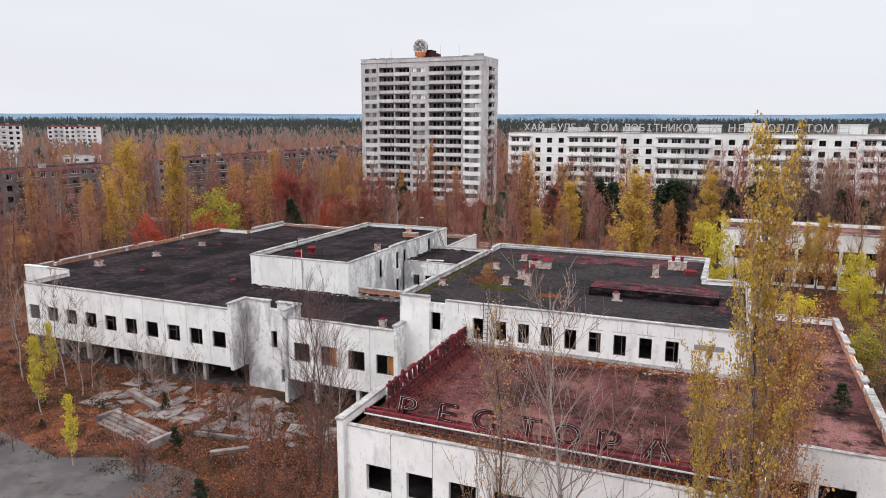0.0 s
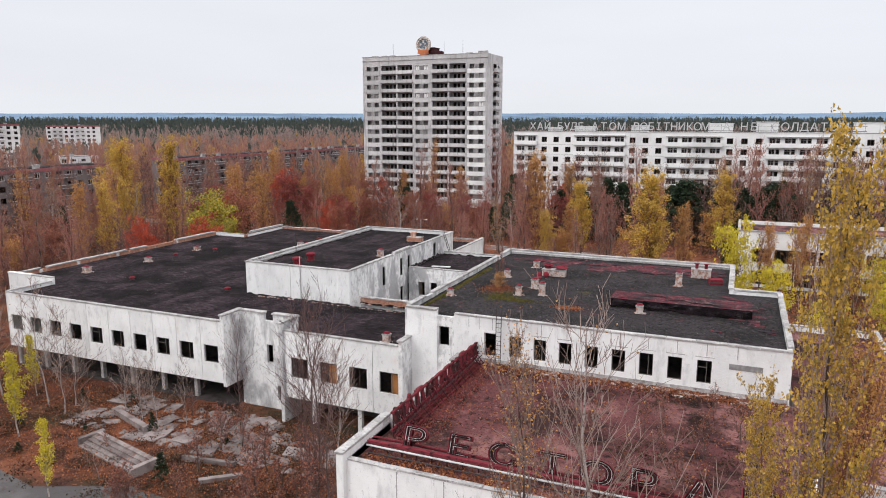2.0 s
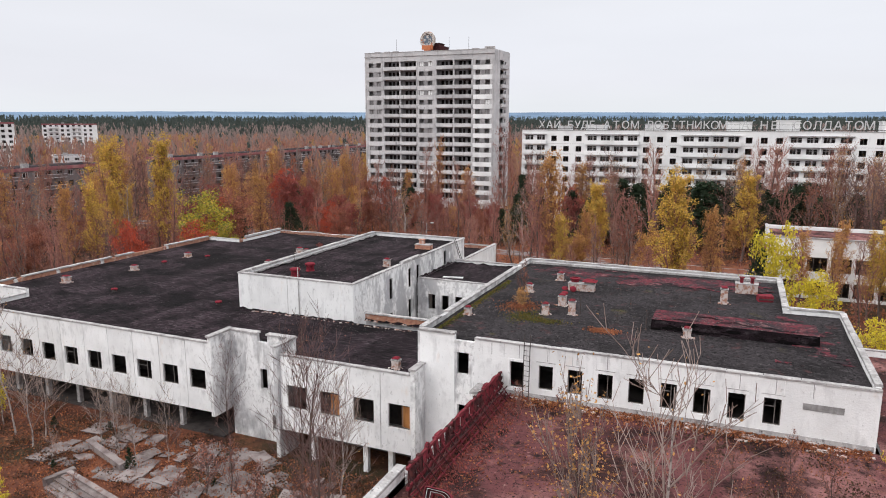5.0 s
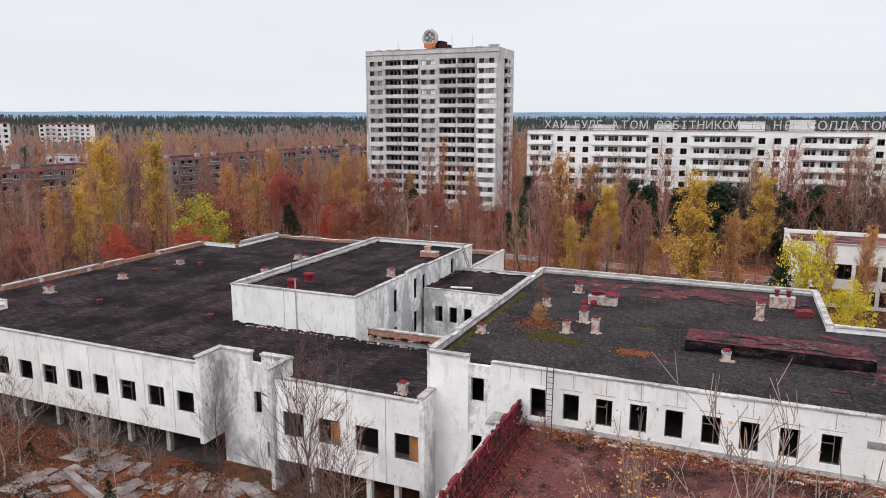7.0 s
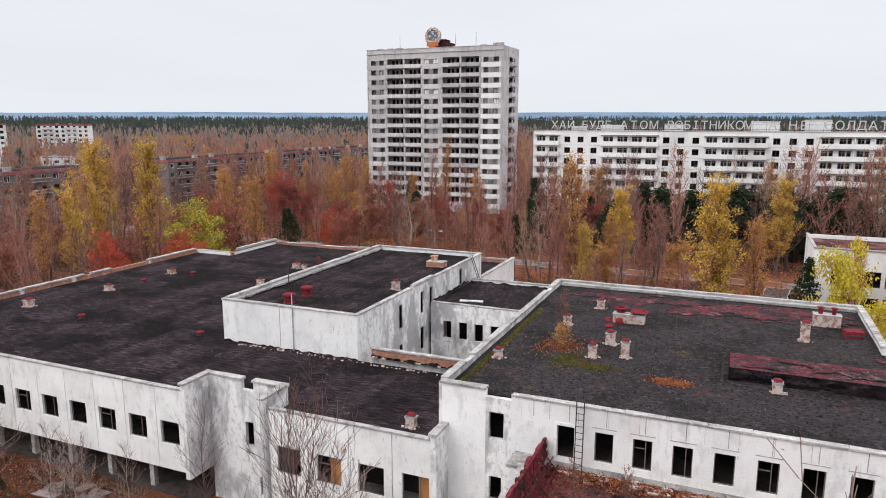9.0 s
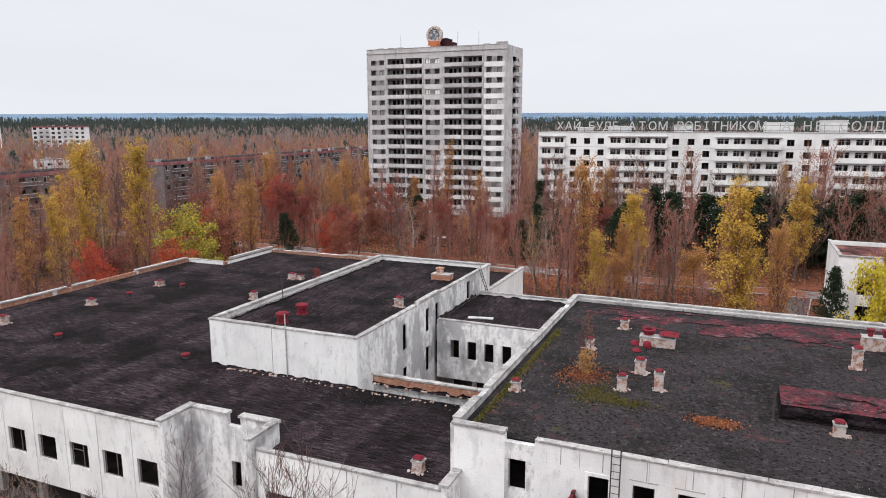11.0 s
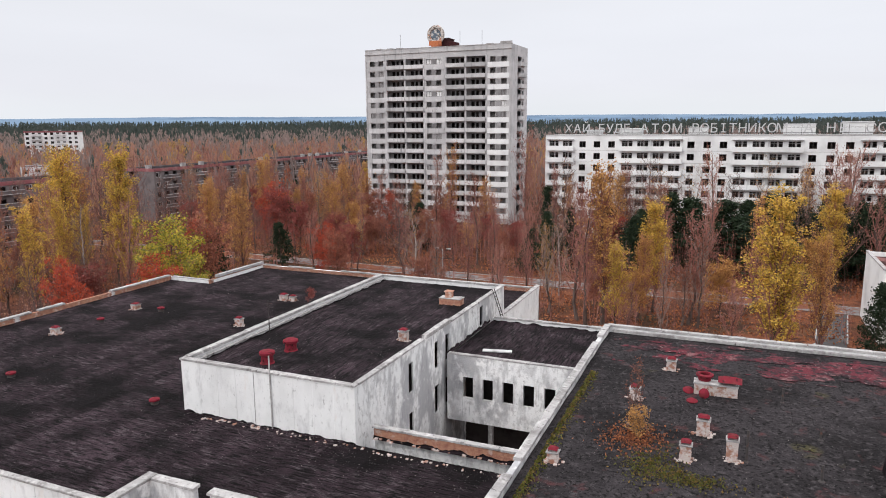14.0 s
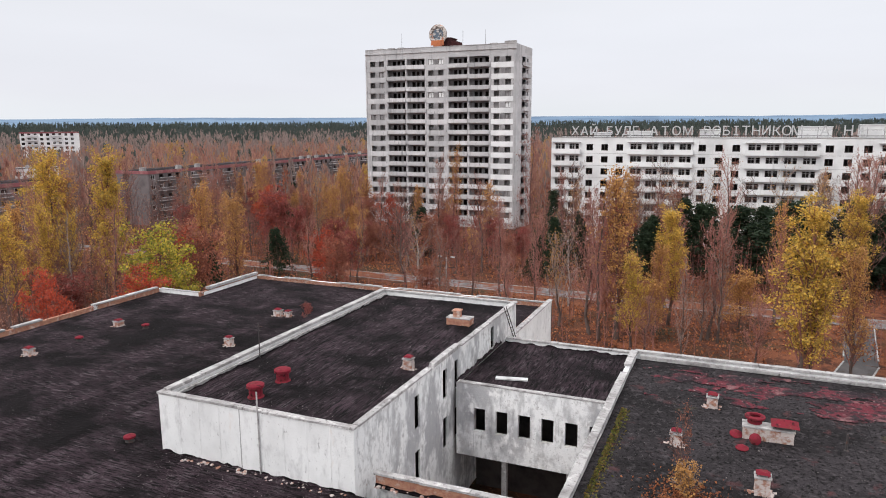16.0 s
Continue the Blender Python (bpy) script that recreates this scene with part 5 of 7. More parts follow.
part("base_ribbon", Shape().box(-1.9, -0.42, 48.7, 1.9, -0.3, 50.0, jit=0.1).box(-1.2, -0.42, 48.1, 1.2, -0.3, 48.9, jit=0.1), layered("orange_enamel", (0.50, 0.17, 0.08), [((0.35, 0.12, 0.07), 1.5, 0.5, 0.6, (1, 1, 1))]), emb, "orange-red enamel base")

# ---- long nine-storey block ----
block = thing("apartment_block", "long white nine-storey panel block with balconies and roof lettering", "apartment building")
BX0, BX1, BY, BZ, BD = -23.2, 97.0, 131.2, 24.5, 13.0
bh, bays, singles = [], [], []
x = BX0
bays.append((0.4, 6.9, 2))
u = 8.9
while u < BX1 - BX0 - 8:
    for k in range(3):
        singles.append(u - 0.75 + 3.37 * k)
    u += 3.37 * 3 - 1.6
    bays.append((u, u + 13.9, 4))
    u += 13.9 + 1.75
for k in range(9):
    c = 22.35 - 2.72 * k
    if c < 0.8:
        continue
    for s0 in singles:
        bh.append((s0, s0 + 1.5, c - 0.72, c + 0.72))
    for a, b, m in bays:
        w = (b - a) / m
        for q in range(m):
            bh.append((a + q * w + 0.55, a + q * w + w - 0.5, c - 0.72, c + 0.8))
            bh.append((a + q * w + w - 1.25, a + q * w + w - 0.5, c - 1.3, c - 0.72))
part("front_wall", Shape().wall((BX0, BY), X, Y, BX1 - BX0, 0.0, BZ, 0.3, bh), PANELWHITE, block)
part("side_wall", Shape().wall((BX0, BY + BD), YN, X, BD - 0.31, 0.0, BZ, 0.3), PANELWHITE, block)
part("side_wall", Shape().wall((BX1, BY + 0.31), Y, XN, BD - 0.31, 0.0, BZ, 0.3), PANELWHITE, block)
part("back_wall", Shape().wall((BX1 - 0.31, BY + BD), XN, YN, BX1 - BX0 - 0.62, 0.0, BZ, 0.3), PANELWHITE, block)
part("inner_wall", Shape().box(BX0 + 0.4, BY + 4.2, 0, BX1 - 0.4, BY + 4.4, BZ - 0.8), INSIDE, block)
part("roof", Shape().box(BX0 + 0.31, BY + 0.31, BZ - 0.9, BX1 - 0.31, BY + BD - 0.31, BZ - 0.5), FELT, block)
part("coping", Shape().box(BX0 - 0.05, BY - 0.12, BZ + 0.002, BX1 + 0.05, BY + 0.35, BZ + 0.12), CONCRETE, block)
bs = Shape().box(BX0 + 0.35, BY + 0.31, 0, BX1 - 0.35, BY + 4.2, 0.2).mesh("floor_slab", [INSIDE])
jn = Shape().box(BX0, BY - 0.012, 0, BX1, BY - 0.002, 0.05).mesh("panel_joint", [CONCRETE])
bal, lof = {}, {}
for m in (2, 4):
    w = 6.5 if m == 2 else 13.9
    s = Shape().box(0, -1.0, 0, w, -0.003, 0.15).box(0, -1.0, 0.15, w, -0.92, 1.1).box(0, -0.92, 0.15, 0.08, -0.003, 1.1).box(w - 0.08, -0.92, 0.15, w, -0.003, 1.1)
    if m == 4:
        s.box(w / 2 - 0.06, -0.9, 0.15, w / 2 + 0.06, -0.003, 2.5)
    bal[m] = s.mesh("balcony", [PANELWHITE])
    g = Shape()
    for q in range(m):
        a0, a1 = q * w / m + 0.55, (q + 1) * w / m - 0.5
        for f in (0.0, 0.28, 0.52, 0.63, 0.97):
            g.box(a0 + (a1 - a0) * f, 0.06, 0, a0 + (a1 - a0) * f + (0.28 if f == 0.52 else 0.09), 0.13, 1.5)
        g.box(a0, 0.062, 1.1, a1, 0.128, 1.17)
    lof[m] = g.mesh("loggia_frame", [CONCRETE])
wfr = Shape()
wfr.box(0, 0, 0, 0.07, 0.07, 1.44).box(1.43, 0, 0, 1.5, 0.07, 1.44).box(0.07, 0, 0, 1.43, 0.07, 0.07).box(0.07, 0, 1.37, 1.43, 0.07, 1.44).box(0.7, 0, 0.07, 0.76, 0.07, 1.37)
wfr = wfr.mesh("window_frame", [FRAME])
for k in range(9):
    c = 22.35 - 2.72 * k
    part("floor_slab", bs, None, block, at=pose(0, 0, c - 1.5))
    part("panel_joint", jn, None, block, at=pose(0, 0, c - 1.4))
    for a, b, m in bays:
        part("balcony", bal[m], None, block, at=pose(BX0 + a, BY, c - 1.46))
        if c > 0.8:
            part("loggia_frame", lof[m], None, block, at=pose(BX0 + a, BY, c - 0.72))
    if c > 0.8:
        for s0 in singles:
            part("window_frame", wfr, None, block, at=pose(BX0 + s0, BY + 0.1, c - 0.72))
for a, b, m in bays:
    part("balcony_roof", Shape().box(BX0 + a, BY - 0.7, 0, BX0 + b, BY - 0.003, 0.14, jit=0.05), CONCRETE, block, at=pose(0, 0, 23.4))
for x, w, h in ((-6.5, 5.0, 1.3), (9.0, 4.0, 1.6), (28.5, 6.0, 2.2), (40.0, 5.0, 2.6), (62.0, 6.0, 2.4), (-14, 3, 1.0)):
    part("roof_house", Shape().box(x, BY + 3, BZ - 0.5, x + w, BY + 8, BZ + h).box(x - 0.15, BY + 2.85, BZ + h + 0.002, x + w + 0.15, BY + 8.15, BZ + h + 0.15), PANELWHITE, block)
slog = thing("roof_slogan", "pale steel letters of a slogan standing on the block's roof", "sign", 0, 0, 0)
glyphs = {}
for word, x0, x1 in (("ХАЙ", -18.9, -12.6), ("БУДЕ", -11.0, -3.4), ("АТОМ", -1.6, 7.9), ("РОБІТНИКОМ,", 9.6, 30.8), ("А", 31.9, 34.0), ("НЕ", 36.0, 40.4), ("СОЛДАТОМ", 43.2, 60.2)):
    for i, ch in enumerate(word):
        if ch not in glyphs:
            glyphs[ch] = glyph(ch, 2.75, 0.2)
            glyphs[ch].materials.append(LETTER)
        x = x0 + (x1 - x0) * (i + 0.5) / len(word)
        part("letter", glyphs[ch], None, slog, at=Matrix.Translation((x, BY + 0.7, BZ + 0.55)) @ Matrix.Rotation(radians(90), 4, "X"))
part("frame_rail", Shape().box(-21, BY + 0.75, BZ + 0.4, 64, BY + 0.85, BZ + 0.52).box(-21, BY + 0.78, BZ + 1.6, 64, BY + 0.83, BZ + 1.66), STEEL, slog)
for k in range(30):
    part("leg", Shape().tube((-20.5 + 2.9 * k, BY + 0.8, BZ - 0.5), (-20.5 + 2.9 * k, BY + 0.8, BZ + 2.2), 0.04, 0.04, 4), STEEL, slog)


# ---- lower blocks among the trees ----
def panel_block(name, label, x, y, rz, length, depth, storeys, sh_, wall_mat, bay=3.2, balcony=True, band=True):
    """A plain slab block; its front looks along local -y."""
    b = thing(name, label, "apartment building", x, y, 0, rz)
    z1 = storeys * sh_ + 0.9
    hs = []
    n_ = int(length / bay)
    for k in range(storeys):
        c = 0.9 + k * sh_ + 1.0
        for q in range(n_):
            hs.append((q * bay + 0.8, q * bay + 2.4, c - 0.6, c + 0.85))
    part("front_wall", Shape().wall((0, 0), X, Y, length, 0, z1, 0.3, hs), wall_mat, b)
    part("end_wall", Shape().wall((0, depth), YN, X, depth - 0.31, 0, z1, 0.3, [(2.5, 4, 0.9 + k * sh_ + 0.5, 0.9 + k * sh_ + 1.9) for k in range(storeys)]), wall_mat, b)
    part("end_wall", Shape().wall((length, 0.31), Y, XN, depth - 0.31, 0, z1, 0.3, [(3.5, 5, 0.9 + k * sh_ + 0.5, 0.9 + k * sh_ + 1.9) for k in range(storeys)]), wall_mat, b)
    part("back_wall", Shape().wall((length - 0.31, depth), XN, YN, length - 0.62, 0, z1, 0.3), wall_mat, b)
    part("inner_wall", Shape().box(0.4, 4.0, 0, length - 0.4, 4.2, z1 - 0.6), INSIDE, b)
    part("roof", Shape().box(0.31, 0.31, z1 - 0.6, length - 0.31, depth - 0.31, z1 - 0.3), FELT, b)
    fl = Shape().box(0.35, 0.31, 0, length - 0.35, 4.0, 0.2).mesh("floor_slab", [INSIDE])
    for k in range(storeys):
        part("floor_slab", fl, None, b, at=pose(0, 0, 0.9 + k * sh_))
    if band:
        part("roof_band", Shape().box(-0.06, -0.16, z1 - 0.75, length + 0.06, -0.004, z1 + 0.12), REDROOFTILE, b, "faded red roof band")
        part("roof_band", Shape().box(-0.16, -0.15, z1 - 0.75, -0.004, depth, z1 + 0.12), REDROOFTILE, b)
    if balcony:
        m = Shape().box(0, -0.9, 0, bay * 2 - 0.3, -0.004, 0.14, 1).box(0, -0.9, 0.14, bay * 2 - 0.3, -0.82, 0.86).box(0, -0.93, 0.864, bay * 2 - 0.3, -0.79, 0.98, 1).mesh("balcony", [wall_mat, PANEL])
        for q in range(1, n_ - 2, 4):
            for k in range(storeys):
                part("balcony", m, None, b, at=pose(q * bay + 0.1, 0, 0.9 + k * sh_))
    fm = Shape().box(0, 0, 0, 0.12, 0.07, 1.45).box(1.48, 0, 0, 1.6, 0.07, 1.45).box(0.12, 0, 0, 1.48, 0.07, 0.1).box(0.12, 0, 1.35, 1.48, 0.07, 1.45).box(0.9, 0, 0.1, 1.0, 0.07, 1.35).mesh("window_frame", [PANEL])
    rg3 = random.Random(int(abs(x) + y))
    for q in range(n_):
        for k in range(storeys):
            if rg3.random() < 0.5:
                part("window_frame", fm, None, b, at=pose(q * bay + 0.8, 0.08, 1.3 + k * sh_))
    for q in (rg3.uniform(2, length - 4) for _ in range(int(length / 11))):
        part("roof_vent", Shape().box(q, depth * 0.4, z1 - 0.3, q + 1.6, depth * 0.4 + 1.0, z1 + 0.7).box(q - 0.1, depth * 0.4 - 0.1, z1 + 0.704, q + 1.7, depth * 0.4 + 1.1, z1 + 0.82), CONCRETE, b)
    return b


GREYPANEL = layered("dark_grey_panel", (0.16, 0.138, 0.142), [((0.10, 0.088, 0.09), 0.3, 0.45, 0.7, (1, 1, 1)), ((0.32, 0.30, 0.295), 0.5, 0.58, 0.75, (1, 1, 0.4))], bump=0.2, piece=0.1)
panel_block("apartment_block", "dark grey five-storey block with a faded red roof band", -131.0, 14.0, 90, 76, 12, 5, 2.85, GREYPANEL)
panel_block("apartment_block", "long dark five-storey block with a faded red roof band", -134.0, 117.0, 90, 132, 12, 5, 2.85, GREYPANEL)
panel_block("apartment_block", "far pale nine-storey block with a red roof band", -371.0, 252.0, 52, 31, 14, 9, 2.62, PANELWHITE)
panel_block("apartment_block", "far pale nine-storey block with a red roof band", -340.0, 160.0, 55, 42, 14, 9, 2.75, PANELWHITE)
panel_block("apartment_block", "pale low block half hidden behind autumn trees", -194.0, 120.0, 52, 13, 12, 5, 2.7, PANEL, band=False)

school = thing("school_building", "pale two-storey building with wide ribbon windows and a flat roof", "school")
SX0, SX1, SY, SZ = 37.4, 92.0, 63.5, 9.35
hs = []
for k in range(2):
    z = 0.4 + 3.75 * k
    for q in range(16):
        hs.append((2.4 + 3.3 * q, 5.2 + 3.3 * q, z + 0.1, z + 2.35))
part("front_wall", Shape().wall((SX0, SY), X, Y, SX1 - SX0, 0, SZ, 0.35, hs), PANELWHITE, school)
part("end_wall", Shape().wall((SX0, SY + 14), YN, X, 13.6, 0, SZ, 0.3), PANELWHITE, school)
part("end_wall", Shape().wall((SX1, SY + 0.36), Y, XN, 13.6, 0, SZ, 0.3), PANELWHITE, school)
part("back_wall", Shape().wall((SX1 - 0.31, SY + 14), XN, YN, SX1 - SX0 - 0.62, 0, SZ, 0.3), PANELWHITE, school)
part("inner_wall", Shape().box(SX0 + 0.4, SY + 5, 0, SX1 - 0.4, SY + 5.2, SZ - 0.8), INSIDE, school)
for k in range(2):
    part("floor_slab", Shape().box(SX0 + 0.35, SY + 0.36, 0, SX1 - 0.35, SY + 5, 0.2), INSIDE, school, at=pose(0, 0, 0.1 + 3.75 * k))
part("roof", Shape().box(SX0 + 0.31, SY + 0.36, SZ - 0.9, SX1 - 0.31, SY + 13.6, SZ - 0.6), REDROOF, school)
part("coping", Shape().box(SX0 - 0.1, SY - 0.15, SZ + 0.002, SX1, SY + 0.4, SZ + 0.16), CONCRETE, school)
part("coping", Shape().box(SX0 - 0.1, SY + 0.41, SZ + 0.002, SX0 + 0.35, SY + 14, SZ + 0.16), CONCRETE, school)
mull = Shape().box(0, 0, 0, 2.8, 0.06, 0.06).box(0, 0, 2.19, 2.8, 0.06, 2.25).box(0.9, 0, 0.06, 0.96, 0.06, 2.19).box(1.85, 0, 0.06, 1.91, 0.06, 2.19).mesh("window_frame", [FRAME])
for k in range(2):
    for q in range(16):
        part("window_frame", mull, None, school, at=pose(SX0 + 2.4 + 3.3 * q, SY + 0.15, 0.5 + 3.75 * k))

# ---- forecourt: broken paving, steps, walls ----
rg = random.Random(14)
pv = thing("paved_terrace", "broken concrete paving slabs lifted by weeds", "paving", 0, 0, 0, kind="structure")
for i in range(18):
    for j in range(6):
        x, y = -18 + i * 1.5 + rg.uniform(-0.3, 0.3), -19.4 + j * 1.3 + rg.uniform(-0.3, 0.3)
        if rg.random() < 0.30:
            continue
        a = rg.uniform(0.45, 1.0)
        part("paving_slab", Shape().box(-a, -a * 0.9, 0, a, a * 0.9, 0.1, jit=0.16), PAVE, pv, at=pose(x, y, rg.uniform(-0.02, 0.03), rg.uniform(-2.5, 2.5), rg.uniform(-2.5, 2.5), rg.uniform(-20, 20)))
stp = thing("terrace_steps", "crumbling concrete steps covered with fallen leaves", "steps", -9.0, -22.3, 0, -13)
for k in range(5):
    part("step", Shape().box(-4.2, -1.6 + 0.42 * k, 0, 4.2, -1.6 + 0.42 * (k + 1) - 0.012, 0.13 * (k + 1), jit=0.025), PAVE, stp)
part("cheek_wall", Shape().box(4.22, -2.0, 0, 4.7, 0.9, 0.8, jit=0.06), PAVE, stp)
part("cheek_wall", Shape().box(-4.7, -1.4, 0, -4.22, 0.9, 0.6, jit=0.06), PAVE, stp)
lwl = thing("low_wall", "low tilted concrete border wall", "wall", -13.0, -17.6, 0, -18, "low border walls")
part("block", Shape().box(-3, -0.25, 0, 3, 0.25, 0.6, jit=0.06), PAVE, lwl)
lwl = thing("low_wall", "low tilted concrete border wall", "wall", -1.2, -20.8, 0, 8, "low border walls")
part("block", Shape().box(-2.4, -0.22, 0, 2.4, 0.22, 0.4, jit=0.06), PAVE, lwl)
lwl = thing("low_wall", "fallen concrete beam lying on leaves", "beam", 1.6, -22.6, 0, 40)
part("block", Shape().box(-1.6, -0.2, 0, 1.6, 0.2, 0.35, jit=0.06), PAVE, lwl)


# ---- street lamp beside the road ----
lampost = thing("street_lamp", "grey concrete street lamp post with two bent arms", "street lamp", -24.2, 70.0)
part("pole", Shape().tube((0, 0, 0), (0, 0, 7.0), 0.14, 0.09, 8, caps=True), CONCRETE, lampost)
for sg in (-1, 1):
    arm = part("arm", Shape().tube((0, 0, 6.6), (1.1 * sg, 0, 7.0), 0.05, 0.04, 6, caps=True), STEEL, lampost)
    part("lamp_head", Shape().box(1.1 * sg - 0.35, -0.14, 6.98, 1.1 * sg + 0.35, 0.14, 7.12, jit=0.02), LETTER, arm)
part("crossarm", Shape().box(-1.9, -0.05, 5.35, 1.9, 0.05, 5.47), STEEL, lampost)


# ---- plants ----
def leaf_cloud(pts, size, mats_slot=0, rng2=None, droop=0.0):
    """Bent four-sided leaves at the given points, turned every way; arrays of vertices and faces."""
    rs = np.random.RandomState(rng2)
    n_ = len(pts)
    a = rs.normal(size=(n_, 3))
    a /= np.linalg.norm(a, axis=1, keepdims=True) + 1e-9
    b = np.cross(a, rs.normal(size=(n_, 3)))
    b /= np.linalg.norm(b, axis=1, keepdims=True) + 1e-9
    c = np.cross(a, b)
    s = size * rs.uniform(0.6, 1.35, (n_, 1))
    v = np.stack([pts - a * s * 0.5, pts + b * s * 0.34 + c * s * 0.12, pts + a * s * 0.5, pts - b * s * 0.34 + c * s * 0.12], 1).reshape(-1, 3)
    return v


def cloud_mesh(name, v, mat):
    n_ = len(v) // 4
    me = bpy.data.meshes.new(name)
    me.vertices.add(len(v))
    me.vertices.foreach_set("co", v.astype(np.float32).ravel())
    me.loops.add(n_ * 4)
    me.loops.foreach_set("vertex_index", np.arange(n_ * 4, dtype=np.int32))
    me.polygons.add(n_)
    me.polygons.foreach_set("loop_start", np.arange(0, n_ * 4, 4, dtype=np.int32))
    me.polygons.foreach_set("loop_total", np.full(n_, 4, dtype=np.int32))
    me.materials.append(mat)
    me.update(calc_edges=True)
    return me


def branch(s, p, d, length, r, depth, rg, tips, up=0.25, kids=4, wild=0.5, rmin=0.016):
    """A limb in bent lengths with its side limbs; the ends are kept in tips."""
    seg = 3 if depth > 1 else 2 if depth else 1
    q = Vector(p)
    d = Vector(d).normalized()
    r = max(r, rmin * 1.3)
    for i in range(seg):
        e = q + d * (length / seg)
        s.tube(q, e, max(r * (1 - 0.28 * i), rmin), max(r * (1 - 0.28 * (i + 1)), rmin * 0.6), 4 if depth > 1 else 3)
        if depth > 0:
            for _ in range(kids if i else max(1, kids - 1)):
                o = Vector((rg.gauss(0, 1), rg.gauss(0, 1), rg.gauss(0, 0.4)))
                nd = (d * (1 - wild * 0.5) + o.normalized() * wild + Vector((0, 0, up))).normalized()
                branch(s, q.lerp(e, rg.random()), nd, length * rg.uniform(0.38, 0.65), r * (0.5 - 0.08 * i), depth - 1, rg, tips, up, kids, wild, rmin)
        tips.append(tuple(e))
        d = (d + Vector((rg.gauss(0, 0.12), rg.gauss(0, 0.12), rg.gauss(0, 0.12) + up * 0.15))).normalized()
        q = e


def tree_kind(seed, height, form, leaf, bark, leaves, size, n_leaves, twig=None, limbs=16, spread=None, first=0.12, depth=1, kids=4, rad=None, rmin=0.018, loose=1.0):
    """Meshes of one tree: tapered trunk with limbs, twigs, and leaves round the twig ends."""
    rg = random.Random(seed)
    rs = np.random.RandomState(seed)
    tr, tw = Shape(), Shape()
    tips = []
    r0 = rad or height * 0.012
    q = Vector((0, 0, 0))
    segs = 7
    pts = [q]
    for i in range(segs):
        q = q + Vector((rg.gauss(0, 0.012) * height, rg.gauss(0, 0.012) * height, height * 0.95 / segs))
        pts.append(q)
    for i in range(segs):
        tr.tube(pts[i], pts[i + 1], r0 * (1 - i / segs * 0.9) * (1.25 if i == 0 else 1), r0 * (1 - (i + 1) / segs * 0.9), 7)
    spread = spread or {"column": 0.11, "bare": 0.2, "round": 0.32, "cone": 0.22}[form]
    for k in range(limbs):
        f = first + (1 - first) * ((k + rg.random()) / limbs) * 0.95
        i = min(int(f * segs), segs - 1)
        p = pts[i].lerp(pts[i + 1], f * segs - i)
        a = k * 2.4 + rg.uniform(-0.4, 0.4)
        if form == "column":
            el, ln, wild, up = radians(rg.uniform(58, 76)), height * rg.uniform(0.16, 0.30) * (1.15 - 0.75 * f), 0.35, 0.5
        elif form == "bare":
            el, ln, wild, up = radians(rg.uniform(40, 68)), height * rg.uniform(0.20, 0.36) * (1.2 - 0.8 * f), 0.55, 0.32
        elif form == "round":
            el, ln, wild, up = radians(rg.uniform(15, 65)), height * spread * rg.uniform(0.8, 1.3) * (1.15 - 0.5 * f), 0.7, 0.15
        else:
            el, ln, wild, up = radians(rg.uniform(-8, 12)), height * spread * (1.08 - f) * rg.uniform(0.8, 1.2), 0.4, 0.0
        d = Vector((math.cos(a) * math.cos(el), math.sin(a) * math.cos(el), math.sin(el)))
        branch(tw, p, d, ln, r0 * (0.42 - 0.28 * f), depth, rg, tips, up, kids, wild, rmin)
    crown = None
    if n_leaves and tips:
        t = np.array(tips)
        pick = t[rs.randint(0, len(t), n_leaves)]
        sg = {"column": 0.28, "bare": 0.35, "round": 0.42, "cone": 0.30}[form] * min(height, 13) / 14 * loose
        pick = pick + rs.normal(scale=sg, size=pick.shape)
        crown = cloud_mesh("crown", leaf_cloud(pick, size, rng2=seed), leaves)
    return tr.mesh("trunk", [bark], True), tw.mesh("branching", [twig or bark]), crown


KINDS = {}


def kind_of(key, **k):
    KINDS[key] = tree_kind(**k)


for i in range(6):
    kind_of(f"bare{i}", seed=20 + i, height=13 + i * 0.8, form="bare" if i == 2 else "column", leaf=None, bark=BARK, leaves=(ROSEFAR, ORANGE, MIXFAR, ROSEFAR, GOLD, MIXFAR)[i], size=0.17, n_leaves=(1300, 1500, 300, 1700, 1100, 900)[i], twig=(TWIG, TWIGGREY, TWIGDARK, TWIG, TWIGGREY, TWIG)[i], limbs=20, depth=2, kids=2, rmin=0.014)
for i in range(2):
    kind_of(f"grey{i}", seed=40 + i, height=14, form="bare", leaf=None, bark=BIRCHBARK, leaves=GOLD, size=0.18, n_leaves=300, twig=TWIGGREY, limbs=17, depth=2, kids=2, rmin=0.014)
for i in range(4):
    kind_of(f"poplar{i}", seed=60 + i, height=16, form="column", leaf=None, bark=BARK, leaves=(YELLOW, GOLD, YELLOW, GOLD)[i], size=0.19, n_leaves=(9500, 5200, 7000, 2600)[i], twig=TWIG, limbs=46, depth=1, kids=3, loose=0.85)
for i, m in enumerate((ORANGE, DULLRED, GOLD, RED, LIME, LEMON)):
    kind_of(f"round{i}", seed=80 + i, height=9, form="round", leaf=None, bark=BARK, leaves=m, size=0.24, n_leaves=5200, twig=TWIG, limbs=20, depth=1, kids=3)
for i in range(3):
    kind_of(f"pine{i}", seed=100 + i, height=11, form="cone", leaf=None, bark=BARK, leaves=PINE, size=0.30, n_leaves=5200, limbs=60, depth=1, kids=2, first=0.08)
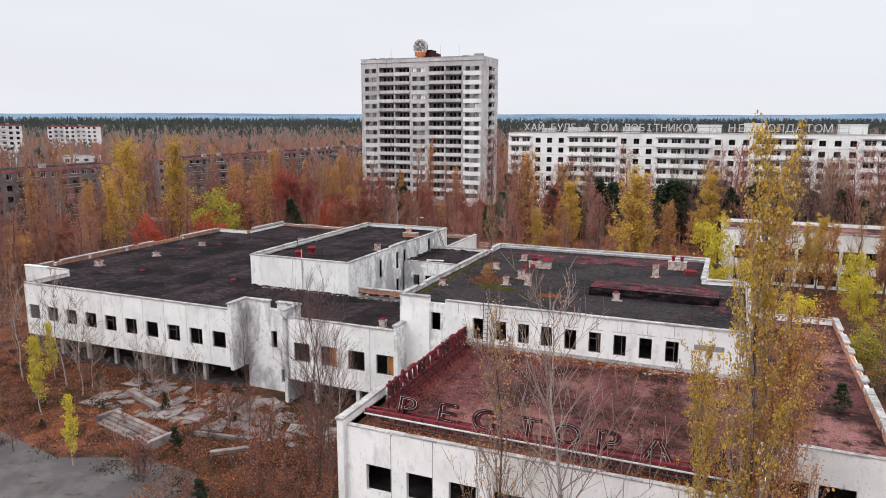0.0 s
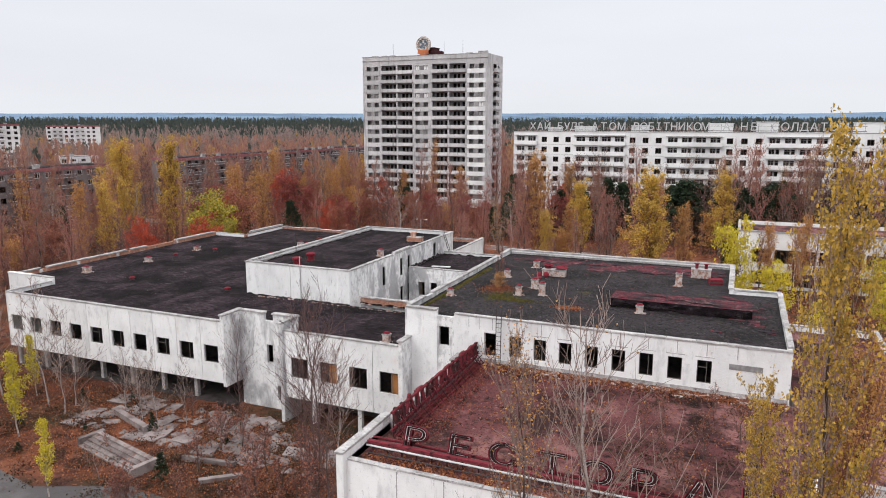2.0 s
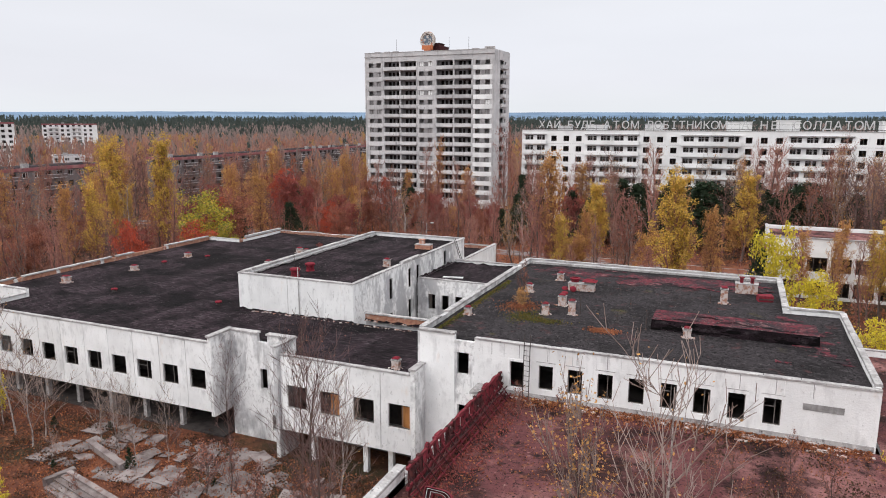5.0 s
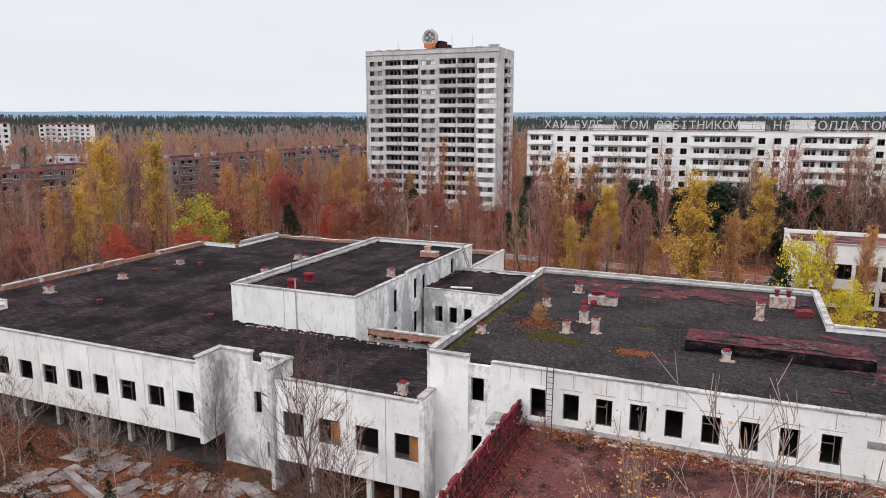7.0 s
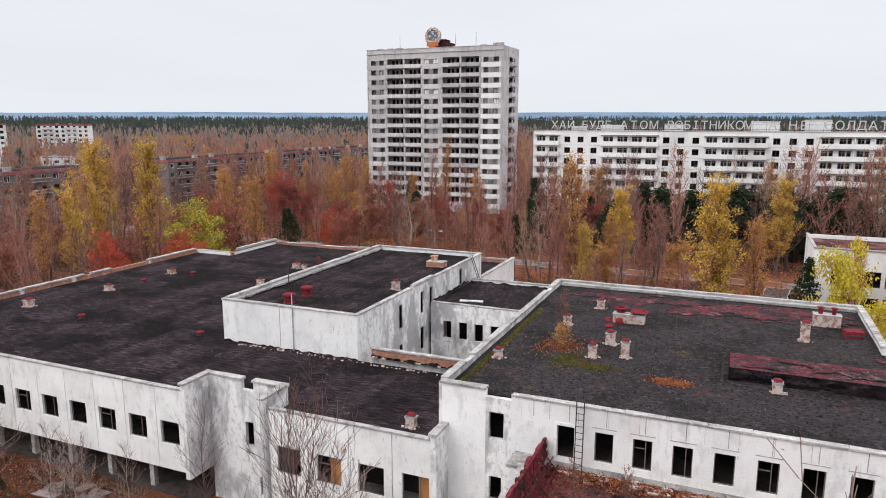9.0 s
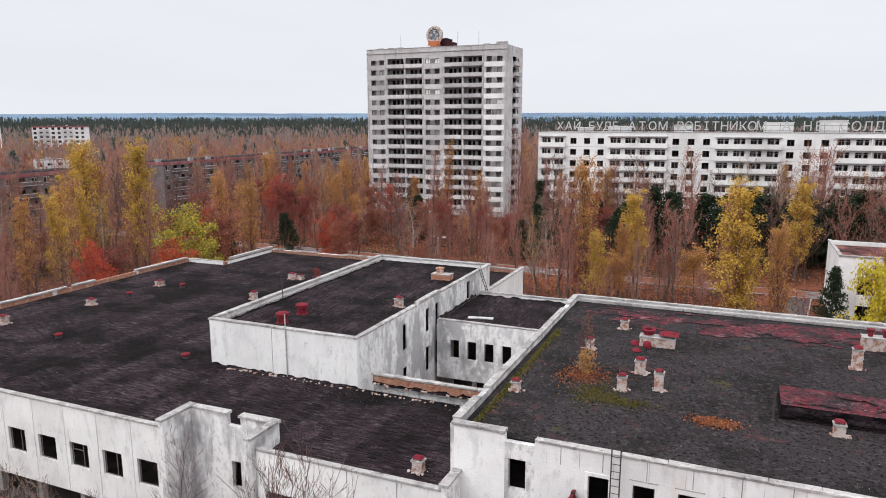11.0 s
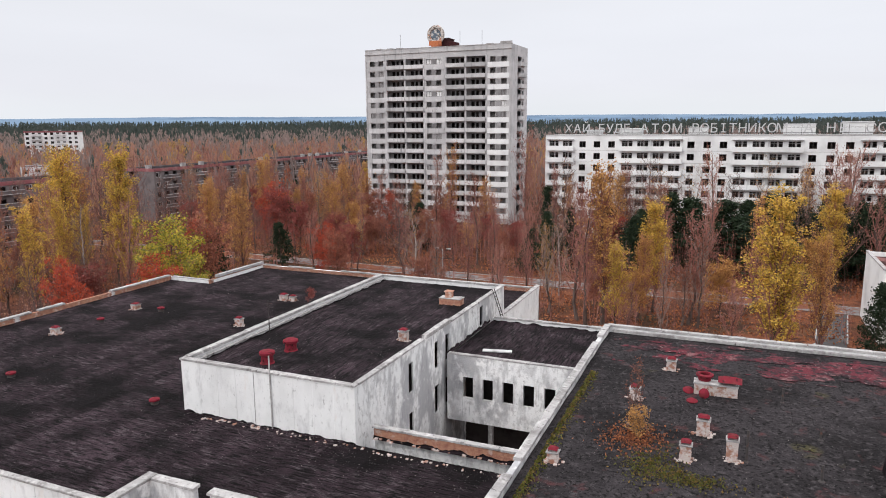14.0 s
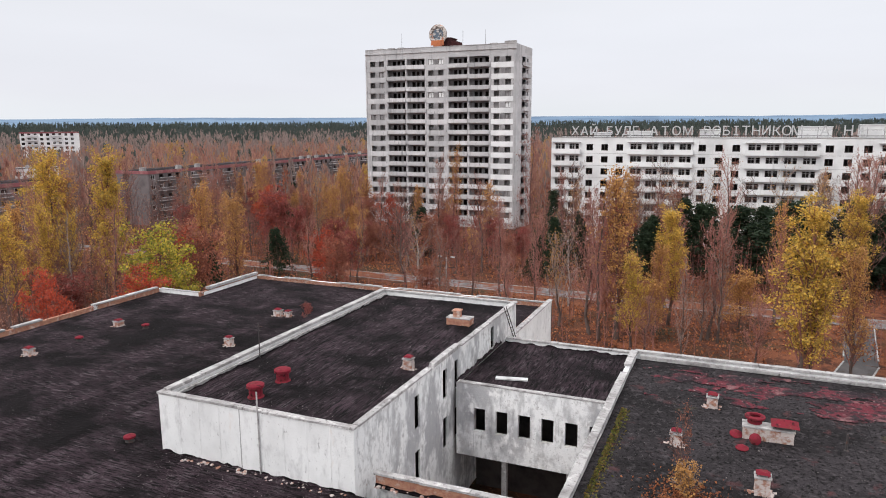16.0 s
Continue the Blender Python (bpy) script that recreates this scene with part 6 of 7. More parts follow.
LABELS = {"bare": ("tree", "nearly bare reddish-brown autumn tree in the wood"), "grey": ("birch_tree", "nearly bare birch with pale bark"), "poplar": ("poplar_tree", "tall columnar poplar with yellow autumn leaves"),
          "pine": ("pine_tree", "dark green conifer among autumn trees"), "round0": ("tree", "broad russet-leaved autumn tree"), "round1": ("tree", "broad dull crimson autumn tree"), "round2": ("tree", "broad golden-leaved autumn tree"),
          "round3": ("tree", "small scarlet-leaved autumn tree"), "round4": ("tree", "round yellow-green broadleaf tree"), "round5": ("tree", "small bright yellow-leaved tree")}


def plant(key, x, y, scale=1.0, rz=None, z=0.0, wide=1.0, label="", lean=0.0):
    kind = key if key in LABELS else key[:-1]
    name, lab = LABELS[kind]
    t = thing(name, label or lab, "tree", x, y, z, random.uniform(0, 360) if rz is None else rz, lab + "s")
    if lean:
        t.matrix_basis = pose(x, y, z, 0, lean, 0) @ Matrix.Rotation(radians(rz or 0), 4, "Z")
    t.scale = (scale * wide, scale * wide, scale)
    tr, tw, crown = KINDS[key]
    trunk = part("trunk", tr, None, t)
    part("branching", tw, None, trunk)
    if crown:
        part("crown", crown, None, t)
    return t


random.seed(77)
# trees with known places
for key, x, y, s, w in (
        # before the long block
        ("poplar0", 24.2, 46.5, 1.22, 1.25), ("poplar2", 25.6, 47.6, 0.95, 1.2), ("poplar1", 4.3, 59.1, 1.34, 1.15), ("bare3", 2.2, 58.0, 1.25, 1.1), ("bare5", 0.6, 60.0, 1.1, 1.1), ("poplar2", 6.6, 55.6, 0.72, 1.3),
        ("poplar0", 9.8, 68.6, 1.0, 1.2), ("poplar1", 8.4, 63.0, 0.75, 1.2), ("bare0", 15.1, 63.7, 1.15, 1.25), ("bare1", 16.4, 62.6, 0.95, 1.1), ("bare4", -4.0, 62.0, 0.8, 1.2), ("bare3", -8.5, 66.0, 0.95, 1.0),
        ("pine0", 24.3, 104.0, 1.4, 1.9), ("pine1", 11.9, 104.0, 1.3, 1.6), ("pine2", 18.1, 108.0, 1.25, 1.9), ("pine1", 3.1, 100.0, 1.1, 1.2), ("pine0", -20.2, 125.0, 1.25, 1.1), ("pine2", 29.0, 108.0, 1.3, 1.9), ("pine0", 21.5, 112.0, 1.2, 1.4), ("pine1", 33.5, 104.0, 1.1, 1.3),
        ("poplar1", 30.0, 52.0, 0.9, 1.0), ("poplar0", 34.0, 90.0, 1.05, 1.3), ("bare5", 41.0, 92.0, 1.1, 1.3), ("bare1", 46.0, 96.0, 1.1, 1.3), ("pine0", 36.2, 58.0, 0.86, 0.9), ("round5", 37.3, 29.9, 1.55, 0.62), ("round5", 42.0, 33.0, 1.0, 0.8), ("round5", 46.5, 22.0, 0.8, 1.0),
        # before the tower
        ("bare2", -33.4, 74.0, 1.08, 1.3), ("grey1", -31.0, 73.0, 0.9, 1.5), ("bare4", -43.9, 76.0, 0.62, 1.4), ("bare5", -43.8, 112.0, 1.25, 0.8), ("poplar3", -40.4, 112.0, 1.36, 0.8), ("poplar3", -30.8, 110.0, 0.95, 1.5), ("bare3", -26.5, 128.0, 1.6, 1.0),
        ("round1", -56.0, 88.5, 0.92, 1.0), ("bare0", -20.0, 70.0, 0.9, 1.1), ("bare3", -16.5, 74.0, 1.0, 1.0), ("bare1", -24.5, 68.0, 0.8, 1.2), ("bare5", -50.0, 70.0, 0.75, 1.2), ("poplar3", -70.8, 120.0, 1.1, 1.5), ("poplar3", -66.5, 118.0, 0.9, 1.5),
        # left wood
        ("round4", -52.2, 38.4, 1.5, 1.1), ("round4", -47.6, 36.4, 1.02, 1.15), ("round3", -52.6, 22.6, 1.15, 0.75), ("round3", -49.2, 32.6, 1.02, 1.1), ("round0", -51.0, 45.0, 1.4, 0.85), ("round3", -64.0, 56.0, 1.1, 1.0),
        ("poplar0", -66.8, 43.8, 1.46, 0.95), ("poplar3", -69.4, 45.0, 1.2, 1.1), ("poplar2", -86.0, 49.0, 1.42, 1.1), ("poplar2", -92.0, 52.0, 1.35, 1.1), ("poplar1", -89.0, 54.0, 1.25, 1.2), ("poplar1", -63.0, 60.0, 1.1, 1.1), ("poplar1", -55.0, 57.0, 1.05, 1.1),
        ("poplar3", -93.8, 95.0, 0.95, 1.5), ("poplar3", -71.4, 75.0, 0.9, 1.3), ("round1", -79.0, 100.0, 1.3, 1.1), ("round1", -97.0, 92.0, 1.0, 1.3), ("round3", -84.0, 104.0, 1.3, 1.0), ("pine1", -61.2, 76.6, 0.86, 1.25), ("poplar1", -58.0, 92.0, 0.95, 1.3)):
    plant(key, x, y, s, wide=w)


def blocked(x, y):
    if -48 < x < 52 and -33 < y < 44:
        return True
    if abs(y - 81.5) < 4.5 and x < 62:
        return True
    if TX0 - 2 < x < TX1 + 2 and TY0 - 2 < y < TY1 + 2 or BX0 - 2 < x < BX1 and BY - 2.5 < y < BY + 16:
        return True
    if 35 < x < 94 and 61 < y < 80 or -148 < x < -129 and (12 < y < 92 or 115 < y < 251):
        return True
    return 22 < x < 36 and 30 < y < 61


def clearing(x, y):
    """The open leaf-strewn strips on both sides of the road."""
    return -62 < x < 40 and 42 < y < 92 or -125 < x < -60 and 58 < y < 84



rg = random.Random(31)
mix = ["bare0"] * 6 + ["bare1"] * 6 + ["bare2"] * 6 + ["bare3"] * 6 + ["bare4"] * 4 + ["bare5"] * 6 + ["grey0", "grey1"] * 2 + ["poplar0", "poplar1", "poplar1", "poplar2", "poplar3", "poplar3"] + ["poplar1", "poplar3"] * 2 + ["round0"] * 4 + ["round1"] * 4 + ["round2"] * 4 + ["pine0", "pine1", "pine2"]
count = 0
spots = []
while count < 190:
    z = rg.random()
    if z < 0.50:
        x, y = rg.uniform(-128, 34), rg.uniform(50, 128)
    elif z < 0.78:
        x, y = rg.uniform(-128, -50), rg.uniform(-25, 62)
    elif z < 0.92:
        x, y = rg.uniform(-130, -82), rg.uniform(120, 190)
    else:
        x, y = rg.uniform(53, 88), rg.uniform(-20, 128)
    if blocked(x, y) or clearing(x, y) and rg.random() < 0.72 or x < -94 and 5 < y < 112 and rg.random() < 0.6 or any((x - a) ** 2 + (y - b) ** 2 < 9 for a, b in spots):
        continue
    spots.append((x, y))
    k = rg.choice(mix)
    plant(k, x, y, rg.uniform(0.75, 1.12), wide=rg.uniform(0.85, 1.15))
    count += 1

# near trees in front
kind_of("nearpoplar", seed=201, height=23.5, form="column", leaf=None, bark=BARK, leaves=YELLOW, size=0.18, n_leaves=10500, twig=TWIGGREY, limbs=28, depth=2, kids=2, rad=0.2, rmin=0.01, loose=0.6)
kind_of("nearpoplar_thin", seed=202, height=19.0, form="column", leaf=None, bark=BARK, leaves=GOLD, size=0.16, n_leaves=4200, twig=TWIG, limbs=30, depth=2, kids=2, rad=0.16, rmin=0.012)
kind_of("nearbare_a", seed=203, height=19.5, form="bare", leaf=None, bark=BIRCHBARK, leaves=GOLD, size=0.12, n_leaves=120, twig=TWIGGREY, limbs=24, depth=2, kids=2, rad=0.16, rmin=0.012)
kind_of("nearbare_b", seed=204, height=19.0, form="column", leaf=None, bark=BARK, leaves=GOLD, size=0.14, n_leaves=1400, twig=TWIGGREY, limbs=34, depth=2, kids=2, rad=0.12, rmin=0.012)
kind_of("nearbare_c", seed=205, height=20.5, form="bare", leaf=None, bark=BARK, leaves=ORANGE, size=0.10, n_leaves=150, twig=TWIGDARK, limbs=24, depth=2, kids=2, rad=0.14, spread=0.14, rmin=0.012)
kind_of("thinbirch", seed=206, height=11.0, form="bare", leaf=None, bark=BIRCHBARK, leaves=GOLD, size=0.12, n_leaves=80, twig=TWIGGREY, limbs=16, depth=2, kids=2, rad=0.07, rmin=0.012)
kind_of("yellowbirch", seed=207, height=8.0, form="column", leaf=None, bark=BIRCHBARK, leaves=LEMON, size=0.16, n_leaves=2600, twig=TWIGGREY, limbs=26, depth=1, kids=3, rad=0.07, rmin=0.012)
kind_of("redshrub", seed=208, height=4.2, form="bare", leaf=None, bark=BARK, leaves=ORANGE, size=0.10, n_leaves=420, twig=TWIGDARK, limbs=11, depth=2, kids=2, rad=0.05, first=0.02, rmin=0.012)
kind_of("greenshrub", seed=209, height=2.6, form="cone", leaf=None, bark=BARK, leaves=PINE, size=0.12, n_leaves=1600, twig=TWIG, limbs=26, depth=1, kids=2, rad=0.04, rmin=0.012)
kind_of("redbush", seed=210, height=1.5, form="round", leaf=None, bark=BARK, leaves=DULLRED, size=0.09, n_leaves=900, twig=TWIG, limbs=14, depth=1, kids=3, rad=0.03, first=0.05, rmin=0.012, loose=1.6)
kind_of("goldbush", seed=211, height=1.6, form="round", leaf=None, bark=BARK, leaves=GOLD, size=0.10, n_leaves=1100, twig=TWIGGREY, limbs=16, depth=1, kids=3, rad=0.03, first=0.05, rmin=0.012, loose=1.8)
for key, name, lab in (("goldbush", "shrub", "small golden-leaved bush"), ("redbush", "shrub", "small crimson bush"), ("nearpoplar", "poplar_tree", "tall yellow-leaved poplar standing before the annex"), ("nearpoplar_thin", "poplar_tree", "slender half-bare poplar with golden leaves"), ("nearbare_a", "birch_tree", "bare pale-barked tree with spreading limbs"),
                       ("nearbare_b", "poplar_tree", "slender upright tree with few golden leaves"), ("nearbare_c", "tree", "tall bare tree with reddish-brown twigs"), ("thinbirch", "birch_tree", "thin bare white-barked birch"),
                       ("yellowbirch", "birch_tree", "small birch with bright yellow leaves"), ("redshrub", "shrub", "dense bare shrub of russet twigs"), ("greenshrub", "shrub", "small dark green conifer shrub")):
    LABELS[key] = (name, lab)
for key, x, y, s, w in (("nearpoplar", 38.9, -31.9, 0.70, 0.66), ("nearpoplar_thin", 42.8, -31.0, 1.0, 1.0), ("nearpoplar_thin", 43.6, -24.5, 0.85, 1.0), ("nearbare_a", 31.9, -31.6, 1.0, 1.0), ("nearbare_b", 28.0, -31.6, 0.92, 1.0), ("nearbare_c", 12.0, -25.0, 0.84, 0.8),
                        ("nearbare_c", 9.3, -21.0, 0.72, 0.9), ("nearbare_c", 14.2, -26.8, 0.66, 0.8), ("nearbare_c", 6.3, -18.0, 0.62, 0.8), ("nearbare_c", -3.5, -14.0, 0.5, 0.8), ("thinbirch", 8.5, -16.5, 0.9, 1.0), ("thinbirch", -24.0, -17.5, 1.1, 1.0), ("thinbirch", -20.5, -18.5, 0.95, 1.0), ("thinbirch", -30.0, -18.0, 1.1, 1.0),
                        ("thinbirch", -36.0, -17.0, 1.15, 1.0), ("thinbirch", -33.0, -20.5, 1.0, 1.0), ("thinbirch", -12.5, -16.8, 0.62, 0.8), ("thinbirch", -10.2, -17.2, 0.65, 0.8), ("thinbirch", -8.0, -16.0, 0.6, 0.8), ("yellowbirch", -20.0, -23.5, 0.95, 1.0), ("yellowbirch", -27.0, -16.5, 0.8, 0.9),
                        ("yellowbirch", -8.5, -29.5, 0.75, 0.8), ("redshrub", 6.0, -24.0, 1.2, 1.3), ("redshrub", 9.5, -22.0, 1.25, 1.3), ("redshrub", 12.0, -25.5, 1.2, 1.3), ("redshrub", 4.0, -20.0, 0.9, 1.2), ("redshrub", 8.0, -27.5, 1.2, 1.3),
                        ("redshrub", 14.5, -22.5, 1.3, 1.2), ("redshrub", -33.0, -24.0, 1.0, 1.2), ("redshrub", -38.0, -19.0, 1.2, 1.3), ("greenshrub", -2.5, -24.5, 1.0, 1.0), ("greenshrub", -9.8, -18.2, 0.8, 0.9), ("greenshrub", 5.5, -30.5, 1.0, 1.4),
                        ("nearbare_c", -42.0, -16.0, 0.75, 1.0), ("nearbare_c", -48.0, -12.0, 0.8, 1.0), ("nearbare_c", -50.5, -18.0, 0.8, 1.0), ("thinbirch", -44.0, -22.0, 1.2, 1.0), ("nearbare_c", -54.0, -8.0, 0.8, 1.0)):
    plant(key, x, y, s, wide=w)
plant("nearpoplar", 40.1, -31.6, 1.12, rz=40, wide=0.66, lean=2.6)
rg = random.Random(91)
for _ in range(34):
    x, y = rg.uniform(-82, -48), rg.uniform(-34, 4)
    plant(rg.choice(("nearbare_c", "nearbare_c", "thinbirch", "redshrub", "nearbare_b")), x, y, rg.uniform(0.6, 0.9), wide=rg.uniform(0.9, 1.2))
for _ in range(14):
    x, y = rg.uniform(-46, -14), rg.uniform(-34, -14)
    plant(rg.choice(("thinbirch", "redshrub", "redshrub")), x, y, rg.uniform(0.5, 0.9), wide=rg.uniform(0.9, 1.2))
for x, y, k, s in ((42, 57, "poplar1", 0.72), (47, 58, "poplar1", 0.8), (52, 56, "poplar0", 0.8), (57, 58, "bare4", 0.9), (61, 55, "poplar1", 0.85), (50, 52, "poplar2", 0.75), (53, 50, "poplar1", 0.8), (64, 50, "poplar0", 0.85), (56, 48, "round5", 0.9), (60, 54, "poplar3", 0.9), (68, 56, "bare1", 0.9),
                   (47, 40, "bare5", 0.8), (55, 36, "round5", 0.8), (58, 28, "round4", 0.7), (53, 14, "round4", 0.7), (54, 4, "bare2", 0.7), (41, 58, "bare1", 0.75), (45, 48, "poplar3", 0.75)):
    plant(k, x, y, s)
for _ in range(20):
    x, y = rg.uniform(-127, -94), rg.uniform(36, 118)
    plant(rg.choice(("bare1", "bare3", "bare5", "bare5", "bare2")), x, y, rg.uniform(1.0, 1.35), wide=rg.uniform(0.8, 1.05))
for _ in range(22):
    x, y = rg.uniform(-3, 16), rg.uniform(-34, -17)
    plant("redshrub", x, y, rg.uniform(0.6, 1.0), wide=rg.uniform(1.1, 1.5))
for _ in range(62):
    x, y = rg.uniform(-14, 98), rg.uniform(90, 127)
    plant(rg.choice(("pine0", "bare5", "bare3", "bare2", "bare1", "grey0", "bare2", "bare5", "bare4")), x, y, rg.uniform(1.0, 1.4), wide=rg.uniform(0.9, 1.2))
for _ in range(24):
    x, y = rg.uniform(-70, 8), rg.choice((rg.uniform(60, 76), rg.uniform(90, 126), rg.uniform(90, 126)))
    plant(rg.choice(("round0", "round1", "round1", "round3", "round2", "round0")), x, y, rg.uniform(0.6, 1.1), wide=rg.uniform(0.8, 1.1))
for _ in range(30):
    x, y = rg.uniform(-34, 4), rg.uniform(-29, -12.5)
    plant(rg.choice(("redshrub", "redshrub", "thinbirch", "greenshrub")), x, y, rg.uniform(0.3, 0.62), wide=rg.uniform(1.0, 1.4))
for _ in range(46):
    x, y = rg.uniform(-122, -62), rg.uniform(-4, 54)
    plant(rg.choice(("bare3", "bare0", "bare5", "round0", "round2", "round1", "bare1")), x, y, rg.uniform(0.5, 0.85), wide=rg.uniform(1.1, 1.5))
for _ in range(30):
    x, y = rg.uniform(27, 84), rg.uniform(97, 127)
    plant(rg.choice(("pine0", "pine1", "pine2", "bare2", "bare5", "bare2")), x, y, rg.uniform(1.05, 1.4), wide=rg.uniform(1.2, 1.7))
for _ in range(16):
    x, y = rg.uniform(-40, 34), rg.choice((rg.uniform(46, 76), rg.uniform(86, 92)))
    if not blocked(x, y):
        plant(rg.choice(("bare3", "bare5", "round0", "bare1", "bare0")), x, y, rg.uniform(0.4, 0.65), wide=rg.uniform(1.2, 1.6))
# plants that took root on the roofs
plant("redshrub", 16.2, 1.6, 0.85, z=RZ - 0.04, wide=0.8, label="leggy golden sapling rooted in the roof felt")
for x, y, s in ((33.5, -17.5, 0.6), (36.5, -15.0, 0.6), (29.5, -20.0, 0.5), (20.5, -14.0, 0.6), (34.0, -22.5, 0.7), (36.2, -21.0, 0.75), (32.6, -19.0, 0.6), (35.0, -25.0, 0.55), (38.2, -18.0, 0.7), (23.0, -12.8, 0.5)):
    plant("redshrub", x, y, s, z=AZ - 0.05, label="russet scrub growing on the annex roof")
plant("greenshrub", 47.0, -14.0, 0.9, z=AZ - 0.04, wide=1.4, label="small yellow-green conifer growing on the annex roof")
plant("goldbush", 16.4, 0.3, 0.9, z=RZ - 0.03, wide=1.2, label="low golden bush rooted in the roof felt")
plant("redbush", -22.3, 28.6, 1.0, z=ROOF - 0.03, label="small red bush rooted beside a roof vent")


# ---- masses nobody could count ----
def scatter(name, label, category, pts, size, mat, seed):
    return tagged(part(name, cloud_mesh(name, leaf_cloud(pts, size, rng2=seed), mat), None), label, category, kind="stuff")


rs = np.random.RandomState(9)


def spots_in(n_, x0, x1, y0, y1, ok):
    out = []
    while len(out) < n_:
        x, y = rs.uniform(x0, x1), rs.uniform(y0, y1)
        if ok(x, y):
            out.append((x, y))
    return np.array(out)


def roof_litter(name, label, mat, n_, cx, cy, sx, sy, z, size, seed):
    p = np.c_[rs.normal(cx, sx, n_), rs.normal(cy, sy, n_), z + rs.uniform(0.0, 0.05, n_)]
    return scatter(name, label, "litter", p, size, mat, seed)


roof_litter("fallen_leaves", "drift of orange fallen leaves on the roof", LITTER, 900, 24.1, -4.2, 0.55, 0.3, RZ + 0.03, 0.14, 1)
roof_litter("moss_patch", "green moss patch on the roof felt", MOSS, 900, 17.5, -2.6, 0.7, 0.9, RZ + 0.03, 0.12, 2)
roof_litter("moss_patch", "green moss patch on the roof felt", MOSS, 700, 19.2, -3.4, 0.9, 0.35, RZ + 0.03, 0.12, 3)
roof_litter("fallen_leaves", "golden leaves under the roof sapling", LITTER, 900, 16.3, 0.2, 0.8, 0.9, RZ + 0.03, 0.14, 4)
p = np.c_[12.35 + np.abs(rs.normal(0, 0.25, 1800)), rs.uniform(-9.6, 9, 1800), RZ + rs.uniform(0.02, 0.08, 1800)]
scatter("moss_strip", "moss and orange leaves along the parapet", "moss", p, 0.13, MOSS, 5)
p = np.c_[rs.uniform(19, 41, 5200), RY - np.abs(rs.normal(0.2, 0.75, 5200)), AZ + rs.uniform(0.02, 0.14, 5200)]
scatter("fallen_leaves", "orange leaves drifted against the wall", "litter", p, 0.15, LITTER, 6)
p = np.c_[rs.uniform(17.7, 41.4, 5200), AY + 0.45 + np.abs(rs.normal(0, 1.0, 5200)), AZ + rs.uniform(0.02, 0.1, 5200)]
scatter("fallen_leaves", "orange leaves behind the parapet", "litter", p, 0.15, LITTER, 7)
p = np.c_[18.3 + np.abs(rs.normal(0, 1.1, 3600)), rs.uniform(-26, -10.6, 3600), AZ + rs.uniform(0.02, 0.12, 3600)]
scatter("moss_strip", "dark moss and leaves beside the sign frame", "moss", p, 0.14, DULLRED, 8)
WEED = foliage("withered_weeds", (0.05, 0.042, 0.022), (0.10, 0.05, 0.033), (0.025, 0.02, 0.015))
q = spots_in(26000, -45, 18, -33, -11.8, lambda x, y: not (x > 16.5 and y > -31) and not (y < -27 and x < -1) and (x + 45) * 0.01 + 0.25 > rs.rand() * 0.9)
scatter("fallen_leaves", "orange fallen leaves over the forecourt", "litter", np.c_[q, 0.04 + rs.uniform(0, 0.12, len(q))], 0.17, LITTER, 10)
q = spots_in(240, -44, 12, -30, -11.0, lambda x, y: not (-15 < x < 2 and -19 < y < -13 and rs.rand() < 0.6))
q = np.repeat(q, 75, axis=0) + rs.normal(scale=0.42, size=(240 * 75, 2))
scatter("weeds", "low withered weeds over the forecourt", "weeds", np.c_[q, 0.03 + np.abs(rs.normal(0, 0.2, len(q)))], 0.15, WEED, 11)
q = np.repeat(np.c_[rs.uniform(31, 41, 26), rs.uniform(-27, -12, 26)], 90, axis=0)
q = q + rs.normal(scale=0.5, size=q.shape)
q = q[(q[:, 1] < RY - 0.3) & (q[:, 0] < 41.3)]
scatter("weeds", "dry dark weeds on the annex roof", "weeds", np.c_[q, AZ + 0.03 + np.abs(rs.normal(0, 0.18, len(q)))], 0.14, WEED, 12)
q = np.repeat(np.c_[rs.uniform(19, 41, 70), rs.uniform(-28, -11, 70)], 30, axis=0)
q = q + rs.normal(scale=0.6, size=q.shape)
q = q[(q[:, 1] < RY - 0.3) & (q[:, 0] < 41.3) & (q[:, 0] > 18)]
scatter("fallen_leaves", "fallen leaves scattered on the annex roof", "litter", np.c_[q, AZ + rs.uniform(0.03, 0.1, len(q))], 0.13, LITTER, 13)
CHIP = foliage("pale_roof_chips", (0.30, 0.27, 0.26), (0.20, 0.18, 0.175), (0.12, 0.105, 0.105))
p = np.r_[np.c_[rs.uniform(-44, -14, 420), rs.uniform(-8, 30, 420), np.full(420, ROOF + 0.05)], np.c_[rs.uniform(-13, 11, 700), rs.normal(-1.2, 1.4, 700).clip(-9, -0.1), np.full(700, ROOF + 0.05)],
          np.c_[rs.uniform(12.5, 40, 420), rs.uniform(-9.8, 6.4, 420), np.full(420, RZ + 0.08)], np.c_[rs.uniform(-12.5, -0.5, 450), rs.uniform(0.6, 28, 450), np.full(450, PT - 0.46)]]
scatter("roof_debris", "scattered pale chips of render on the roofs", "debris", p, 0.06, CHIP, 21)
rg = random.Random(3)
deb = Shape()
for _ in range(150):
    x, y = rg.uniform(19, 41), RY - abs(rg.gauss(0.3, 0.5)) - 0.1
    a, b = rg.uniform(0.05, 0.3), rg.uniform(0.03, 0.1)
    deb.box(x - a, y - b, AZ, x + a, y + b, AZ + rg.uniform(0.05, 0.14), jit=0.03)
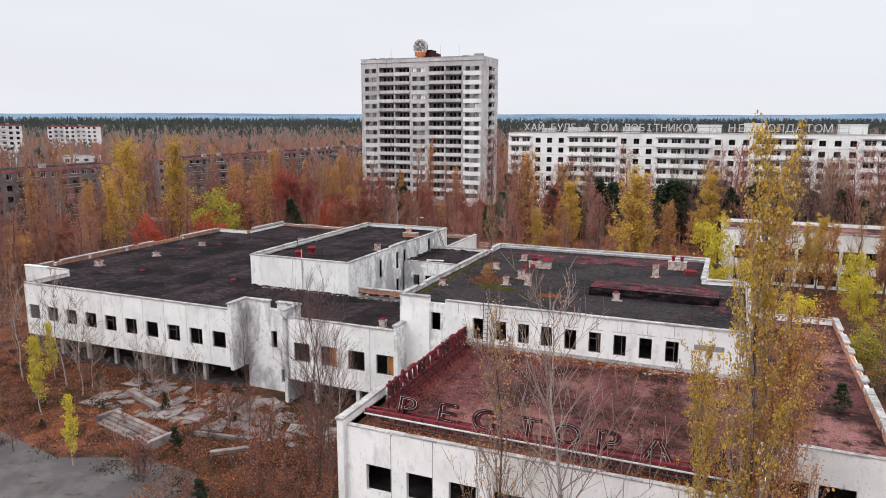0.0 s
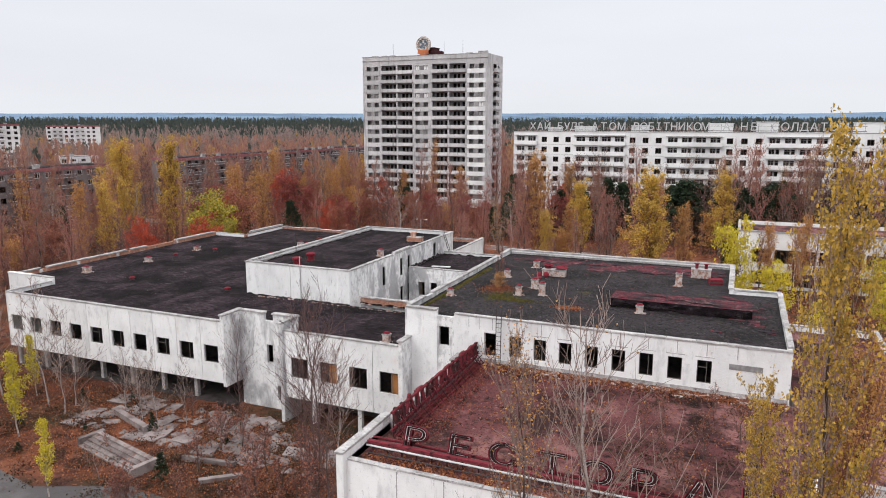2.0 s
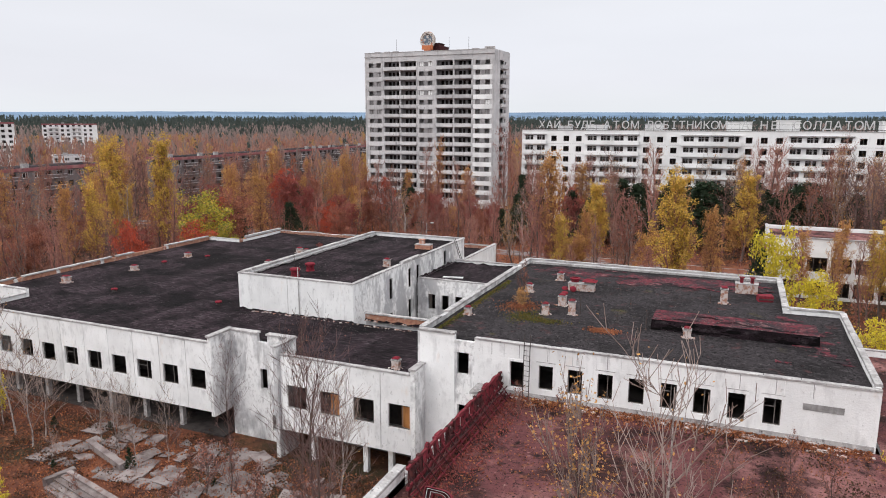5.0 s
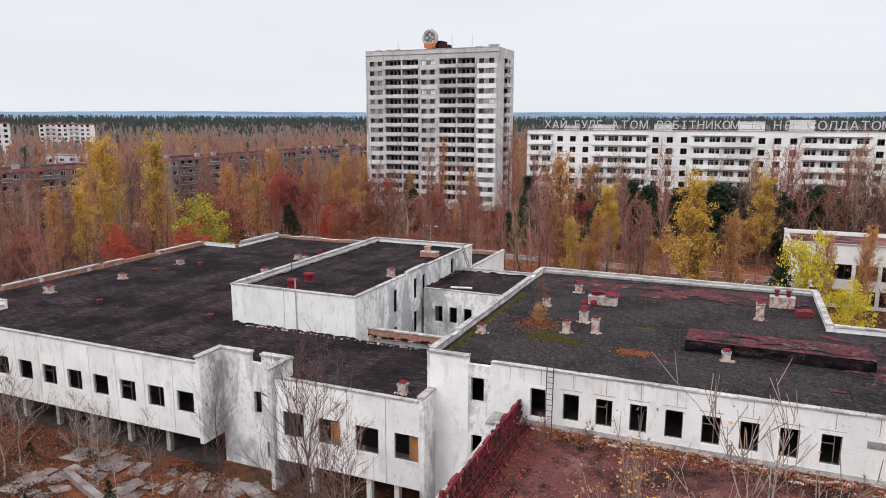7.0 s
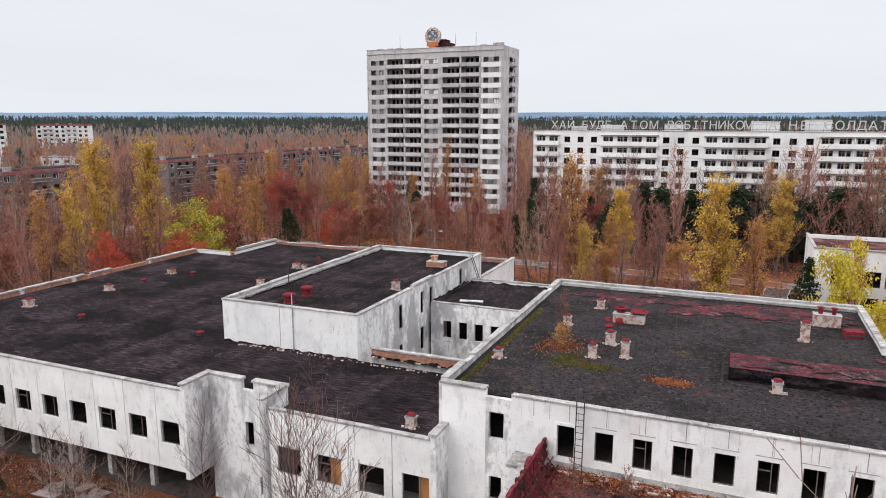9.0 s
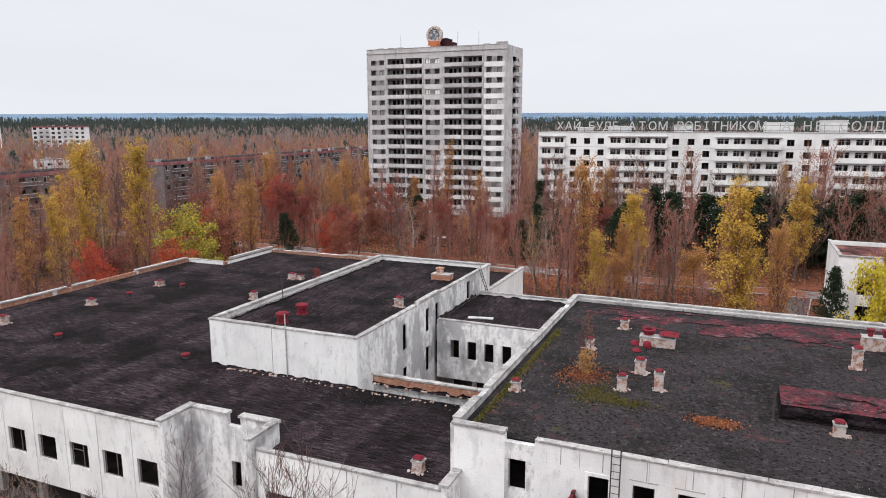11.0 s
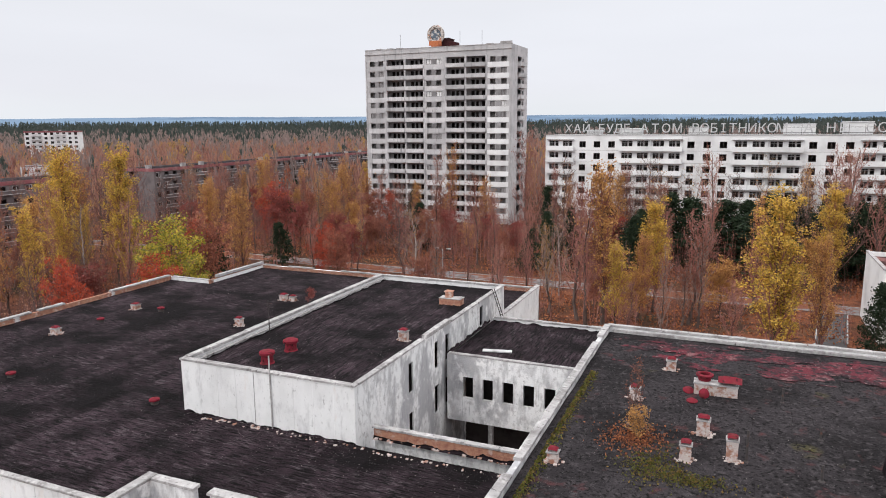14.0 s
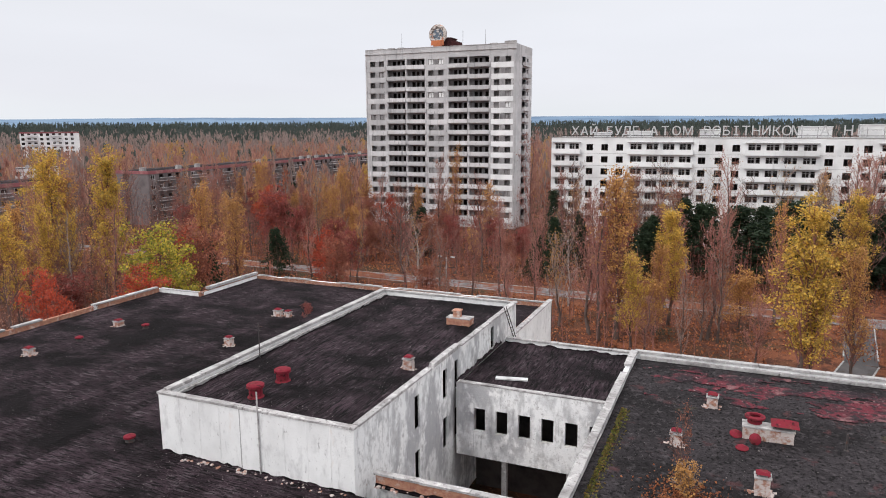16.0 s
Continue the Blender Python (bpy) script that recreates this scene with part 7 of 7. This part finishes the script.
for _ in range(160):
    x, y = rg.uniform(-12, 11), rg.choice((rg.uniform(-0.6, -0.2), rg.uniform(1.0, 1.3)))
    a = rg.uniform(0.03, 0.09)
    deb.box(x - a, y - a, ROOF, x + a, y + a, ROOF + a, jit=0.02)
tagged(part("rubble", deb, VENTBRICK), "pale crumbled render and brick rubble", "rubble", kind="stuff")


# thicket of bare saplings and undergrowth between the trees
def thicket(n_, x0, x1, y0, y1, hmin, hmax, seed):
    rg2 = random.Random(seed)
    s = Shape()
    tips = []
    for x, y in spots_in(n_, x0, x1, y0, y1, lambda a, b: not blocked(a, b) and not (clearing(a, b) and rs.rand() < 0.76)):
        h = rg2.uniform(hmin, hmax)
        top = Vector((x + rg2.gauss(0, 0.3), y + rg2.gauss(0, 0.3), h))
        s.tube((x, y, 0), top, 0.045, 0.015, 3)
        for k in range(7):
            f = rg2.uniform(0.25, 0.95)
            p = Vector((x, y, 0)).lerp(top, f)
            a = rg2.uniform(0, 6.28)
            e = p + Vector((math.cos(a) * 0.45, math.sin(a) * 0.45, 0.8)) * h * 0.22 * (1.2 - f)
            s.tube(p, e, 0.022, 0.01, 3)
            tips.append(tuple(e))
    return s, np.array(tips)


for i, (n_, x0, x1, y0, y1, m) in enumerate(((1500, -128, 36, 46, 128, ORANGE), (1300, -128, -50, -30, 60, MIXFAR), (500, 53, 92, -20, 128, ORANGE), (1500, -110, 96, 62, 129, DULLRED))):
    s, tips = thicket(n_, x0, x1, y0, y1, 2.5, 8.5, 50 + i)
    tagged(part("thicket", s, (TWIG, TWIGDARK, TWIGDARK, TWIGDARK)[i]), "thicket of bare russet saplings", "thicket", kind="stuff")
    pk = tips[rs.randint(0, len(tips), n_ * 20)] + rs.normal(scale=0.35, size=(n_ * 20, 3))
    scatter("undergrowth_leaves", "russet leaves on the saplings", "undergrowth", pk, 0.2, m, 60 + i)
q = spots_in(46000, -128, 60, 43, 128, lambda x, y: not blocked(x, y))
scatter("fallen_leaves", "orange-brown leaf litter under the trees", "litter", np.c_[q, rs.uniform(0.03, 0.2, len(q))], 0.36, LITTER, 70)


def sliver_cloud(pts, tall, broad, seed):
    """Thin upright slips that stand for the fine rising twigs of far trees."""
    rs2 = np.random.RandomState(seed)
    n_ = len(pts)
    a = rs2.normal(scale=0.22, size=(n_, 3))
    a[:, 2] = 1.0
    az = rs2.uniform(0, math.pi, n_)
    b = np.stack([np.cos(az), np.sin(az), np.zeros(n_)], 1)
    k = rs2.uniform(0.6, 1.4, (n_, 1))
    a, b = a * tall * k * 0.5, b * broad * k * 0.5
    return np.stack([pts - a, pts + b, pts + a, pts - b], 1).reshape(-1, 3)


def far_wood(name, label, n_, r0, r1, h0, h1, per, tall, broad, mat, seed, slim=0.13):
    rs2 = np.random.RandomState(seed)
    az = np.radians(rs2.uniform(-78, 34, n_))
    r = np.sqrt(rs2.uniform(r0 ** 2, r1 ** 2, n_))
    x, y = 20 + r * np.sin(az), -30 + r * np.cos(az)
    keep = ~((x > TX0 - 4) & (x < TX1 + 4) & (y < TY1 + 4)) & ~((x > BX0 - 4) & (x < BX1 + 4) & (y < BY + 18)) & ~((x < -126) & (x > -150) & (y < 252)) & ~((y < 130) & (x > -130)) & ~((x < -205) & (x > -240) & (y < 165))
    x, y = x[keep], y[keep]
    h = rs2.uniform(h0, h1, len(x))
    u = rs2.uniform(0, 1, (len(x), per))
    w = (1.08 - u) ** 0.7 * (0.3 + 0.7 * np.minimum(1, u * 4)) * h[:, None] * slim
    px = x[:, None] + rs2.normal(size=u.shape) * w
    py = y[:, None] + rs2.normal(size=u.shape) * w
    d2 = np.hypot(x, y - 60)
    pz = (0.06 + 0.94 * u) * h[:, None] + np.interp(d2, [500, 1000, 2200], [0, 4.0, 19.0])[:, None]
    pts = np.stack([px, py, pz], -1).reshape(-1, 3)
    return tagged(part(name, cloud_mesh(name, sliver_cloud(pts, tall, broad, seed), mat), None), label, "forest", kind="stuff")


far_wood("autumn_forest", "hazy brown and gold autumn woods", 1700, 190, 600, 10, 18, 70, 2.6, 0.42, MIXFAR, 301)
far_wood("autumn_forest", "rose-brown autumn woods", 1000, 190, 520, 9, 16, 70, 2.4, 0.42, ROSEFAR, 302)
far_wood("autumn_forest", "golden autumn woods", 230, 200, 620, 11, 18, 160, 1.3, 0.6, GOLDFAR, 303, 0.15)
far_wood("conifer_forest", "distant dark green conifer forest with haze grey mixed into its colour", 9000, 700, 2400, 13, 22, 14, 5.5, 2.0, PINEFAR, 304, 0.12)
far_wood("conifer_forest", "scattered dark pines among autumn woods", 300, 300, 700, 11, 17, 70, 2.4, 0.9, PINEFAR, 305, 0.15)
far_wood("autumn_forest", "distant bare brown woods with haze grey mixed into their colour", 2600, 480, 1150, 11, 19, 32, 4.0, 0.8, BROWNFAR, 306)
far_wood("autumn_forest", "bare brown woods beyond the blocks, haze grey in their colour", 1300, 170, 640, 11, 19, 60, 3.0, 0.4, BROWNFAR, 307)
far_wood("autumn_forest", "russet woods in the middle distance", 320, 180, 420, 8, 14, 120, 1.2, 0.5, ORANGE, 308, 0.17)
